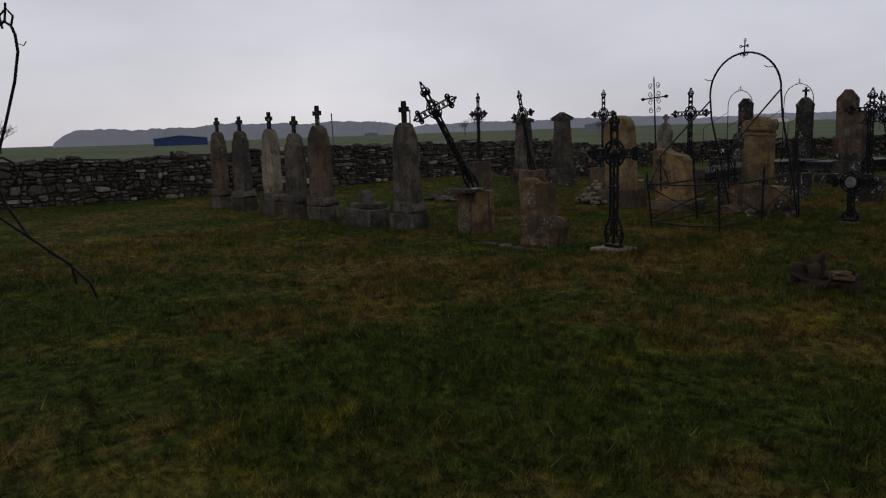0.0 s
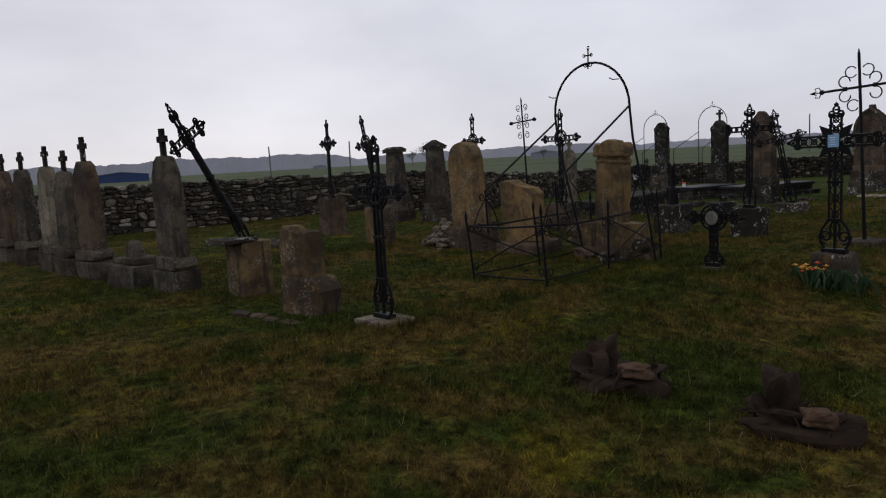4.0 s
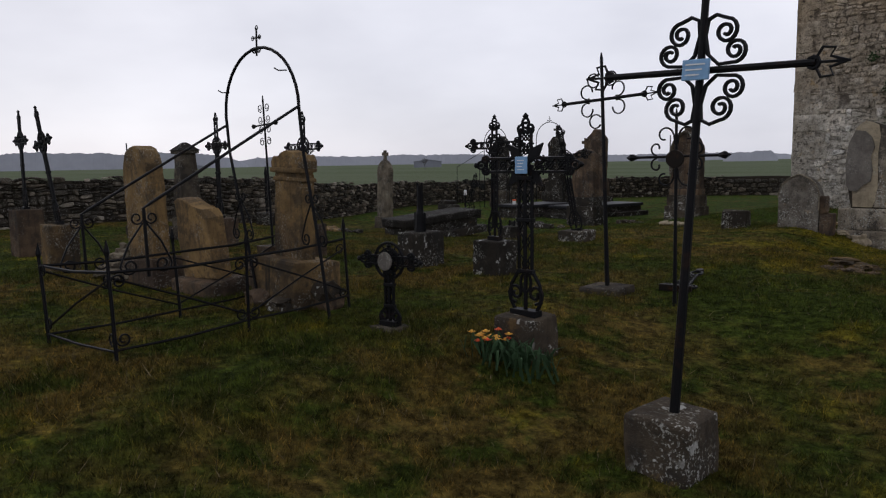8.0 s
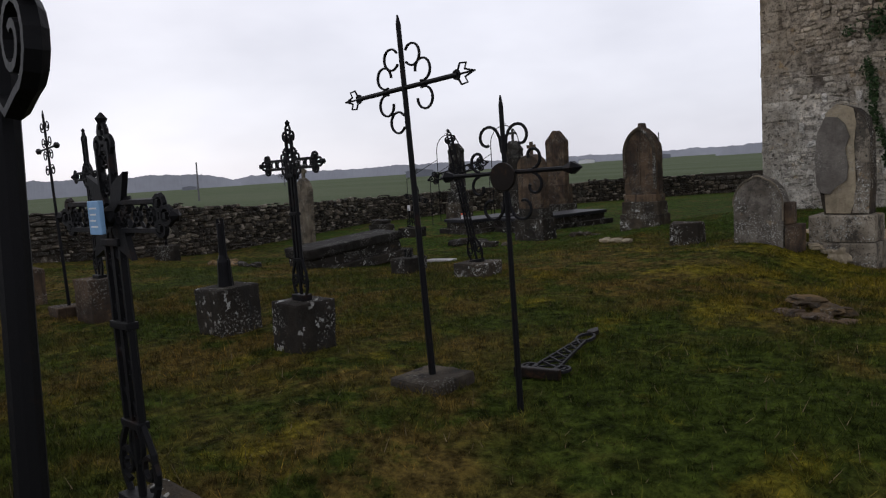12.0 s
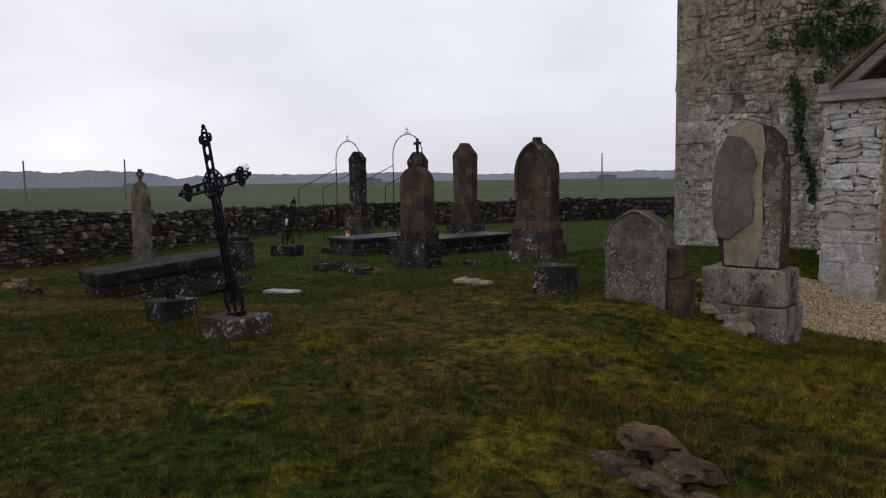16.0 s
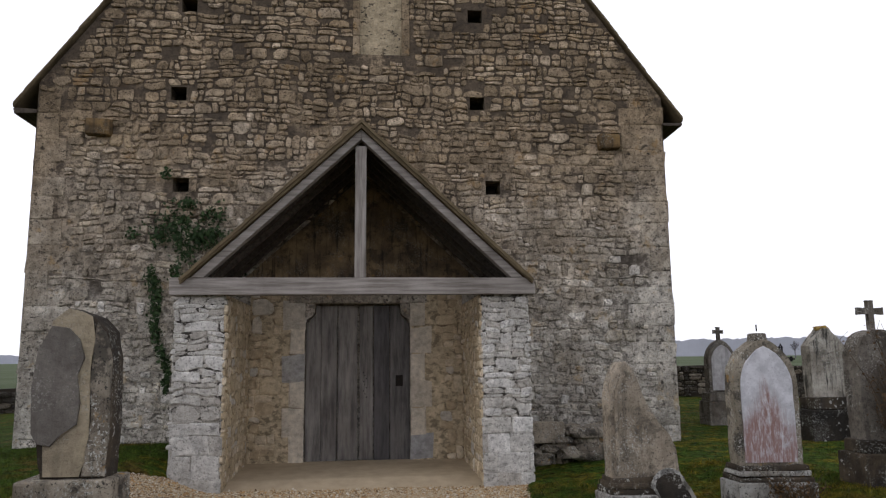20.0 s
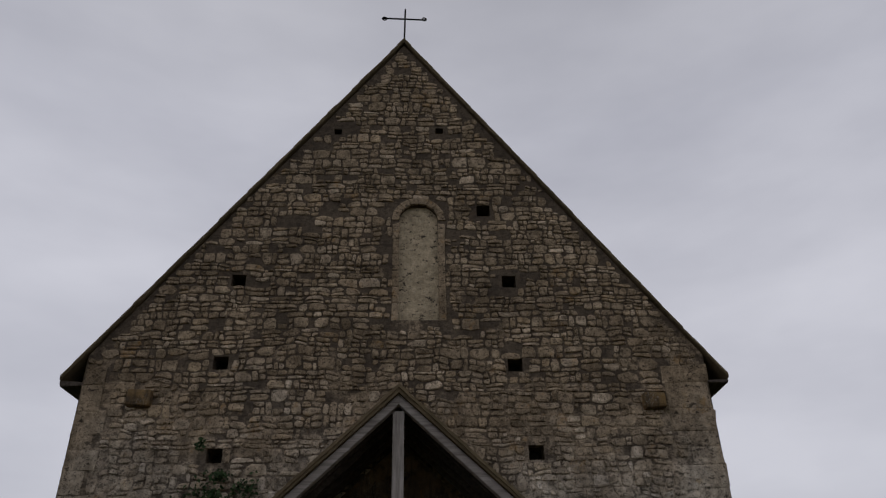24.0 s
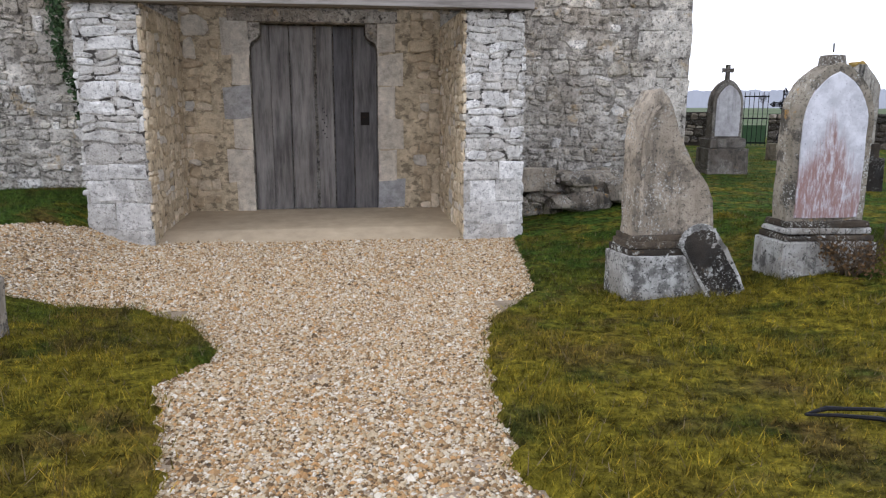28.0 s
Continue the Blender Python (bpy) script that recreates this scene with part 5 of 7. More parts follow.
prism(bm, [(0.108, 0.799), (0.284, 0.799), (0.302, 1.158), (0.293, 1.668), (0.243, 1.886), (0.162, 1.961), (0.153, 1.536), (0.171, 1.252)], -0.165, -0.143, bevel=0.006, jit=0.008)
part("crusted_edge", bm, MAT["mottled"], M, "grey crusted edge of the old face")
for k, (x, s) in enumerate(((-0.42, 0.09), (-0.24, 0.08), (0.02, 0.11), (-0.12, 0.05))):
    th = thing("fallen_stone", -2.95 + x, 13.86 + 0.06 * (k % 2), at_ground(-2.95 + x, 13.86) + 0.02, 20 * k, "pale broken piece of stone in the grass", "stone", "broken stones below the headstone")
    bm = bmesh.new()
    rock(bm, 0, 0, s * 0.25, s, s * 0.7, s * (0.9 if k == 2 else 0.42), 0.9, 2)
    part("piece", bm, MAT["sandy"], th)

Z = thing("headstone", 1.99, 15.3, at_ground(1.99, 15.3) - 0.05, 2, "broken pale headstone with one shoulder lost, on a whitened plinth", "headstone")
part("plinth", boxed(-0.42, 0.42, -0.23, 0.23, 0, 0.38, bevel=0.025, jit=0.012), MAT["whitened"], Z, "white-lichened plinth")
for z, w, d in ((0.375, 0.40, 0.20), (0.43, 0.385, 0.18), (0.475, 0.365, 0.16)):
    part("plinth_moulding", boxed(-w, w, -d, d, z, z + 0.06, bevel=0.02, jit=0.006), MAT["lichened"], Z)
bm = bmesh.new()
prism(bm, [(-0.34, 0.52), (0.34, 0.52), (0.33, 0.66), (0.32, 0.80), (0.27, 0.91), (0.22, 0.97), (0.14, 1.04), (0.10, 1.10), (0.05, 1.22), (0.0, 1.33), (-0.04, 1.44), (-0.10, 1.57), (-0.16, 1.63), (-0.22, 1.62), (-0.28, 1.53), (-0.32, 1.41), (-0.34, 1.25), (-0.34, 0.9)], -0.11, 0.11, bevel=0.016, jit=0.006)
part("slab", bm, MAT["fresh"], Z, "pale pinkish broken slab")
bm = bmesh.new()
tube(bm, [(-0.285, -0.115, 0.56), (-0.285, -0.115, 1.22), (-0.265, -0.115, 1.36), (-0.225, -0.115, 1.46), (-0.17, -0.115, 1.51)], 0.020, 6)
part("rim_moulding", bm, MAT["fresh"], Z)
th = thing("leaning_slab", 2.35, 14.96, at_ground(2.35, 14.96) - 0.03, -6, "small lichened slab leaning askew against a plinth", "stone slab", rx=-14, ry=-26)
part("slab", worn_slab(0.30, 0.60, 0.06, "round", 0.10, 0, 0.008), MAT["whitened"], th)
part("face", worn_slab(0.25, 0.54, 0.07, "round", 0.09, 0.02, 0.006), MAT["black"], th, "black face crusted with white lichen")

Y = stele(3.29, 15.32, -3, 0.65, 1.25, 0.22, "pointed", 0.44, "rim", "headstone with a white marble panel stained rusty red", [(0.80, 0.46, 0.26, "whitened"), (0.76, 0.41, 0.05, "lichened"), (0.73, 0.38, 0.05, "whitened"), (0.70, 0.35, 0.05, "lichened")])
z = Y["top"] - 1.25
part("panel", worn_slab(0.53, 1.14, 0.25, "pointed", 0.40, z + 0.03, 0.003), MAT["rusted"], Y, "white marble panel")
part("finial", boxed(-0.075, 0.075, -0.09, 0.09, Y["top"] - 0.05, Y["top"] + 0.05, bevel=0.02, taper=0.012), MAT["dull"], Y)
bm = bmesh.new()
tube(bm, [(0, 0, Y["top"] + 0.07), (0, 0, Y["top"] + 0.14)], 0.007, 5)
part("finial_pin", bm, MAT["rusty"], Y)
XX = stele(6.65, 22.9, 0, 0.60, 1.08, 0.22, "pointed", 0.45, "dull", "pale-panelled pointed stele with a small stone cross", [(0.82, 0.5, 0.48, "dull"), (0.72, 0.42, 0.18, "dull")], 0.30, arm=0.11)
part("panel", worn_slab(0.48, 0.94, 0.25, "pointed", 0.36, XX["top"] - 1.04, 0.003), MAT["marble"], XX, "pale marble panel")
W = stele(7.0, 19.9, 0, 0.62, 1.15, 0.26, "gable", 0.3, "streaky", "grey streaked headstone with an ochre lichen cap", [(0.9, 0.5, 0.5, "black"), (0.76, 0.4, 0.2, "lichened")])
bm = bmesh.new()
rock(bm, 0, 0, W["top"] - 0.005, 0.12, 0.11, 0.05, 0.5, 1)
part("lichen_cap", bm, MAT["gold"], W, "golden lichen over the head")
V = stele(4.98, 15.9, 4, 0.6, 1.2, 0.24, "round", 0.3, "dull", "brown headstone half hidden by a bare bush", [(0.8, 0.46, 0.34, "lichened"), (0.7, 0.36, 0.14, "lichened")], 0.36, arm=0.16)


# ---- ironwork ----
def lattice(bm, x0, z0, x1, z1, half, steps, r=0.010, y=0.0):
    """An openwork bar between two points: two rails, crossing braces and small rings."""
    d = Vector((x1 - x0, 0, z1 - z0))
    u, v = d.normalized(), Vector((-d.normalized().z, 0, d.normalized().x))
    p = lambda s, k: Vector((x0, y, z0)) + d * s + v * half * k
    for k in (-1, 1):
        tube(bm, [p(0, k), p(1, k)], r, 5, flat=1.5)
    for i in range(steps):
        a, b = i / steps, (i + 1) / steps
        tube(bm, [p(a, -1), p(b, 1)], r * 0.6, 4)
        tube(bm, [p(a, 1), p(b, -1)], r * 0.6, 4)
        c = p((a + b) / 2, 0)
        tube(bm, [c + u * half * 0.55 * math.cos(t) + v * half * 0.55 * math.sin(t) for t in (0, 0.785, 1.571, 2.356, 3.142, 3.927, 4.712, 5.498)], r * 0.7, 4, closed=True)


def trefoil(bm, x, z, ang, s, r=0.009):
    """Three open loops and a bud at the end of an arm that points to ang."""
    c, k = math.cos(radians(ang)), math.sin(radians(ang))
    at = lambda a, b: (x + (a * c - b * k) * s, 0, z + (a * k + b * c) * s)
    for a, b, q in ((0.55, 0.0, 0.42), (0.05, 0.5, 0.36), (0.05, -0.5, 0.36)):
        tube(bm, [at(a + q * math.cos(t), b + q * math.sin(t) * 0.8) for t in np.linspace(0, 2 * math.pi, 11)[:-1]], r, 5, closed=True)
        tube(bm, [at(a - 0.1, b), at(a + 0.12, b)], r * 1.6, 5)
    tube(bm, [at(0.9, 0), at(1.15, 0), at(1.4, 0)], [r * 1.2, r * 2.2, r * 0.3], 6)
    tube(bm, [at(-0.1, -0.75), at(-0.1, 0.75)], r * 0.9, 5)


def cast_cross(x, y, rz, h, arm, label, base=None, lean=(0, 0), sw=0.045, head=0.62, heart="ring", mat="iron", plaque=None, group="", foot=0.26, ends=0.075):
    """A cast-iron openwork cross, h high above its stone; base: (width, depth, height, material)."""
    g = at_ground(x, y)
    th = thing("iron_cross", x, y, g - 0.03, rz, label, "grave cross", group)
    z0 = 0.0
    if base:
        bw, bd, bh, bmat = base
        part("base_block", boxed(-bw / 2, bw / 2, -bd / 2, bd / 2, 0, bh + 0.03, bevel=0.018, jit=0.012), MAT[bmat], th, "weathered stone block")
        z0 = bh + 0.03
    tilt_m = Matrix.Translation((0, 0, z0)) @ Euler((radians(lean[0]), radians(lean[1]), 0)).to_matrix().to_4x4()

    def add(name, bm, m=MAT[mat], label=""):
        bmesh.ops.transform(bm, matrix=tilt_m, verts=bm.verts)
        return part(name, bm, m, th, label)

    c = h * head + 0.1
    bm = bmesh.new()
    box(bm, -sw * 2, sw * 2, -0.04, 0.04, -0.01, 0.035, bevel=0.006)
    for s in (-1, 1):
        tube(bm, spiral(s * sw * 1.5, foot * 0.52, sw * 1.25, sw * 0.35, 270, s * 1.35, 16), 0.011, 5)
        tube(bm, [(s * sw * 1.6, 0, 0.02), (s * sw * 2.4, 0, foot * 0.35), (s * sw * 2.2, 0, foot * 0.75), (s * sw, 0, foot * 1.1)], 0.012, 5)
    tube(bm, ring_pts(0, foot * 0.8, sw * 0.8, foot * 0.24), 0.010, 5, closed=True)
    tube(bm, [(0, 0, 0), (0, 0, foot)], 0.014, 5)
    add("foot", bm)
    bm = bmesh.new()
    lattice(bm, 0, foot, 0, c, sw, max(4, int((c - foot) / 0.13)))
    box(bm, -0.010, 0.010, -0.012, 0.002, foot, c)
    for z in (foot + 0.02, (foot + c) * 0.5, c - 0.08):
        box(bm, -sw * 1.25, sw * 1.25, -0.02, 0.02, z - 0.012, z + 0.012, bevel=0.004)
    add("shaft", bm)
    for s in (-1, 1):
        bm = bmesh.new()
        lattice(bm, s * 0.05, c, s * (arm - 0.09), c, sw * 0.85, 3)
        add("arm", bm)
        bm = bmesh.new()
        trefoil(bm, s * (arm - 1.1 * ends), c, 0 if s > 0 else 180, ends)
        add("trefoil_end", bm)
    bm = bmesh.new()
    lattice(bm, 0, c + 0.05, 0, h - 0.10, sw * 0.85, max(2, int((h - c) / 0.14)))
    add("upper_shaft", bm)
    bm = bmesh.new()
    trefoil(bm, 0, h - 1.35 * ends, 90, ends)
    add("trefoil_end", bm)
    bm = bmesh.new()
    if heart == "ring":
        for rr in (0.085, 0.125):
            tube(bm, ring_pts(0, c, rr, n=18), 0.011, 5, closed=True)
        for a in range(0, 360, 30):
            tube(bm, [(0.03 * math.cos(radians(a)), 0, c + 0.03 * math.sin(radians(a))), (0.125 * math.cos(radians(a)), 0, c + 0.125 * math.sin(radians(a)))], 0.007, 4)
        bmesh.ops.create_icosphere(bm, subdivisions=1, radius=0.035, matrix=Matrix.Translation((0, 0, c)))
    elif heart == "curl":
        for a in (45, 135, 225, 315):
            k, q = math.cos(radians(a)), math.sin(radians(a))
            for sgn in (-1, 1):
                tube(bm, spiral(k * 0.095 - sgn * q * 0.03, c + q * 0.095 + sgn * k * 0.03, 0.032, 0.012, a + 180, sgn * 1.2, 10), 0.008, 5)
            tube(bm, [(0, 0, c), (k * 0.07, 0, c + q * 0.07), (k * 0.13, 0, c + q * 0.13)], [0.012, 0.009, 0.004], 5)
        tube(bm, ring_pts(0, c, 0.05, n=12), 0.011, 5, closed=True)
    else:
        for a in (45, 135, 225, 315):
            k, q = math.cos(radians(a)), math.sin(radians(a))
            prism(bm, [(k * 0.04 - q * 0.02, c + q * 0.04 + k * 0.02), (k * 0.04 + q * 0.02, c + q * 0.04 - k * 0.02), (k * 0.11 + q * 0.035, c + q * 0.11 - k * 0.035), (k * 0.19, c + q * 0.19), (k * 0.11 - q * 0.035, c + q * 0.11 + k * 0.035)], -0.012, 0.006)
            for sgn in (-1, 1):
                tube(bm, spiral(k * 0.10 - sgn * q * 0.05, c + q * 0.10 + sgn * k * 0.05, 0.035, 0.012, a, sgn * 1.2, 10), 0.007, 4)
        bmesh.ops.create_icosphere(bm, subdivisions=1, radius=0.04, matrix=Matrix.Translation((0, 0, c)))
    add("rosette", bm)
    if plaque:
        w, hh, pm = plaque
        if pm == "slate":
            bm = bmesh.new()
            prism(bm, [(p[0], p[2]) for p in ring_pts(0, c, w / 2, hh / 2, n=18)], -0.055, -0.040, bevel=0.004)
            add("medallion", bm, MAT[pm], "oval grey medallion")
        else:
            add("plaque", boxed(-w / 2, w / 2, -0.055, -0.040, c - hh / 2, c + hh / 2, bevel=0.004), MAT[pm], "small pale plaque with illegible lettering")
            bm = bmesh.new()
            for k in range(4):
                box(bm, -w * (0.30 - 0.05 * (k % 2)), w * (0.30 - 0.07 * (k % 3)), -0.0575, -0.0565, c + hh * (0.28 - 0.18 * k) - 0.0025, c + hh * (0.28 - 0.18 * k) + 0.0025)
            add("lettering", bm, MAT["white"])
    return th


cast_cross(-4.12, 2.0, 3, 1.30, 0.33, "black cast-iron openwork cross on a pale slab in the grass", (0.34, 0.30, 0.03, "pale"), sw=0.045)
th = cast_cross(-6.17, 1.82, 4, 1.42, 0.42, "leaning black cast-iron cross on a cracked stone block", (0.34, 0.30, 0.50, "crumbling"), lean=(21, -15), sw=0.042, head=0.68, heart="curl", ends=0.105)
part("cap_slab", boxed(-0.20, 0.19, -0.33, 0.04, 0.527, 0.556, bevel=0.012, jit=0.02), MAT["lichened"], th, "slipped flat cap stone")
cast_cross(-10.6, 5.03, 0, 1.30, 0.28, "thin black iron cross on a stone block by the wall", (0.38, 0.34, 0.62, "brown"), sw=0.032)
cast_cross(-8.83, 4.87, 0, 1.37, 0.30, "thin leaning iron cross on a stone block", (0.34, 0.32, 0.52, "crumbling"), lean=(4, -9), sw=0.032)
cast_cross(-9.52, 7.25, 0, 1.50, 0.32, "black iron cross with open trefoil ends", (0.38, 0.36, 0.42, "brown"), sw=0.04)
cast_cross(-7.57, 7.38, 0, 1.42, 0.40, "black iron cross with open trefoil ends on a block", (0.40, 0.36, 0.40, "brown"), sw=0.04)
cast_cross(-2.71, 5.68, 2, 1.27, 0.40, "black cast-iron cross with leaves and a pale blue plaque", (0.30, 0.29, 0.25, "lichened"), heart="leaf", sw=0.05, head=0.67, plaque=(0.088, 0.105, "blue"))
cast_cross(-4.69, 7.70, 0, 1.26, 0.38, "black cast-iron cross on a heavy square stone block", (0.33, 0.32, 0.36, "black"), heart="curl", ends=0.085, sw=0.035, head=0.68)
cast_cross(-5.86, 10.9, 8, 1.56, 0.42, "black openwork iron cross leaning on a lichened block", (0.42, 0.38, 0.15, "lichened"), lean=(0, -11), heart="curl", ends=0.09, sw=0.04)
cast_cross(-14.7, 18.2, 10, 1.15, 0.4, "dark ironwork cross sunk askew near the wall", (0.6, 0.5, 0.25, "black"), lean=(0, 14), sw=0.07)
cast_cross(-3.66, 5.36, 10, 0.58, 0.27, "small black iron cross with a grey medallion", (0.22, 0.2, 0.03, "grey"), sw=0.035, foot=0.12, head=0.62, plaque=(0.12, 0.13, "slate"))
cast_cross(9.8, 25.9, 0, 1.3, 0.35, "dark iron cross on a pale block beyond the church", (0.5, 0.45, 0.4, "pale"), sw=0.05)
for x, y, w, h, lab, extra in ((-5.85, 7.75, 0.38, 0.38, "dark square stone block with a lichen-whitened relief", True), (-7.23, 11.1, 0.34, 0.20, "low square stone block with an iron stub", False)):
    th = thing("stone_block", x, y, at_ground(x, y) - 0.04, 4, lab, "stone block")
    part("block", boxed(-w / 2, w / 2, -w / 2, w / 2, 0, h + 0.04, bevel=0.02, jit=0.01), MAT["black"], th)
    bm = bmesh.new()
    if extra:
        tube(bm, [(0, 0, h), (0, 0, h + 0.12), (0, 0, h + 0.24), (0, 0, h + 0.30), (0, 0, h + 0.56)], [0.075, 0.06, 0.055, 0.035, 0.028], 8)
        lattice(bm, 0, h + 0.02, 0, h + 0.26, 0.075, 2)
        lattice(bm, 0, h + 0.26, 0, h + 0.60, 0.035, 3)
        part("iron_stub", bm, MAT["iron"], th, "stump of a broken iron cross")
        bm = bmesh.new()
        for k in range(7):
            rock(bm, random.uniform(-0.09, 0.09), -w / 2 + 0.004, h * 0.5 + random.uniform(-0.12, 0.12), 0.016, 0.006, 0.024)
        part("lichen_relief", bm, MAT["whitened"], th, "white crusted relief ornament")
    else:
        lattice(bm, 0, h, 0, h + 0.14, 0.05, 1)
        part("iron_stub", bm, MAT["iron"], th)
th = thing("iron_cross_stub", -15.3, 11.6, at_ground(-15.3, 11.6), 0, "thin black iron cross shaft by the wall", "grave cross")
bm = bmesh.new()
lattice(bm, 0, 0.3, 0, 1.15, 0.035, 6)
tube(bm, [(0, 0, 1.1), (0, 0, 1.3), (0, 0, 1.45)], [0.03, 0.045, 0.006], 6)
part("shaft", bm, MAT["iron"], th)
part("base_block", boxed(-0.2, 0.2, -0.2, 0.2, -0.05, 0.32, bevel=0.02), MAT["black"], th)


def wrought(x, y, rz, h, arm, cz, label, pole_r, scroll, base=None, plate=None, lean=(0, 0), tip="crown"):
    """A wrought-iron pole cross with scrolls in its four corners."""
    th = thing("wrought_cross", x, y, at_ground(x, y) - 0.03, rz, label, "grave cross")
    z0 = 0.0
    if base:
        bw, bd, bh, bmat = base
        part("base_block", boxed(-bw / 2, bw / 2, -bd / 2, bd / 2, 0, bh + 0.03, bevel=0.02, jit=0.014), MAT[bmat], th, "stone footing block")
        z0 = bh
    tilt_m = Matrix.Translation((0, 0, z0)) @ Euler((radians(lean[0]), radians(lean[1]), 0)).to_matrix().to_4x4()

    def add(name, bm, m=MAT["iron"], label=""):
        bmesh.ops.transform(bm, matrix=tilt_m, verts=bm.verts)
        return part(name, bm, m, th, label)

    bm = bmesh.new()
    tube(bm, [(0, 0, 0), (0, 0, h * 0.5), (0, 0, h - 0.05), (0, 0, h)], [pole_r * 1.25, pole_r, pole_r * 0.85, pole_r * 0.3], 10)
    add("pole", bm)
    bm = bmesh.new()
    tube(bm, [(-arm + 0.06, 0, cz), (arm - 0.06, 0, cz)], pole_r * 0.8, 8)
    add("crossbar", bm)
    for s in (-1, 1):
        bm = bmesh.new()
        if tip == "crown":
            e = arm - 0.07
            for k in (-1, 1):
                tube(bm, [(s * e, 0, cz), (s * (e + 0.03), 0, cz + k * 0.055), (s * (e + 0.075), 0, cz + k * 0.05), (s * (e + 0.06), 0, cz + k * 0.02), (s * (e + 0.12), 0, cz)], 0.006, 5)
            tube(bm, [(s * e, 0, cz), (s * (e + 0.13), 0, cz)], 0.006, 5)
            tube(bm, ring_pts(s * e, cz, 0.022, n=8), 0.008, 5, closed=True)
        else:
            tube(bm, [(s * (arm - 0.10), 0, cz), (s * (arm - 0.05), 0, cz), (s * arm, 0, cz)], [pole_r, pole_r * 2.4, 0.002], 6)
        add("finial", bm)
        for v in (-1, 1):
            bm = bmesh.new()
            if scroll == "double":
                # a bar from the pole that swings out and ends in two coils
                a = [(0.02, 0.205), (0.055, 0.222), (0.10, 0.205)] + [(p[0], p[2]) for p in spiral(0.10, 0.153, 0.052, 0.012, 90, -1.6, 24)]
                b = [(0.02, 0.205), (0.012, 0.14), (0.03, 0.062), (0.075, 0.022), (0.135, 0.026)] + [(p[0], p[2]) for p in spiral(0.145, 0.074, 0.048, 0.012, -80, 1.6, 24)]
                for o in (a, b):
                    tube(bm, [(s * x, 0, cz + v * z) for x, z in o], 0.008, 5, flat=1.7)
            elif scroll == "rings":
                c_bar = lambda cx, cq, r, a0: tube(bm, [(s * p[0], 0, cz + v * p[2]) for p in spiral(cx, cq, r, r * 0.9, a0, 0.82, 18)], 0.0065, 5, flat=1.6)
                c_bar(0.155, 0.078, 0.062, 250)
                if v > 0:
                    c_bar(0.085, 0.172, 0.062, 215)
                elif s < 0:
                    c_bar(0.075, 0.185, 0.062, 215)
            elif scroll == "s":
                tube(bm, [(s * p[0], 0, cz + v * p[2]) for p in spiral(0.09, 0.07, 0.055, 0.02, 200, 1.3, 16)], 0.006, 5)
                tube(bm, [(s * p[0], 0, cz + v * p[2]) for p in spiral(0.08, 0.22, 0.055, 0.02, -120, 1.3, 16)], 0.006, 5)
            elif scroll == "horns":
                tube(bm, [(s * 0.012, 0, cz + v * 0.10), (s * 0.02, 0, cz + v * 0.17)] + [(s * p[0], 0, cz + v * p[2]) for p in spiral(0.10, 0.17, 0.075, 0.03, 170, -0.75, 14)], 0.008, 5)
                tube(bm, [(s * p[0], 0, cz + v * p[2]) for p in spiral(0.17, 0.07, 0.06, 0.02, -90, 0.8, 14)], 0.008, 5)
            add("scroll", bm)
    if plate:
        w, hh, pm = plate
        if pm == "disc":
            bm = bmesh.new()
            prism(bm, [(p[0], p[2]) for p in ring_pts(0, cz - 0.02, 0.078, 0.072, n=20)], -0.03, -0.012, bevel=0.005)
            add("medallion", bm, MAT["rusty"], "round rusty iron medallion")
        else:
            add("plaque", boxed(-w / 2, w / 2, -0.045, -0.032, cz - hh / 2, cz + hh / 2, bevel=0.004), MAT[pm], "pale blue enamel plaque with illegible lettering")
            bm = bmesh.new()
            for k in range(3):
                box(bm, -w * 0.36, w * (0.36 - 0.1 * k), -0.0475, -0.0465, cz + hh * (0.25 - 0.25 * k) - 0.003, cz + hh * (0.25 - 0.25 * k) + 0.003)
            add("lettering", bm, MAT["white"])
    return th


wrought(-1.335, 4.98, -3, 2.03, 0.52, 1.51, "tall black wrought-iron cross with coiled scrolls and a blue plaque", 0.018, "double", (0.29, 0.31, 0.26, "lichened"), (0.12, 0.085, "blue"), lean=(-2.2, 1.9))
wrought(-3.30, 7.60, 0, 2.06, 0.47, 1.66, "tall thin wrought-iron cross with open C-scrolls on a flat stone", 0.017, "rings", (0.36, 0.32, 0.06, "grey"), lean=(0, -2.5))
wrought(-2.65, 7.58, 0, 1.63, 0.45, 1.25, "rusty iron pole cross with arrow tips and a round medallion", 0.014, "horns", None, (0, 0, "disc"), lean=(0, -0.8), tip="arrow")
wrought(-8.2, 7.28, 0, 2.0, 0.32, 1.62, "thin leaning wrought-iron cross with curled scrolls", 0.014, "s", (0.3, 0.3, 0.1, "brown"), lean=(0, -3), tip="plain")


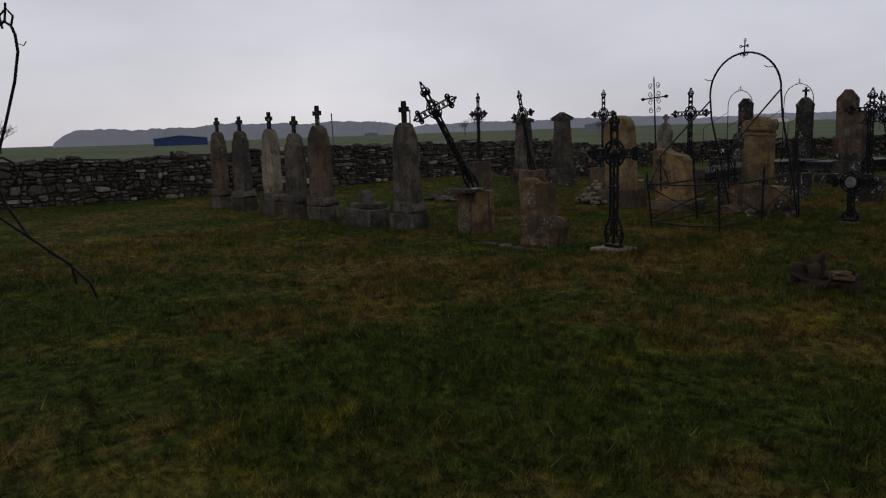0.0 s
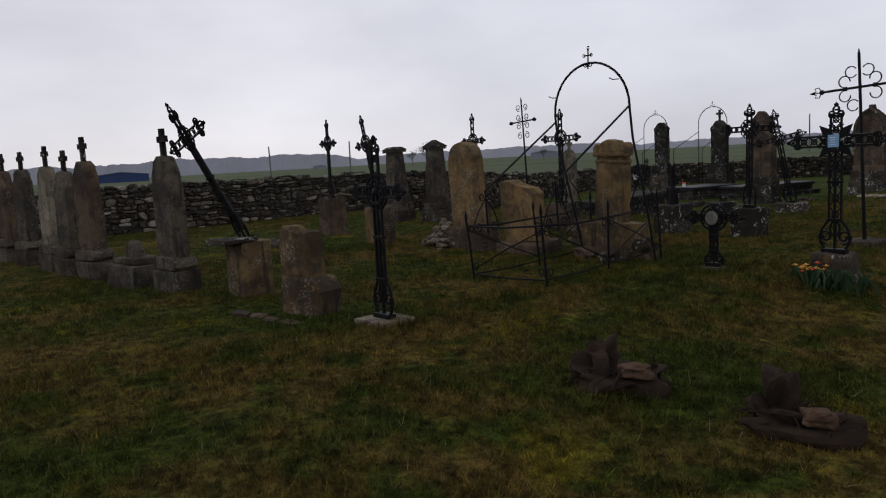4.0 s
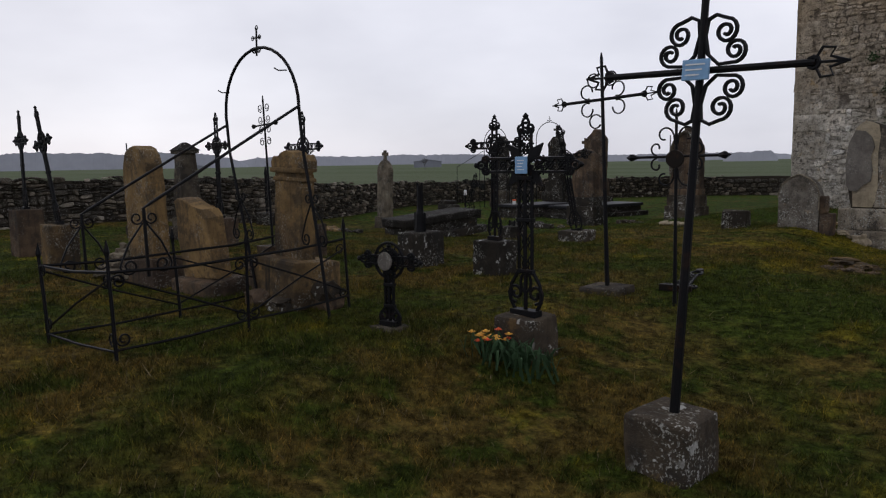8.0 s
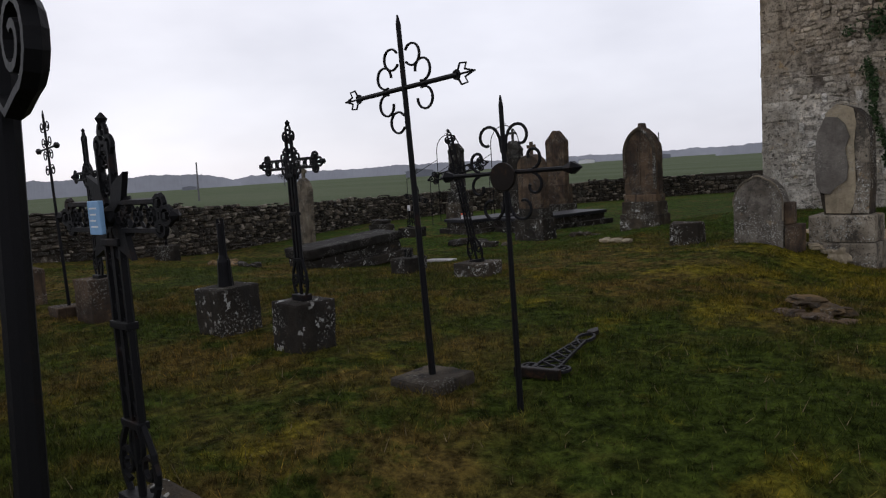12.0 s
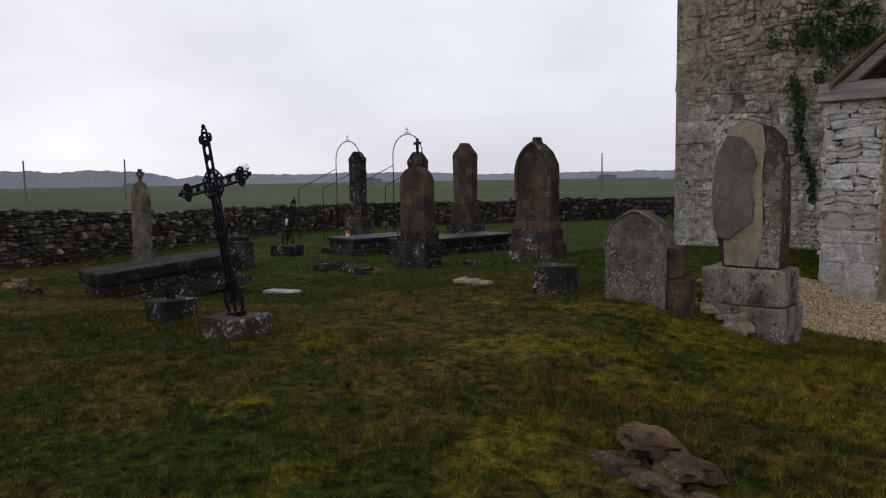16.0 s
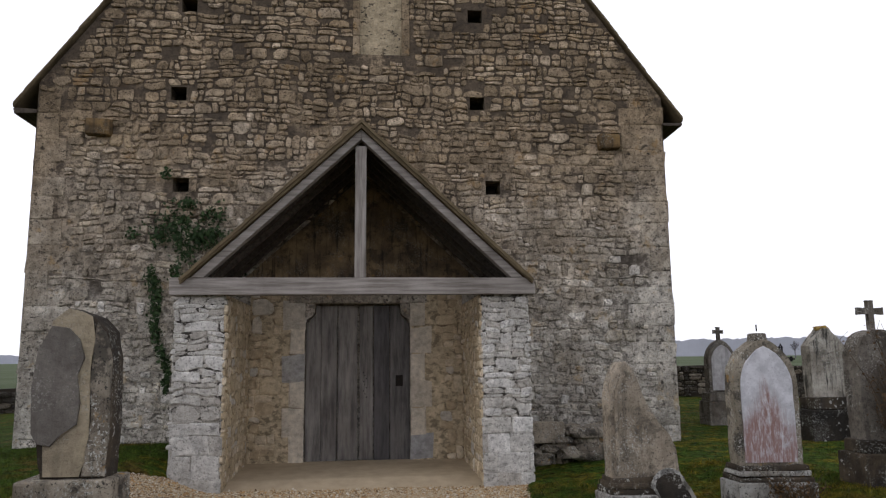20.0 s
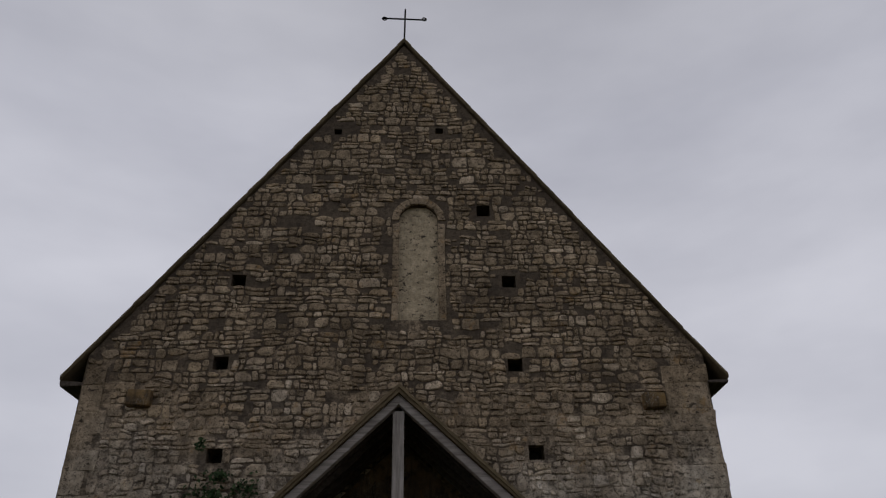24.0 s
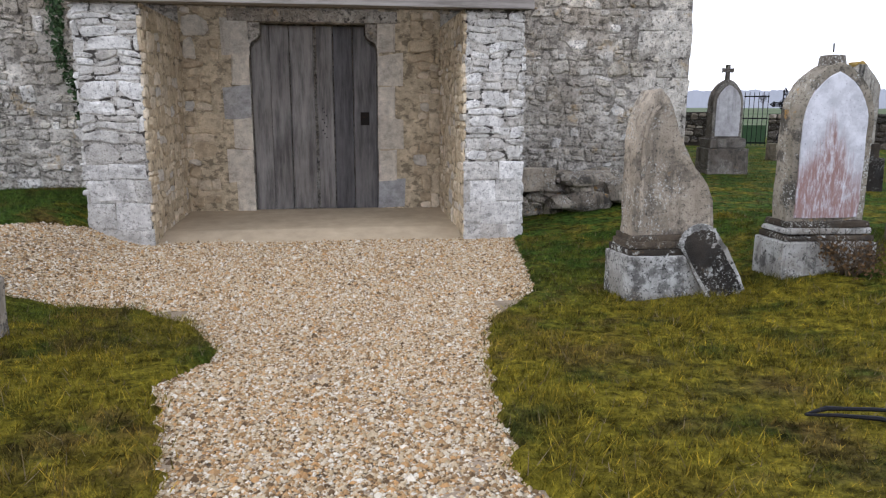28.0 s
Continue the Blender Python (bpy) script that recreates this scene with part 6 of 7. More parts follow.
# ---- grave railing with its arch ----
rail = thing("grave_railing", 0, 0, 0, 0, "bent black iron grave railing with an arch and scrolls", "grave railing")
G0 = 0.44
POSTS = {"a": (-5.03, 3.57, -0.09, 1.03), "b": (-4.16, 3.67, -0.05, 1.10), "c": (-4.30, 4.62, 0.01, 1.07), "d": (-4.43, 5.60, -0.05, 1.10), "e": (-5.14, 4.53, -0.07, 1.05), "f": (-5.35, 5.55, 0.0, 1.08)}
for x, y, lx, tall in POSTS.values():
    bm = bmesh.new()
    tube(bm, [(x, y, at_ground(x, y) - 0.06), (x + lx * 0.5, y, 0.75), (x + lx, y, tall - 0.03), (x + lx, y, tall), (x + lx, y, tall + 0.07)], [0.012, 0.012, 0.011, 0.018, 0.003], 6)
    part("post", bm, MAT["iron"], rail)
post_at = lambda k, z: (POSTS[k][0] + POSTS[k][2] * (z - 0.45) / 0.6, POSTS[k][1], z)
for a, b, za, zb in (("a", "b", 0.95, 0.98), ("b", "c", 0.98, 0.97), ("c", "d", 0.97, 1.0), ("a", "e", 0.95, 0.94), ("e", "f", 0.94, 0.98), ("a", "b", 0.50, 0.51), ("b", "c", 0.52, 0.53), ("c", "d", 0.53, 0.55), ("a", "e", 0.50, 0.50), ("e", "f", 0.50, 0.52)):
    bm = bmesh.new()
    p, q = Vector(post_at(a, za)), Vector(post_at(b, zb))
    m = (p + q) / 2 + Vector((random.uniform(-0.03, 0.03), 0, -0.015))
    tube(bm, [p, p.lerp(m, 0.5), m, q], 0.0085 if za < 0.8 else 0.010, 5)
    part("rail", bm, MAT["iron"], rail)
for a, b, za, zb in (("a", "b", 0.54, 0.94), ("b", "c", 0.95, 0.57), ("c", "d", 0.95, 0.58), ("a", "e", 0.92, 0.54), ("e", "f", 0.55, 0.92), ("e", "f", 0.90, 0.55), ("c", "d", 0.57, 0.93)):
    bm = bmesh.new()
    p, q = Vector(post_at(a, za)), Vector(post_at(b, zb))
    tube(bm, [p, (p + q) / 2 + Vector((0, 0, random.uniform(-0.015, 0.015))), q], 0.007, 5)
    part("brace", bm, MAT["iron"], rail)
for k, ang in (("b", 90), ("b", 180), ("a", 0), ("c", 90), ("d", -90), ("c", -90)):
    x, y = POSTS[k][:2]
    for z, s in ((0.92, -1), (0.58, 1)):
        bm = bmesh.new()
        c, q = math.cos(radians(ang)), math.sin(radians(ang))
        x0 = post_at(k, z)[0]
        tube(bm, [(x0 + p[0] * c, y + p[0] * q, p[2]) for p in spiral(0.05, z, 0.045, 0.016, 180, s * 1.3, 16)], 0.006, 5)
        part("scroll", bm, MAT["iron"], rail)
AL, AR, AY = -5.50, -4.52, 5.22
ARY = lambda x: AY + 0.06 * (x - (AL + AR) / 2)
bm = bmesh.new()
pts = [(x, ARY(x), z) for x, z in [(AL + 0.36, 0.42), (AL + 0.22, 1.0), (AL + 0.03, 1.70), (AL, 2.0)] + [((AL + AR) / 2 - 0.49 * math.cos(radians(t)), 2.02 + 0.49 * math.sin(radians(t))) for t in range(10, 180, 10)] + [(AR, 2.0), (AR + 0.03, 1.70), (AR + 0.17, 1.05), (AR + 0.28, 0.42)]]
tube(bm, pts, 0.0125, 7)
part("arch", bm, MAT["iron"], rail, "tall rounded iron hoop")
bm = bmesh.new()
c = (AL + AR) / 2 - 0.02
tube(bm, [(c, AY, 2.45), (c + 0.01, AY, 2.66)], 0.008, 5)
tube(bm, [(c - 0.045, AY, 2.59), (c + 0.05, AY, 2.59)], 0.008, 5)
for s in (-1, 1):
    tube(bm, [(c + s * p[0], AY, p[2]) for p in spiral(0.035, 2.50, 0.03, 0.01, 180, 1.2, 12)], 0.006, 5)
    tube(bm, ring_pts(c + s * 0.05, 2.59, 0.016, n=8, y=AY), 0.005, 4, closed=True)
tube(bm, ring_pts(c + 0.01, 2.665, 0.016, n=8, y=AY), 0.005, 4, closed=True)
part("arch_cross", bm, MAT["iron"], rail, "tiny cross on the hoop")
for x, z, s in ((AL + 0.02, 2.2, -1), (AR - 0.10, 2.3, 1)):
    bm = bmesh.new()
    tube(bm, [(x, AY, z), (x - 0.05, AY - 0.04, z + 0.0), (x - 0.08, AY - 0.06, z + 0.02)], 0.005, 4)
    part("hook", bm, MAT["iron"], rail)
for leg, zt, (x, y0, z1) in ((AL, 1.93, (-5.19, 3.88, 1.30)), (AR, 2.03, (-4.28, 3.93, 1.37))):
    bm = bmesh.new()
    tube(bm, [(leg, ARY(leg), zt), (x, y0 + 0.05, z1), (x, y0, z1 - 0.03), (x + 0.02, y0, z1 - 0.45)], 0.0105, 6)
    part("sloping_bar", bm, MAT["iron"], rail)
    for s in (-1, 1):
        bm = bmesh.new()
        tube(bm, [(x, y0 + s * 0.01, z1 - 0.12), (x, y0 + s * 0.10, z1 - 0.24), (x, y0 + s * 0.155, z1 - 0.36)] + [(x, y0 + s * p[0], p[2]) for p in spiral(0.105, z1 - 0.38, 0.055, 0.016, 0, -1.25, 16)], 0.007, 5)
        tube(bm, [(x, y0 + s * p[0], p[2]) for p in spiral(0.045, z1 - 0.09, 0.04, 0.014, 200, 1.2, 14)], 0.006, 5)
        part("heart_scroll", bm, MAT["iron"], rail)
for leg, dx in ((AL, 0.19), (AR, 0.14)):
    for s in (-1, 1):
        bm = bmesh.new()
        x, y0 = leg + dx, ARY(leg)
        tube(bm, [(x + s * 0.01 - 0.02, y0, 1.30), (x + s * 0.10, y0, 1.18), (x + s * 0.155, y0, 1.05)] + [(x + s * p[0], y0, p[2]) for p in spiral(0.105, 1.03, 0.055, 0.016, 0, -1.25, 16)], 0.007, 5)
        tube(bm, [(x - 0.02 + s * p[0], y0, p[2]) for p in spiral(0.045, 1.34, 0.04, 0.014, 200, 1.2, 14)], 0.006, 5)
        part("heart_scroll", bm, MAT["iron"], rail)
part("footing", boxed(-4.39, -4.21, 4.55, 4.71, 0.34, 0.41, bevel=0.01), MAT["grey"], rail, "small stone footing")


def small_arch(x, y, w, h, depth, label):
    th = thing("grave_arch", x, y, at_ground(x, y), 0, label, "grave railing", "iron grave arches")
    bm = bmesh.new()
    r = w / 2
    tube(bm, [(-r, 0, -0.05), (-r, 0, h - r)] + [(-r * math.cos(radians(t)), 0, h - r + r * math.sin(radians(t))) for t in range(15, 180, 15)] + [(r, 0, h - r), (r, 0, -0.05)], 0.014, 6)
    part("arch", bm, MAT["iron"], th)
    bm = bmesh.new()
    tube(bm, [(0, 0, h), (0, 0, h + 0.2)], 0.008, 5)
    tube(bm, [(-0.05, 0, h + 0.13), (0.05, 0, h + 0.13)], 0.008, 5)
    for s in (-1, 1):
        tube(bm, [(s * p[0], 0, p[2]) for p in spiral(0.07, h + 0.02, 0.05, 0.02, 180, -0.9, 12)], 0.006, 5)
    part("arch_cross", bm, MAT["iron"], th)
    for s in (-1, 1):
        bm = bmesh.new()
        tube(bm, [(s * r, 0, h - r * 1.5), (s * r, -depth, h - r * 1.5 - 0.6), (s * r, -depth, -0.05)], 0.012, 5)
        part("sloping_bar", bm, MAT["iron"], th)


small_arch(-17.55, 22.8, 1.1, 2.95, 1.5, "thin black iron hoop over a dark stele")
small_arch(-15.15, 22.9, 1.15, 3.05, 1.5, "thin black iron hoop and sloping bars over a stele")

# the toppled hoop by the first headstones
th = thing("fallen_grave_arch", 0, 0, 0, 0, "narrow bent iron hoop standing askew in the grass", "grave railing")
P = lambda u, z: (-5.40 + 0.385 * u, -2.83 + 0.923 * u, z)
bm = bmesh.new()
tube(bm, [P(*q) for q in ((-0.80, 0.40), (-0.68, 0.82), (-0.61, 1.0), (-0.51, 1.34), (-0.41, 1.68), (-0.32, 1.96), (-0.22, 2.25), (-0.11, 2.44), (-0.05, 2.50), (0, 2.53), (0.04, 2.50), (0.06, 2.44), (0.065, 2.32), (0.02, 2.11), (-0.07, 1.83), (-0.17, 1.54), (-0.29, 1.2), (-0.42, 0.86), (-0.55, 0.55), (-0.61, 0.38))], 0.011, 7)
part("hoop", bm, MAT["iron"], th)
for pts in (((-0.17, 1.54), (-0.13, 1.56), (-0.06, 1.52), (-0.035, 1.43), (-0.08, 1.36), (-0.13, 1.38)), ((-0.43, 1.52), (-0.39, 1.54), (-0.34, 1.49), (-0.34, 1.41), (-0.38, 1.38))):
    bm = bmesh.new()
    tube(bm, [P(*q) for q in pts], 0.008, 5)
    part("curl", bm, MAT["iron"], th)
for pts in (((-0.42, 1.37), (-0.25, 1.16), (-0.02, 0.96), (0.22, 0.76), (0.38, 0.58), (0.44, 0.40)), ((-0.2, 1.41), (-0.14, 1.2), (-0.02, 0.97), (0.14, 0.82), (0.26, 0.73), (0.28, 0.58))):
    bm = bmesh.new()
    tube(bm, [P(*q) for q in pts], 0.010, 6)
    part("bent_bar", bm, MAT["iron"], th)
bm = bmesh.new()
tube(bm, [P(0, 2.52), P(0.02, 2.66)], 0.009, 5)
tube(bm, [P(-0.02, 2.48), P(-0.03, 2.57), P(0.02, 2.62), P(0.06, 2.57), P(0.04, 2.5)], 0.009, 5)
part("finial", bm, MAT["iron"], th)
for u, z, s in ((-0.13, 2.42, -1), (0.06, 2.38, 1)):
    bm = bmesh.new()
    tube(bm, [P(u, z), P(u + s * 0.05, z - 0.02), P(u + s * 0.07, z + 0.01)], 0.004, 4)
    part("hook", bm, MAT["iron"], th)
stele(-5.78, -3.62, 10, 0.5, 1.28, 0.22, "broken", 0.2, "crumbling", "tall brown weathered headstone with lost facing", [(0.74, 0.46, 0.36, "brown")])
th = thing("iron_post", -13.6, -4.4, 0.4, 0, "dark wooden post near the churchyard wall", "post")
part("post", boxed(-0.12, 0.12, -0.12, 0.12, 0, 1.4, bevel=0.02), MAT["stem"], th)

# ---- loose things in the grass ----
th = thing("fallen_cross", -2.85, 8.01, at_ground(-2.85, 8.01) + 0.04, 13, "fallen cast-iron cross lying in brown grass", "grave cross")
lay_m = Matrix.Rotation(radians(-88), 4, "X") @ Matrix.Scale(0.97, 4)
bm = bmesh.new()
for k in range(7):
    za, zb, wa, wb = 0.10 * k, 0.10 * (k + 1), 0.085 - 0.008 * k, 0.085 - 0.008 * (k + 1)
    for sgn in (-1, 1):
        tube(bm, [(sgn * wa, 0, za), (sgn * wb, 0, zb)], 0.011, 5)
        tube(bm, [(-sgn * wa, 0.004 * sgn, za), (sgn * wb, 0.004 * sgn, zb)], 0.008, 5)
bmesh.ops.transform(bm, matrix=lay_m, verts=bm.verts)
part("shaft", bm, MAT["iron"], th, "openwork lattice shaft")
for sgn in (-1, 1):
    bm = bmesh.new()
    tube(bm, spiral(sgn * 0.10, 0.10, 0.062, 0.018, 270, sgn * 1.4, 18), 0.012, 5)
    bmesh.ops.transform(bm, matrix=lay_m, verts=bm.verts)
    part("foot_scroll", bm, MAT["iron"], th)
bm = bmesh.new()
tube(bm, ring_pts(0, 0.79, 0.055, 0.10, n=14), 0.012, 5, closed=True)
bmesh.ops.transform(bm, matrix=lay_m, verts=bm.verts)
part("ring", bm, MAT["iron"], th)
bm = bmesh.new()
prism(bm, [(-0.03, 0.89), (0.03, 0.89), (0.04, 0.95), (0.0, 1.04), (-0.04, 0.95)], -0.015, 0.015, bevel=0.006)
bmesh.ops.transform(bm, matrix=lay_m, verts=bm.verts)
part("tip", bm, MAT["rusty"], th, "pointed rusty tip")
part("foot_bar", boxed(-0.15, 0.13, -0.03, 0.02, -0.03, 0.03, bevel=0.01), MAT["rusty"], th, "rusty foot bar")

for x, y, s, lab, tw in ((-2.08, 2.13, 0.22, "rotten stump of wood with torn red-brown core", 16), (-1.25, 2.28, 0.19, "tangle of dead roots and twigs in the grass", 30)):
    th = thing("dead_stump", x, y, at_ground(x, y) - 0.02, 30, lab, "stump")
    bm = bmesh.new()
    rock(bm, 0, 0, 0.04, s * 0.95, s * 0.6, 0.075, 1.6, 3)
    rock(bm, -s * 0.5, s * 0.2, 0.10, s * 0.4, s * 0.35, 0.12, 1.8, 3)
    part("stump", bm, MAT["rotten"], th)
    bm = bmesh.new()
    rock(bm, s * 0.4, -0.08, 0.12, s * 0.36, s * 0.26, 0.035, 0.7, 2)
    part("torn_wood", bm, MAT["torn"], th, "torn reddish wood")
    for k in range(int(tw * 1.6)):
        bm = bmesh.new()
        a, r = random.uniform(0, 6.28), s * random.uniform(0.2, 1.1)
        p = Vector((r * math.cos(a), r * 0.7 * math.sin(a), 0.04))
        up = random.uniform(0.12, 0.22) if k < 4 else random.uniform(-0.02, 0.09)
        q = p + Vector((random.uniform(-0.16, 0.16), random.uniform(-0.16, 0.16), up)) * (0.6 if k < 4 else 1.0)
        tube(bm, [p, (p + q) / 2 + Vector((random.uniform(-0.04, 0.04), random.uniform(-0.04, 0.04), 0.03)), q], [0.014, 0.009, 0.004] if k < 9 else [0.008, 0.005, 0.003], 4)
        part("splinter" if k < 4 else "twig", bm, MAT["rotten"], th)

th = thing("rock_outcrop", -2.12, 10.34, at_ground(-2.12, 10.34) - 0.10, -38, "flat broken rock slabs in the turf by the path", "rocks")
for x, y, z, sx, sy, sz in ((-0.20, 0.10, 0.17, 0.17, 0.12, 0.045), (0.02, 0.14, 0.14, 0.16, 0.10, 0.05), (-0.16, -0.06, 0.09, 0.13, 0.09, 0.06), (0.05, -0.03, 0.08, 0.15, 0.10, 0.06), (0.24, 0.05, 0.08, 0.12, 0.09, 0.05), (-0.05, -0.18, 0.05, 0.12, 0.08, 0.04), (0.15, -0.17, 0.05, 0.10, 0.08, 0.045), (0.30, -0.12, 0.05, 0.08, 0.06, 0.04), (0.0, 0.02, 0.03, 0.34, 0.22, 0.07)):
    bm = bmesh.new()
    rock(bm, x, y, z, sx, sy, sz * 0.8, 1.0, 2)
    part("rock_slab", bm, MAT["crumbling" if z > 0.1 else "brown"], th)
th = thing("rubble_heap", -7.45, 5.05, at_ground(-7.45, 5.05), 0, "heap of pale broken stones and tiles beside a headstone", "rubble")
for k in range(60):
    bm = bmesh.new()
    a, r = random.uniform(0, 6.28), random.random() ** 0.6
    hh = 0.42 * (1 - r)
    rock(bm, 0.36 * r * math.cos(a), 0.32 * r * math.sin(a), hh * random.uniform(0.5, 1.0), random.uniform(0.04, 0.1), random.uniform(0.03, 0.08), random.uniform(0.015, 0.04), 0.4, 0)
    part("broken_stone", bm, MAT["pale"], th)
th = thing("stone_block", -13.4, 16.0, at_ground(-13.4, 16.0) - 0.04, 8, "small dark square stone by the churchyard wall", "stone block")
part("block", boxed(-0.24, 0.24, -0.2, 0.2, 0, 0.62, bevel=0.03, jit=0.02), MAT["black"], th)
part("cap", boxed(-0.18, 0.18, -0.15, 0.15, 0.62, 0.72, bevel=0.02, jit=0.015), MAT["black"], th)
for x, y, s, n, mat, lab in ((-12.9, 11.6, 0.6, 22, "ochre", "scattered ochre rubble below the wall"), (-11.3, 17.0, 0.6, 12, "black", "heap of dark broken slabs"), (-10.6, 16.9, 0.3, 6, "lichened", "small broken stones in the grass"), (-6.0, 14.2, 0.22, 5, "sandy", "pale stone fragments in the grass"), (-10.2, 3.6, 0.6, 9, "grey", "low flat grave kerb stones"), (2.95, 19.75, 0.62, 15, "mottled", "loose grey stones piled at the foot of the church wall"), (-11.9, 11.5, 0.7, 9, "black", "broken black kerb stones beside a slab tomb"), (-9.4, 18.6, 0.4, 7, "lichened", "flat lichened slab fragments")):
    th = thing("stone_fragments", x, y, at_ground(x, y), random.uniform(-20, 20), lab, "rubble")
    for k in range(n):
        bm = bmesh.new()
        f = 2.9 if x > 2 else 1.7 if mat == "black" and y > 15 else 1.0
        rock(bm, random.uniform(-s, s), random.uniform(-s, s) * 0.45, 0.03 * f + (0.15 * (k % 3) if x > 2 else 0), random.uniform(0.05, 0.14) * f, random.uniform(0.04, 0.1) * f, random.uniform(0.02, 0.06) * f * (1.4 if x > 2 else 1), 0.4, 1)
        part("fragment", bm, MAT[mat], th)
th = thing("dressed_block", 2.14, 19.78, at_ground(2.14, 19.78) + 0.33, -8, "squared grey stone block on loose rubble by the porch", "stone block")
part("block", boxed(-0.27, 0.27, -0.18, 0.18, 0, 0.31, bevel=0.02, jit=0.02), MAT["fresh"], th)
th = thing("rubble_course", 2.14, 19.78, at_ground(2.14, 19.78) - 0.04, -4, "rough grey stones under a squared block", "rubble")
for k in range(4):
    bm = bmesh.new()
    rock(bm, (-0.24, 0.0, 0.25, 0.08)[k], (-0.05, 0.0, -0.04, 0.02)[k], (0.13, 0.11, 0.12, 0.27)[k], (0.17, 0.13, 0.16, 0.26)[k], 0.16, (0.14, 0.12, 0.13, 0.10)[k], 0.5, 2)
    part("stone", bm, MAT["mottled"], th)
th = thing("white_slab", -9.9, 14.4, at_ground(-9.9, 14.4), 12, "small flat whitish slab lying in the grass", "stone slab")
part("slab", boxed(-0.28, 0.28, -0.12, 0.12, -0.02, 0.04, bevel=0.012, jit=0.01), MAT["marble"], th)
th = thing("grave_lantern", -13.9, 19.4, at_ground(-13.9, 19.4) + 0.37, 0, "small red and white grave light on a slab", "grave light")
part("glass", boxed(-0.04, 0.04, -0.04, 0.04, 0, 0.12, bevel=0.01), MAT["plastic"], th)
part("cap", boxed(-0.045, 0.045, -0.045, 0.045, 0.12, 0.17, bevel=0.01), MAT["petal_r"], th)
th = thing("white_marker", -15.2, 18.6, at_ground(-15.2, 18.6), 0, "white tag on a thin stake near the wall", "marker")
part("stake", boxed(-0.012, 0.012, -0.012, 0.012, 0, 0.75), MAT["iron"], th)
part("tag", boxed(-0.05, 0.05, -0.01, 0.01, 0.68, 0.84, bevel=0.006), MAT["plastic"], th)

# daffodils and cut flowers before the blue-plaque cross
fl = thing("flower_clump", -2.72, 5.40, at_ground(-2.72, 5.40), 0, "yellow and orange flowers among green daffodil leaves", "flowers")
for k in range(110):
    bm = bmesh.new()
    a, r = random.uniform(0, 6.28), random.uniform(0.02, 0.24)
    p = Vector((r * math.cos(a) + (0.32 if k % 3 == 0 else 0.12 if k % 3 == 1 else -0.05), r * math.sin(a) * 0.7 - (0.08 if k % 3 == 0 else 0.0), 0))
    q = p + Vector((random.uniform(-0.12, 0.12), random.uniform(-0.1, 0.1), random.uniform(0.09, 0.19)))
    w = Vector((-math.sin(a), math.cos(a), 0)) * 0.009
    m = (p + q) / 2 + Vector((0, 0, 0.05))
    ring = [p - w, p + w, m + w, q, m - w]
    vs = [bm.verts.new(v) for v in ring]
    bm.faces.new(vs)
    bmesh.ops.solidify(bm, geom=list(bm.faces), thickness=0.002)
    part("leaf", bm, MAT["daff"], fl)
for k in range(15):
    bm = bmesh.new()
    x, y, z = random.uniform(-0.16, 0.05), random.uniform(-0.08, 0.08), random.uniform(0.12, 0.19)
    for j in range(6):
        a = j * 1.047 + k
        c = Vector((x, y, z))
        e = Vector((math.cos(a), math.sin(a), 0.25)) * 0.03
        s = Vector((-math.sin(a), math.cos(a), 0)) * 0.013
        vs = [bm.verts.new(v) for v in (c, c + e * 0.6 + s, c + e, c + e * 0.6 - s)]
        bm.faces.new(vs)
    bmesh.ops.solidify(bm, geom=list(bm.faces), thickness=0.002)
    bmesh.ops.create_icosphere(bm, subdivisions=1, radius=0.012, matrix=Matrix.Translation((x, y, z + 0.008)))
    part("flower", bm, MAT["petal_r" if k % 4 == 0 else "petal_y"], fl)
    bm = bmesh.new()
    tube(bm, [(x * 0.5, y * 0.5, 0), (x, y, z)], 0.003, 4)
    part("stalk", bm, MAT["daff"], fl)


# ---- ivy and bushes ----
def leaf_cloud(points, size, spread, seed, normal=None):
    r = np.random.default_rng(seed)
    n = len(points)
    c = np.asarray(points, float)
    d = r.normal(size=(n, 3))
    if normal is not None:
        d = d * 0.5 + np.asarray(normal)
    d /= np.linalg.norm(d, axis=1)[:, None]
    u = np.cross(d, r.normal(size=(n, 3)))
    u /= np.linalg.norm(u, axis=1)[:, None]
    v = np.cross(d, u)
    s = size * r.uniform(0.6, 1.3, n)[:, None]
    vs = np.stack([c - u * s, c + v * s * 0.6 + d * s * 0.2, c + u * s * 1.2, c - v * s * 0.6 + d * s * 0.2], 1).reshape(-1, 3)
    return vs, np.arange(4 * n).reshape(-1, 4)


r = np.random.default_rng(3)
ivy = thing("ivy", -3.4, FY, 0, 0, "dark green ivy climbing the wall beside the porch", "ivy")
IVYX = -0.60
blobs = [(-0.45, 3.95, 0.36, 0.22), (-0.05, 3.75, 0.36, 0.24), (-0.25, 3.45, 0.22, 0.22), (0.15, 4.08, 0.24, 0.2), (-0.66, 3.72, 0.16, 0.2), (-0.3, 4.28, 0.2, 0.1), (0.3, 3.72, 0.2, 0.16), (-0.40, 3.12, 0.12, 0.2)]
blobs += [(r.normal(-0.25, 0.42), r.normal(3.85, 0.28), 0.10, 0.09) for _ in range(14)]
blobs += [(IVYX - 0.18 * (z - 2.0) + 0.05 * math.sin(z * 5), z, 0.05 + 0.03 * (z - 1.2), 0.14) for z in np.arange(1.3, 3.2, 0.14)]
pts = []
for x, z, sx, sz in blobs:
    k = int(1350 * sx * sz) + 26
    pts.append(np.stack([r.normal(x, sx * 0.5, k), -0.05 - np.abs(r.normal(0, 0.07, k)), r.normal(z, sz * 0.5, k)], 1))
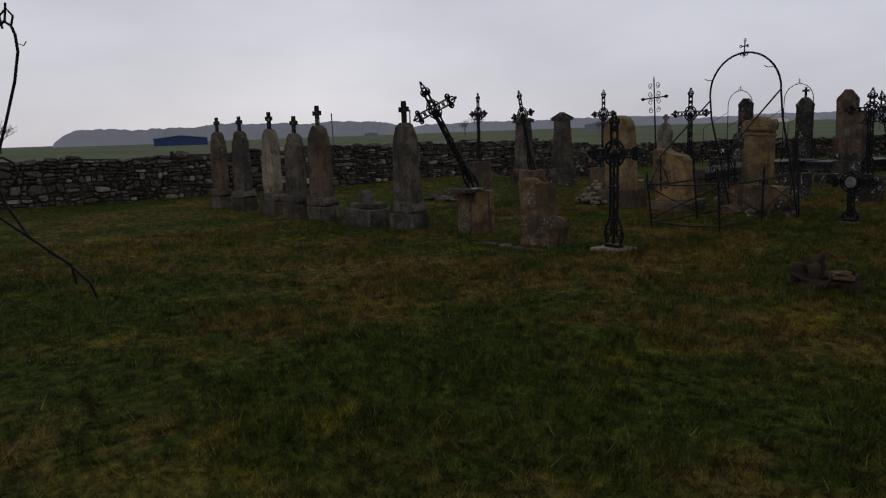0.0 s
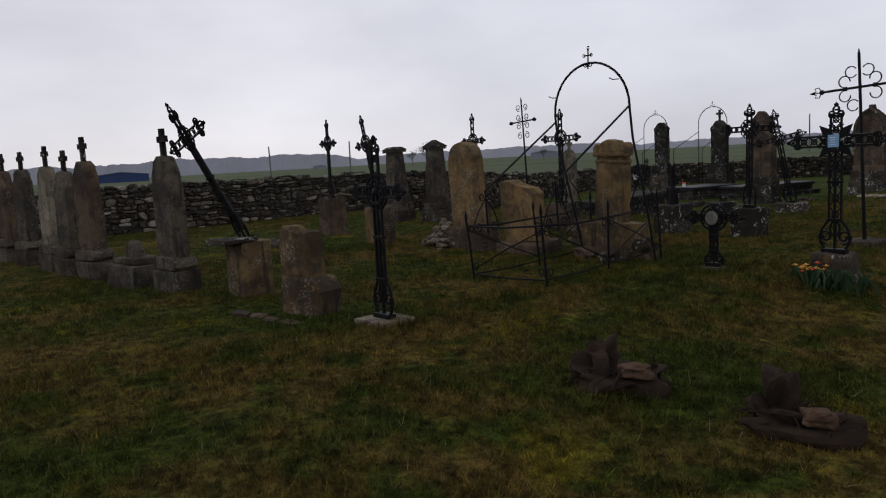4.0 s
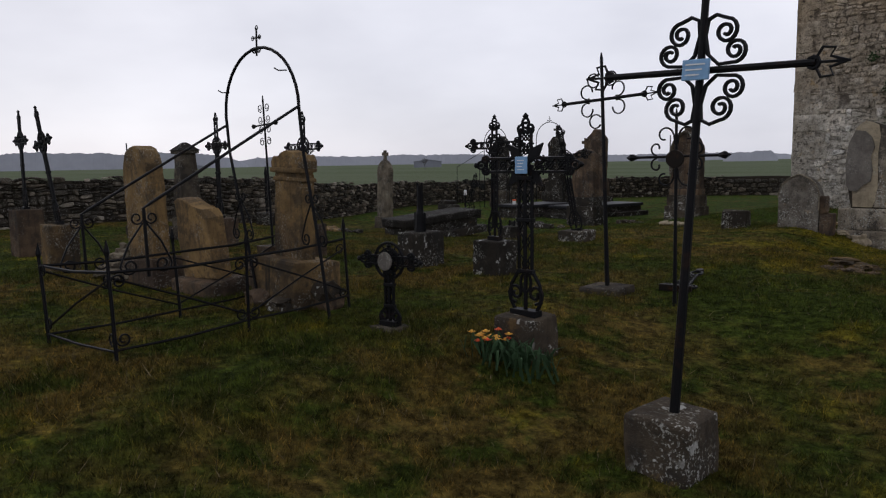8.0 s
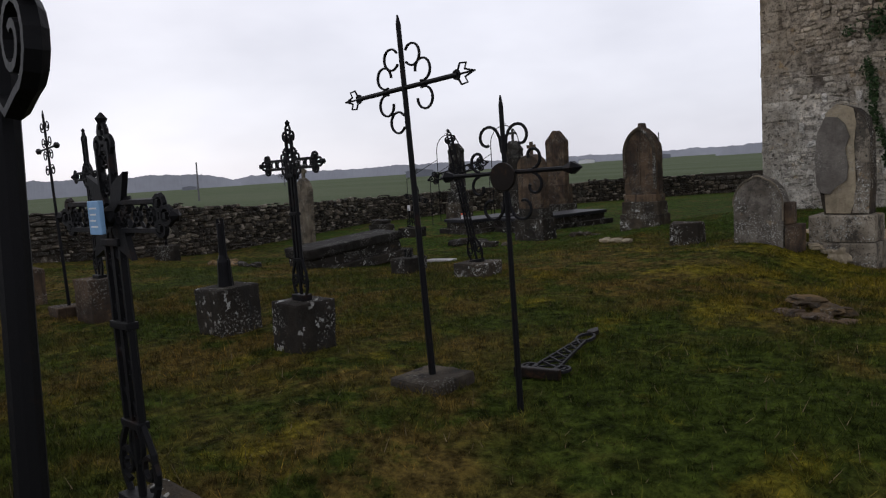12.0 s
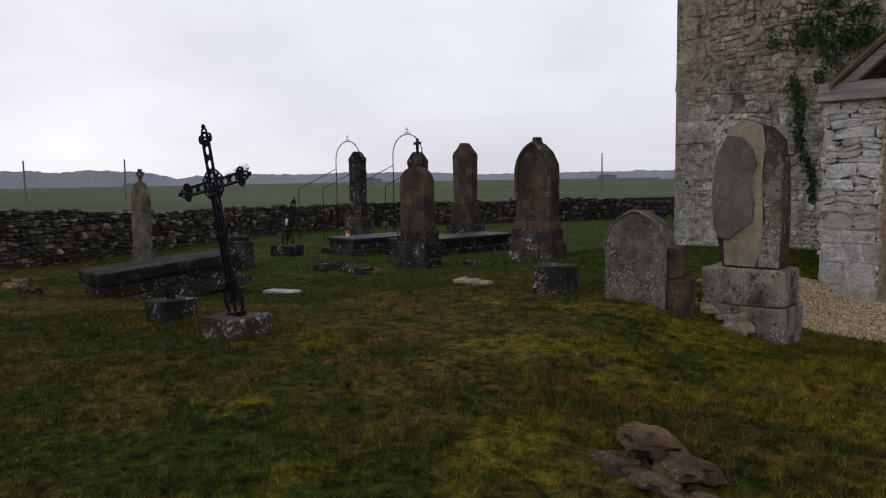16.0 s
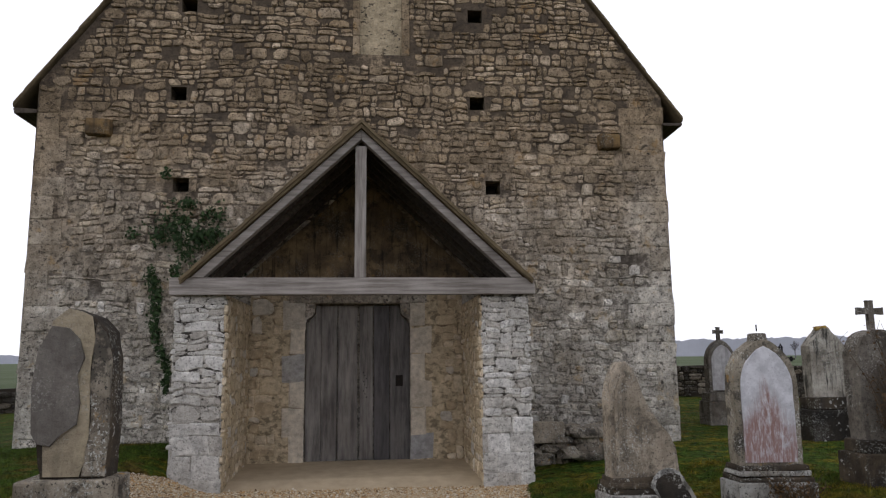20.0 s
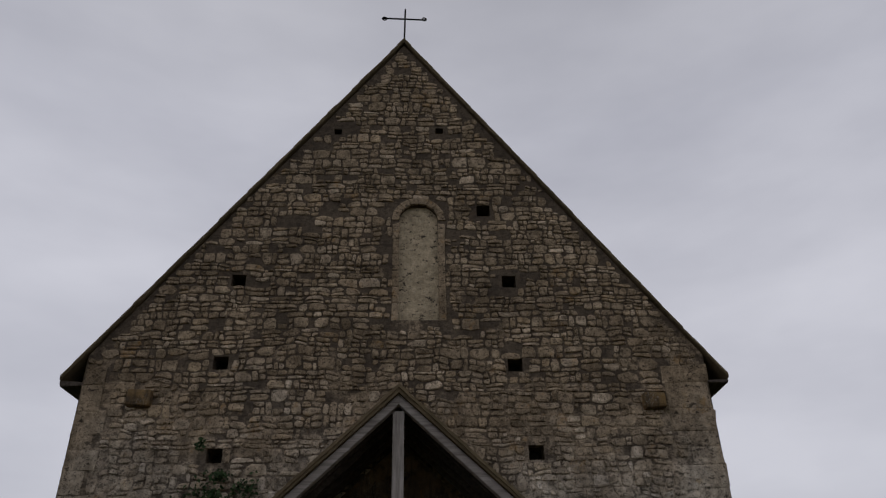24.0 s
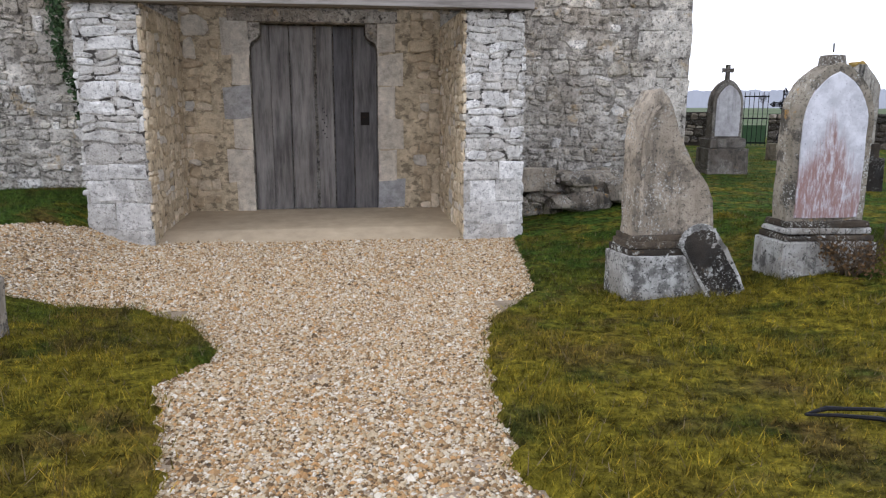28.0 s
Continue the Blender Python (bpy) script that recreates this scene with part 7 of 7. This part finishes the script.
vs, fs = leaf_cloud(np.concatenate(pts), 0.033, 0, 4, (0, -1, 0.3))
ob = mesh_from("leaves", vs, fs, MAT["leaf"])
ob.parent = ivy
tagged(ob, "glossy dark ivy leaves", kind="stuff")
bm = bmesh.new()
for k in range(6):
    x = -0.1 + random.uniform(-0.12, 0.1)
    tube(bm, [(x, -0.04, 0.3), (x + random.uniform(-0.1, 0.1), -0.05, 1.5), (x + random.uniform(-0.15, 0.1), -0.05, 2.7), (x + random.uniform(-0.3, 0.3), -0.06, 3.6)], [0.018, 0.014, 0.01, 0.005], 5)
part("stems", bm, MAT["stem"], ivy, kind="stuff")


def twig_bush(x, y, h, w, n, name, label, cat, mat="stem", leaf=0):
    th = thing(name, x, y, at_ground(x, y), 0, label, cat)
    bm = bmesh.new()
    tips = []
    for k in range(n):
        a = random.uniform(0, 6.28)
        d = Vector((math.cos(a), math.sin(a), 0))
        p = [Vector((0, 0, 0)) + d * 0.05]
        reach, up = w * random.uniform(0.3, 1.0), h * random.uniform(0.5, 1.0)
        for s in (0.35, 0.7, 1.0):
            p.append(d * reach * s ** 1.3 + Vector((random.uniform(-0.06, 0.06), random.uniform(-0.06, 0.06), up * s)))
        tube(bm, p, [0.010, 0.007, 0.005, 0.002], 4)
        for j in range(6):
            q = p[random.choice((1, 2, 3))].lerp(p[2], random.random())
            tube(bm, [q, q + Vector((random.uniform(-0.15, 0.15), random.uniform(-0.15, 0.15), random.uniform(0.05, 0.2)))], [0.004, 0.0015], 3)
            tips.append(q)
    part("branches", bm, MAT[mat], th, kind="stuff")
    if leaf:
        pts = [t + Vector((random.gauss(0, 0.05), random.gauss(0, 0.05), random.gauss(0, 0.05))) for t in tips for _ in range(leaf)]
        vs, fs = leaf_cloud(pts, 0.018, 0, 9)
        ob = mesh_from("leaves", vs, fs, MAT["rubber"])
        ob.parent = th
        tagged(ob, "few brown withered leaves", kind="stuff")


twig_bush(4.98, 15.35, 1.75, 0.6, 60, "bare_bush", "bare brown rose bush in front of a headstone", "bush", leaf=3)
twig_bush(3.35, 14.95, 0.3, 0.3, 16, "withered_plant", "withered plant with ochre leaves at a plinth", "plant", leaf=4)
th = thing("iron_strip", 1.45, 12.4, at_ground(1.45, 12.4), 0, "dark bent iron strip lying in the moss", "scrap iron")
bm = bmesh.new()
tube(bm, [(-0.20, 0.04, 0.04), (-0.10, 0.05, 0.055), (-0.02, 0.045, 0.05), (0.10, 0.02, 0.05), (0.32, -0.02, 0.04)], [0.005, 0.011, 0.008, 0.009, 0.006], 6)
tube(bm, [(-0.20, 0.035, 0.04), (-0.08, 0.0, 0.045), (0.06, -0.05, 0.045), (0.14, -0.10, 0.035), (0.20, -0.18, 0.02)], [0.005, 0.008, 0.010, 0.008, 0.005], 6)
part("strip", bm, MAT["iron"], th)
th = thing("yard_gate", 12.85, 32.1, at_ground(12.85, 32.1), -36, "green iron gate in the churchyard wall", "gate")
for k in range(6):
    part("bar", boxed(-0.36 + 0.14 * k, -0.34 + 0.14 * k, -0.012, 0.012, 0.05, 1.75), MAT["iron"], th)
for z in (0.12, 0.9, 1.6):
    part("gate_rail", boxed(-0.38, 0.38, -0.018, 0.018, z, z + 0.04), MAT["iron"], th)
part("kick_plate", boxed(-0.36, 0.36, -0.005, 0.005, 0.1, 0.7), MAT["daff"], th, "green sheet-metal lower panel")


# ---- beyond the wall ----
def tree_line(name, cx, cy, length, ang, height, mat, label, n=60, depth=20.0):
    """A far wood: one ragged mass with an uneven crown line."""
    m = Matrix.Translation((cx, cy, at_ground(cx, cy) - 1.0)) @ Matrix.Rotation(radians(ang), 4, "Z")
    bm = bmesh.new()
    o = random.uniform(0, 99)
    for row in range(2):
        prev = None
        for i in range(n + 1):
            u = i / n
            edge = min(1.0, 7 * min(u, 1 - u))
            hh = height * edge ** 0.5 * (0.78 + 0.16 * noise.noise(Vector((u * length / (height * 4), o + row * 9, 0))) + 0.10 * noise.noise(Vector((u * length / (height * 0.5), o, 3))) + 0.06 * random.random())
            p = m @ Vector(((u - 0.5) * length, row * depth, 0))
            q = m @ Vector(((u - 0.5) * length, row * depth + depth * 0.3, max(0.5, hh)))
            s = m @ Vector(((u - 0.5) * length, row * depth + depth * 0.7, 0))
            cur = [bm.verts.new(v) for v in (p, q, s)]
            if prev:
                bm.faces.new((prev[0], cur[0], cur[1], prev[1]))
                bm.faces.new((prev[1], cur[1], cur[2], prev[2]))
            prev = cur
    return tagged(obj(name, bm, MAT[mat]), label, "backdrop", kind="structure")


def far_wood(a0, a1, dist, height, mat, label, n=60):
    a = radians((a0 + a1) / 2)
    x, y = dist * math.sin(a), 6 + dist * math.cos(a)
    length = 2 * dist * math.tan(radians(abs(a1 - a0) / 2)) * 1.05
    tree_line("backdrop", x, y, length, -math.degrees(a), height, mat, label, n, dist * 0.03)


far_wood(-106, -91.0, 230, 9.5, "wood_near", "leafless winter wood beyond the field", 90)
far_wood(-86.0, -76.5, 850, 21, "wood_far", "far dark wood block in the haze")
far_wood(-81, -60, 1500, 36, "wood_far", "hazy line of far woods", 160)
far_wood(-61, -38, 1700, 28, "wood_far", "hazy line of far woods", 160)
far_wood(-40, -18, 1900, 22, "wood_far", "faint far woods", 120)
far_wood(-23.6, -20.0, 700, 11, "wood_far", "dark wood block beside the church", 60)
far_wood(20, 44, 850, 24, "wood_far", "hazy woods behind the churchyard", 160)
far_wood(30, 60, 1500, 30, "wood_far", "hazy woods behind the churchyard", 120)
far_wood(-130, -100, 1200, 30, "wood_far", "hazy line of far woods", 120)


def far_shed(a, dist, w, h, mat, label):
    t = radians(a)
    x, y = dist * math.sin(t), 6 + dist * math.cos(t)
    th = thing("farm_shed", x, y, at_ground(x, y) - 0.5, -a, label, "shed")
    bm = bmesh.new()
    prism(bm, [(-w / 2, 0), (w / 2, 0), (w / 2, h * 0.75), (0, h), (-w / 2, h * 0.75)], -6, 6)
    part("wall", bm, MAT[mat], th)
    bm = bmesh.new()
    prism(bm, [(w / 2 + 0.5, h * 0.73), (w / 2 + 0.5, h * 0.78), (0, h * 1.04), (-w / 2 - 0.5, h * 0.78), (-w / 2 - 0.5, h * 0.73), (0, h)], -6.5, 6.5)
    part("roof", bm, MAT["shed"], th)


far_shed(-78.4, 400, 26, 5.5, "blue_shed", "long blue farm shed far across the fields")
far_shed(-46.1, 480, 18, 5.5, "shed", "grey farm shed far across the fields")
far_shed(-63.5, 900, 16, 5, "shed", "pale farmhouse far across the fields")
far_shed(-27.5, 900, 22, 6, "shed", "low grey farm buildings on the skyline")
far_shed(-33, 950, 20, 6, "plastic", "pale farm building on the skyline")


def far_pole(a, dist, h, ry):
    t = radians(a)
    x, y = dist * math.sin(t), 6 + dist * math.cos(t)
    th = thing("utility_pole", x, y, at_ground(x, y) - 0.3, 0, "thin wooden utility pole in the field", "pole", "utility poles", ry=ry)
    bm = bmesh.new()
    tube(bm, [(0, 0, 0), (0, 0, h)], [0.16, 0.11], 7)
    part("shaft", bm, MAT["far_pole"], th)


for a, d, h, ry in ((-63.4, 125, 6.6, 2), (-69.6, 125, 6.4, -2), (-27.9, 150, 7.5, 0)):
    far_pole(a, d, h, ry)


def bare_tree(x, y, h, name="bare_tree", label="leafless tree in the far hedge"):
    th = thing(name, x, y, at_ground(x, y) - 0.3, 0, label, "tree", "bare trees")
    trunk, crown = bmesh.new(), bmesh.new()
    tube(trunk, [(0, 0, 0), (0.05 * h * 0.2, 0, h * 0.3), (0, 0, h * 0.55)], [h * 0.025, h * 0.02, h * 0.012], 6)

    def grow(p, d, l, r, k):
        q = p + d * l
        tube(crown, [p, q], [r, r * 0.6], 3)
        if k:
            for _ in range(4):
                e = (d + Vector((random.gauss(0, 0.5), random.gauss(0, 0.5), random.gauss(0.12, 0.3)))).normalized()
                grow(p.lerp(q, random.uniform(0.4, 1)), e, l * random.uniform(0.55, 0.8), r * 0.6, k - 1)

    for _ in range(6):
        grow(Vector((0, 0, h * random.uniform(0.2, 0.5))), Vector((random.gauss(0, 0.5), random.gauss(0, 0.5), 1)).normalized(), h * 0.26, h * 0.011, 3)
    part("trunk", trunk, MAT["twig"], th)
    part("crown", crown, MAT["twig"], th, kind="stuff")
    return th


trees = [bare_tree(-198, -14, 12), bare_tree(-205, -24, 11), bare_tree(-200, -34, 12.5)]
for k in range(17):
    a = radians(-91.2 - 0.75 * k + random.uniform(-0.3, 0.3))
    d = random.uniform(195, 222)
    x, y = d * math.sin(a), 6 + d * math.cos(a)
    src = trees[k % 3]
    copy_thing(src, pose(x, y, at_ground(x, y) - 0.3, 0, 0, random.uniform(0, 360)) @ Matrix.Scale(random.uniform(0.75, 1.1), 4))
for a, d, s in ((-55.5, 420, 1.3), (-56.6, 430, 0.9), (-46.5, 300, 0.5), (31.3, 420, 0.85)):
    a = radians(a)
    x, y = d * math.sin(a), 6 + d * math.cos(a)
    copy_thing(trees[0], pose(x, y, at_ground(x, y) - 0.3, 0, 0, 100 * a) @ Matrix.Scale(s, 4))

# ---- turf and pebbles ----
def blades(name, boxes, seed, tall=1.0, mat="blades"):
    r = np.random.default_rng(seed)
    ps = []
    for x0, x1, y0, y1, per in boxes:
        n = int((x1 - x0) * (y1 - y0) * per)
        ps.append(np.stack([r.uniform(x0, x1, n), r.uniform(y0, y1, n)], 1))
    p = np.concatenate(ps)
    p = p[~in_gravel(p[:, 0] + r.normal(0, 0.03, len(p)), p[:, 1] + r.normal(0, 0.03, len(p)))]
    p = p[~((p[:, 1] > FY) & (p[:, 0] > X0) & (p[:, 0] < X1))]
    p = p[~((p[:, 1] > PF - 0.05) & (p[:, 0] > -3.35) & (p[:, 0] < 1.63))]
    n = len(p)
    # tufts: patches of longer and of bare turf
    k = np.sin(p[:, 0] * 3.1 + 1.7 * np.sin(p[:, 1] * 2.3)) * np.sin(p[:, 1] * 2.7 + 1.3 * np.sin(p[:, 0] * 1.9))
    k2 = np.sin(p[:, 0] * 9.7 + 2.0 * np.sin(p[:, 1] * 8.1)) * np.sin(p[:, 1] * 11.3)
    size = (0.036 + 0.014 * k + 0.014 * k2) * r.uniform(0.5, 1.5, n) * tall
    z = land(p[:, 0], p[:, 1])
    a = r.uniform(0, 2 * np.pi, n)
    side = np.stack([np.cos(a), np.sin(a), 0 * a], 1) * (0.0022 + 0.0012 * r.random(n))[:, None]
    bend = r.normal(0, 0.6, (n, 2)) * size[:, None]
    b = np.stack([p[:, 0], p[:, 1], z - 0.004], 1)
    t = b + np.stack([bend[:, 0], bend[:, 1], size], 1)
    co = np.stack([b - side, b + side, t], 1).reshape(-1, 3)
    return mesh_from(name, co, np.arange(3 * n).reshape(-1, 3), MAT[mat])


grass = blades("grass", [(-9, 3.0, -7.0, 11.5, 2400), (-4.5, 0.8, -2.5, 6, 2400), (-3.5, 5.0, 10.5, 18, 3400), (-14, -3.5, 11.5, 21, 800), (-15, -9, -7, 11.5, 600), (1.5, 12, 15, 28, 400), (-6.5, -3.0, 14, 20.3, 900)], 8)
dry_grass = blades("dry_grass", [(-9, 3.0, -7.0, 11.5, 60), (-4.5, 0.8, -2.5, 6, 60), (-3.5, 5.0, 10.5, 18, 130), (-14, -3.5, 11.5, 21, 25)], 18, 1.25, "dry")
tagged(dry_grass, "scattered long dry straw-coloured grass stems", "grass", kind="stuff")
tagged(grass, "short mossy winter grass with dry tips", "grass", kind="stuff")


def pebbles(name, n, seed, box4, size):
    r = np.random.default_rng(seed)
    x, y = r.uniform(box4[0], box4[1], n), r.uniform(box4[2], box4[3], n)
    ok = in_gravel(x + r.normal(0, 0.045, n), y + r.normal(0, 0.045, n))
    x, y = x[ok], y[ok]
    n = len(x)
    s = size * r.lognormal(0, 0.35, n)
    base = np.array([(1, 0, 0), (0.3, 0.9, 0.1), (-0.8, 0.5, 0), (-0.7, -0.6, 0.05), (0.4, -0.9, 0), (0.1, 0.05, 0.75)], float)
    a = r.uniform(0, 2 * np.pi, n)
    jit = r.normal(1, 0.22, (n, 6, 3))
    q = base[None] * jit * s[:, None, None]
    c, k = np.cos(a)[:, None], np.sin(a)[:, None]
    co = np.stack([q[..., 0] * c - q[..., 1] * k + x[:, None], q[..., 0] * k + q[..., 1] * c + y[:, None], q[..., 2] + (land(x, y) - 0.034 + r.uniform(-0.002, 0.006, n))[:, None]], -1).reshape(-1, 3)
    tri = np.array([(0, 1, 5), (1, 2, 5), (2, 3, 5), (3, 4, 5), (4, 0, 5)])
    return mesh_from(name, co, (np.arange(n)[:, None, None] * 6 + tri[None]).reshape(-1, 3), MAT["pebble"])


gravel_stones = pebbles("gravel_stones", 200000, 4, (-1.7, 0.6, 8.5, 15.6), 0.0078)
tagged(gravel_stones, "loose pale and tan gravel stones", "gravel", kind="stuff")
more_gravel = pebbles("gravel_stones", 140000, 5, (-4.4, 1.6, 15.4, 18.6), 0.0098)
tagged(more_gravel, "loose pale and tan gravel stones by the porch", "gravel", kind="stuff")


# ---- single stones of walls, porch and church ----
random.seed(21)
for runs, m, core, k in WALL_STONES:
    runs.sort(key=lambda r: (round(-r[0][1] * 2), r[0][0]))
    lay_rings(runs, m, 0.075, core, "stone", MAT["yard_one"], MAT["yard"], 80 if k in (1, 2, 3) else 30 if k == 4 else 0, "dark lichened field stones")
lay_rings(facade, Matrix.Translation((0, FY, 0)), 0.025, front, "stone", MAT["church_one"], MAT["church"], 280, "grey-brown rubble stones")
lay(quoins, Matrix.Translation((0, FY, 0)), 0.022, front, "quoin", MAT["quoin"], MAT["quoin"], 60)
lay(arch_ring, Matrix.Translation((0, FY, 0)), 0.02, front, "window_jamb", MAT["quoin"], MAT["quoin"], 12)
for a in range(8):
    t0, t1 = radians(a * 22.5), radians(a * 22.5 + 21.5)
    bm = bmesh.new()
    prism(bm, [(-0.49 + r * math.cos(t), 9.1 + r * math.sin(t)) for r, t in ((0.38, t0), (0.52, t0), (0.52, t1), (0.38, t1))], FY - 0.025, FY + 0.03, bevel=0.01)
    part("voussoir", bm, MAT["quoin"], front)
always = lambda *q: True
for (a, b), pier in zip(PIERS, piers):
    # squared blocks below, flatter rubble above
    st = courses(a, b, -0.1, 0.9, (0.3, 0.46), (0.24, 0.31), always, 0.004) + []
    lay(st, Matrix.Translation((0, PF + 0.02, 0)), 0.022, pier, "stone", MAT["pier"], MAT["pier"], 150)
    lay_rings(coursed(a + 0.01, b - 0.01, 0.92, 2.57, (0.17, 0.52), (0.13, 0.23), always, 0.003, 0.03), Matrix.Translation((0, PF + 0.02, 0)), 0.018, pier, "stone", MAT["pier"], MAT["pier"], 120)
    inner = coursed(0, FY - PF, 0.05, 2.57, (0.14, 0.40), (0.13, 0.25), always, 0.006, 0.04)
    if a < CX:
        mm = Matrix.Translation((b - 0.006, PF, 0)) @ Matrix.Rotation(radians(90), 4, "Z")
    else:
        mm = Matrix.Translation((a + 0.006, FY, 0)) @ Matrix.Rotation(radians(-90), 4, "Z")
    lay_rings(inner, mm, 0.022, pier, "stone", MAT["porch_one"], MAT["porch"], 130)
    outer = coursed(0, FY - PF, -0.05, 2.57, (0.14, 0.40), (0.13, 0.25), always, 0.006, 0.04)
    if a < CX:
        mm = Matrix.Translation((a + 0.02, FY, 0)) @ Matrix.Rotation(radians(-90), 4, "Z")
    else:
        mm = Matrix.Translation((b - 0.02, PF, 0)) @ Matrix.Rotation(radians(90), 4, "Z")
    lay_rings(outer, mm, 0.03, pier, "stone", MAT["pier"], MAT["pier_rest"], 0, "pale rubble side of the pier")
back = coursed(-2.6, 0.87, 0.08, 2.80, (0.14, 0.40), (0.16, 0.32), lambda a, b, c, d: not overlaps(a, b, c, d, (-2.06, 0.35, -1, 2.83), 0.02), 0.005, 0.03, 0.12)
lay_rings(back, Matrix.Translation((0, FY - 0.014, 0)), 0.028, porch, "stone", MAT["porch_one"], MAT["porch"], 120)
lay(JAMBS, Matrix.Translation((0, FY, 0)), 0.03, porch, "jamb_stone", MAT["jamb"], MAT["jamb"], 12)
part("back_render", boxed(-2.61, -1.74, FY - 0.012, FY + 0.01, 0.05, 2.83), MAT["porch_mortar"], porch, "warm lime render")
part("back_render", boxed(0.02, 0.87, FY - 0.012, FY + 0.01, 0.05, 2.83), MAT["porch_mortar"], porch, "warm lime render")
for (a, b), sgn in zip(PIERS, (1, -1)):
    x = b if sgn > 0 else a
    part("pier_render", boxed(min(x - sgn * 0.012, x + sgn * 0.003), max(x - sgn * 0.012, x + sgn * 0.003), PF + 0.05, FY, 0.0, 2.6), MAT["porch_mortar"], porch, "warm lime render")
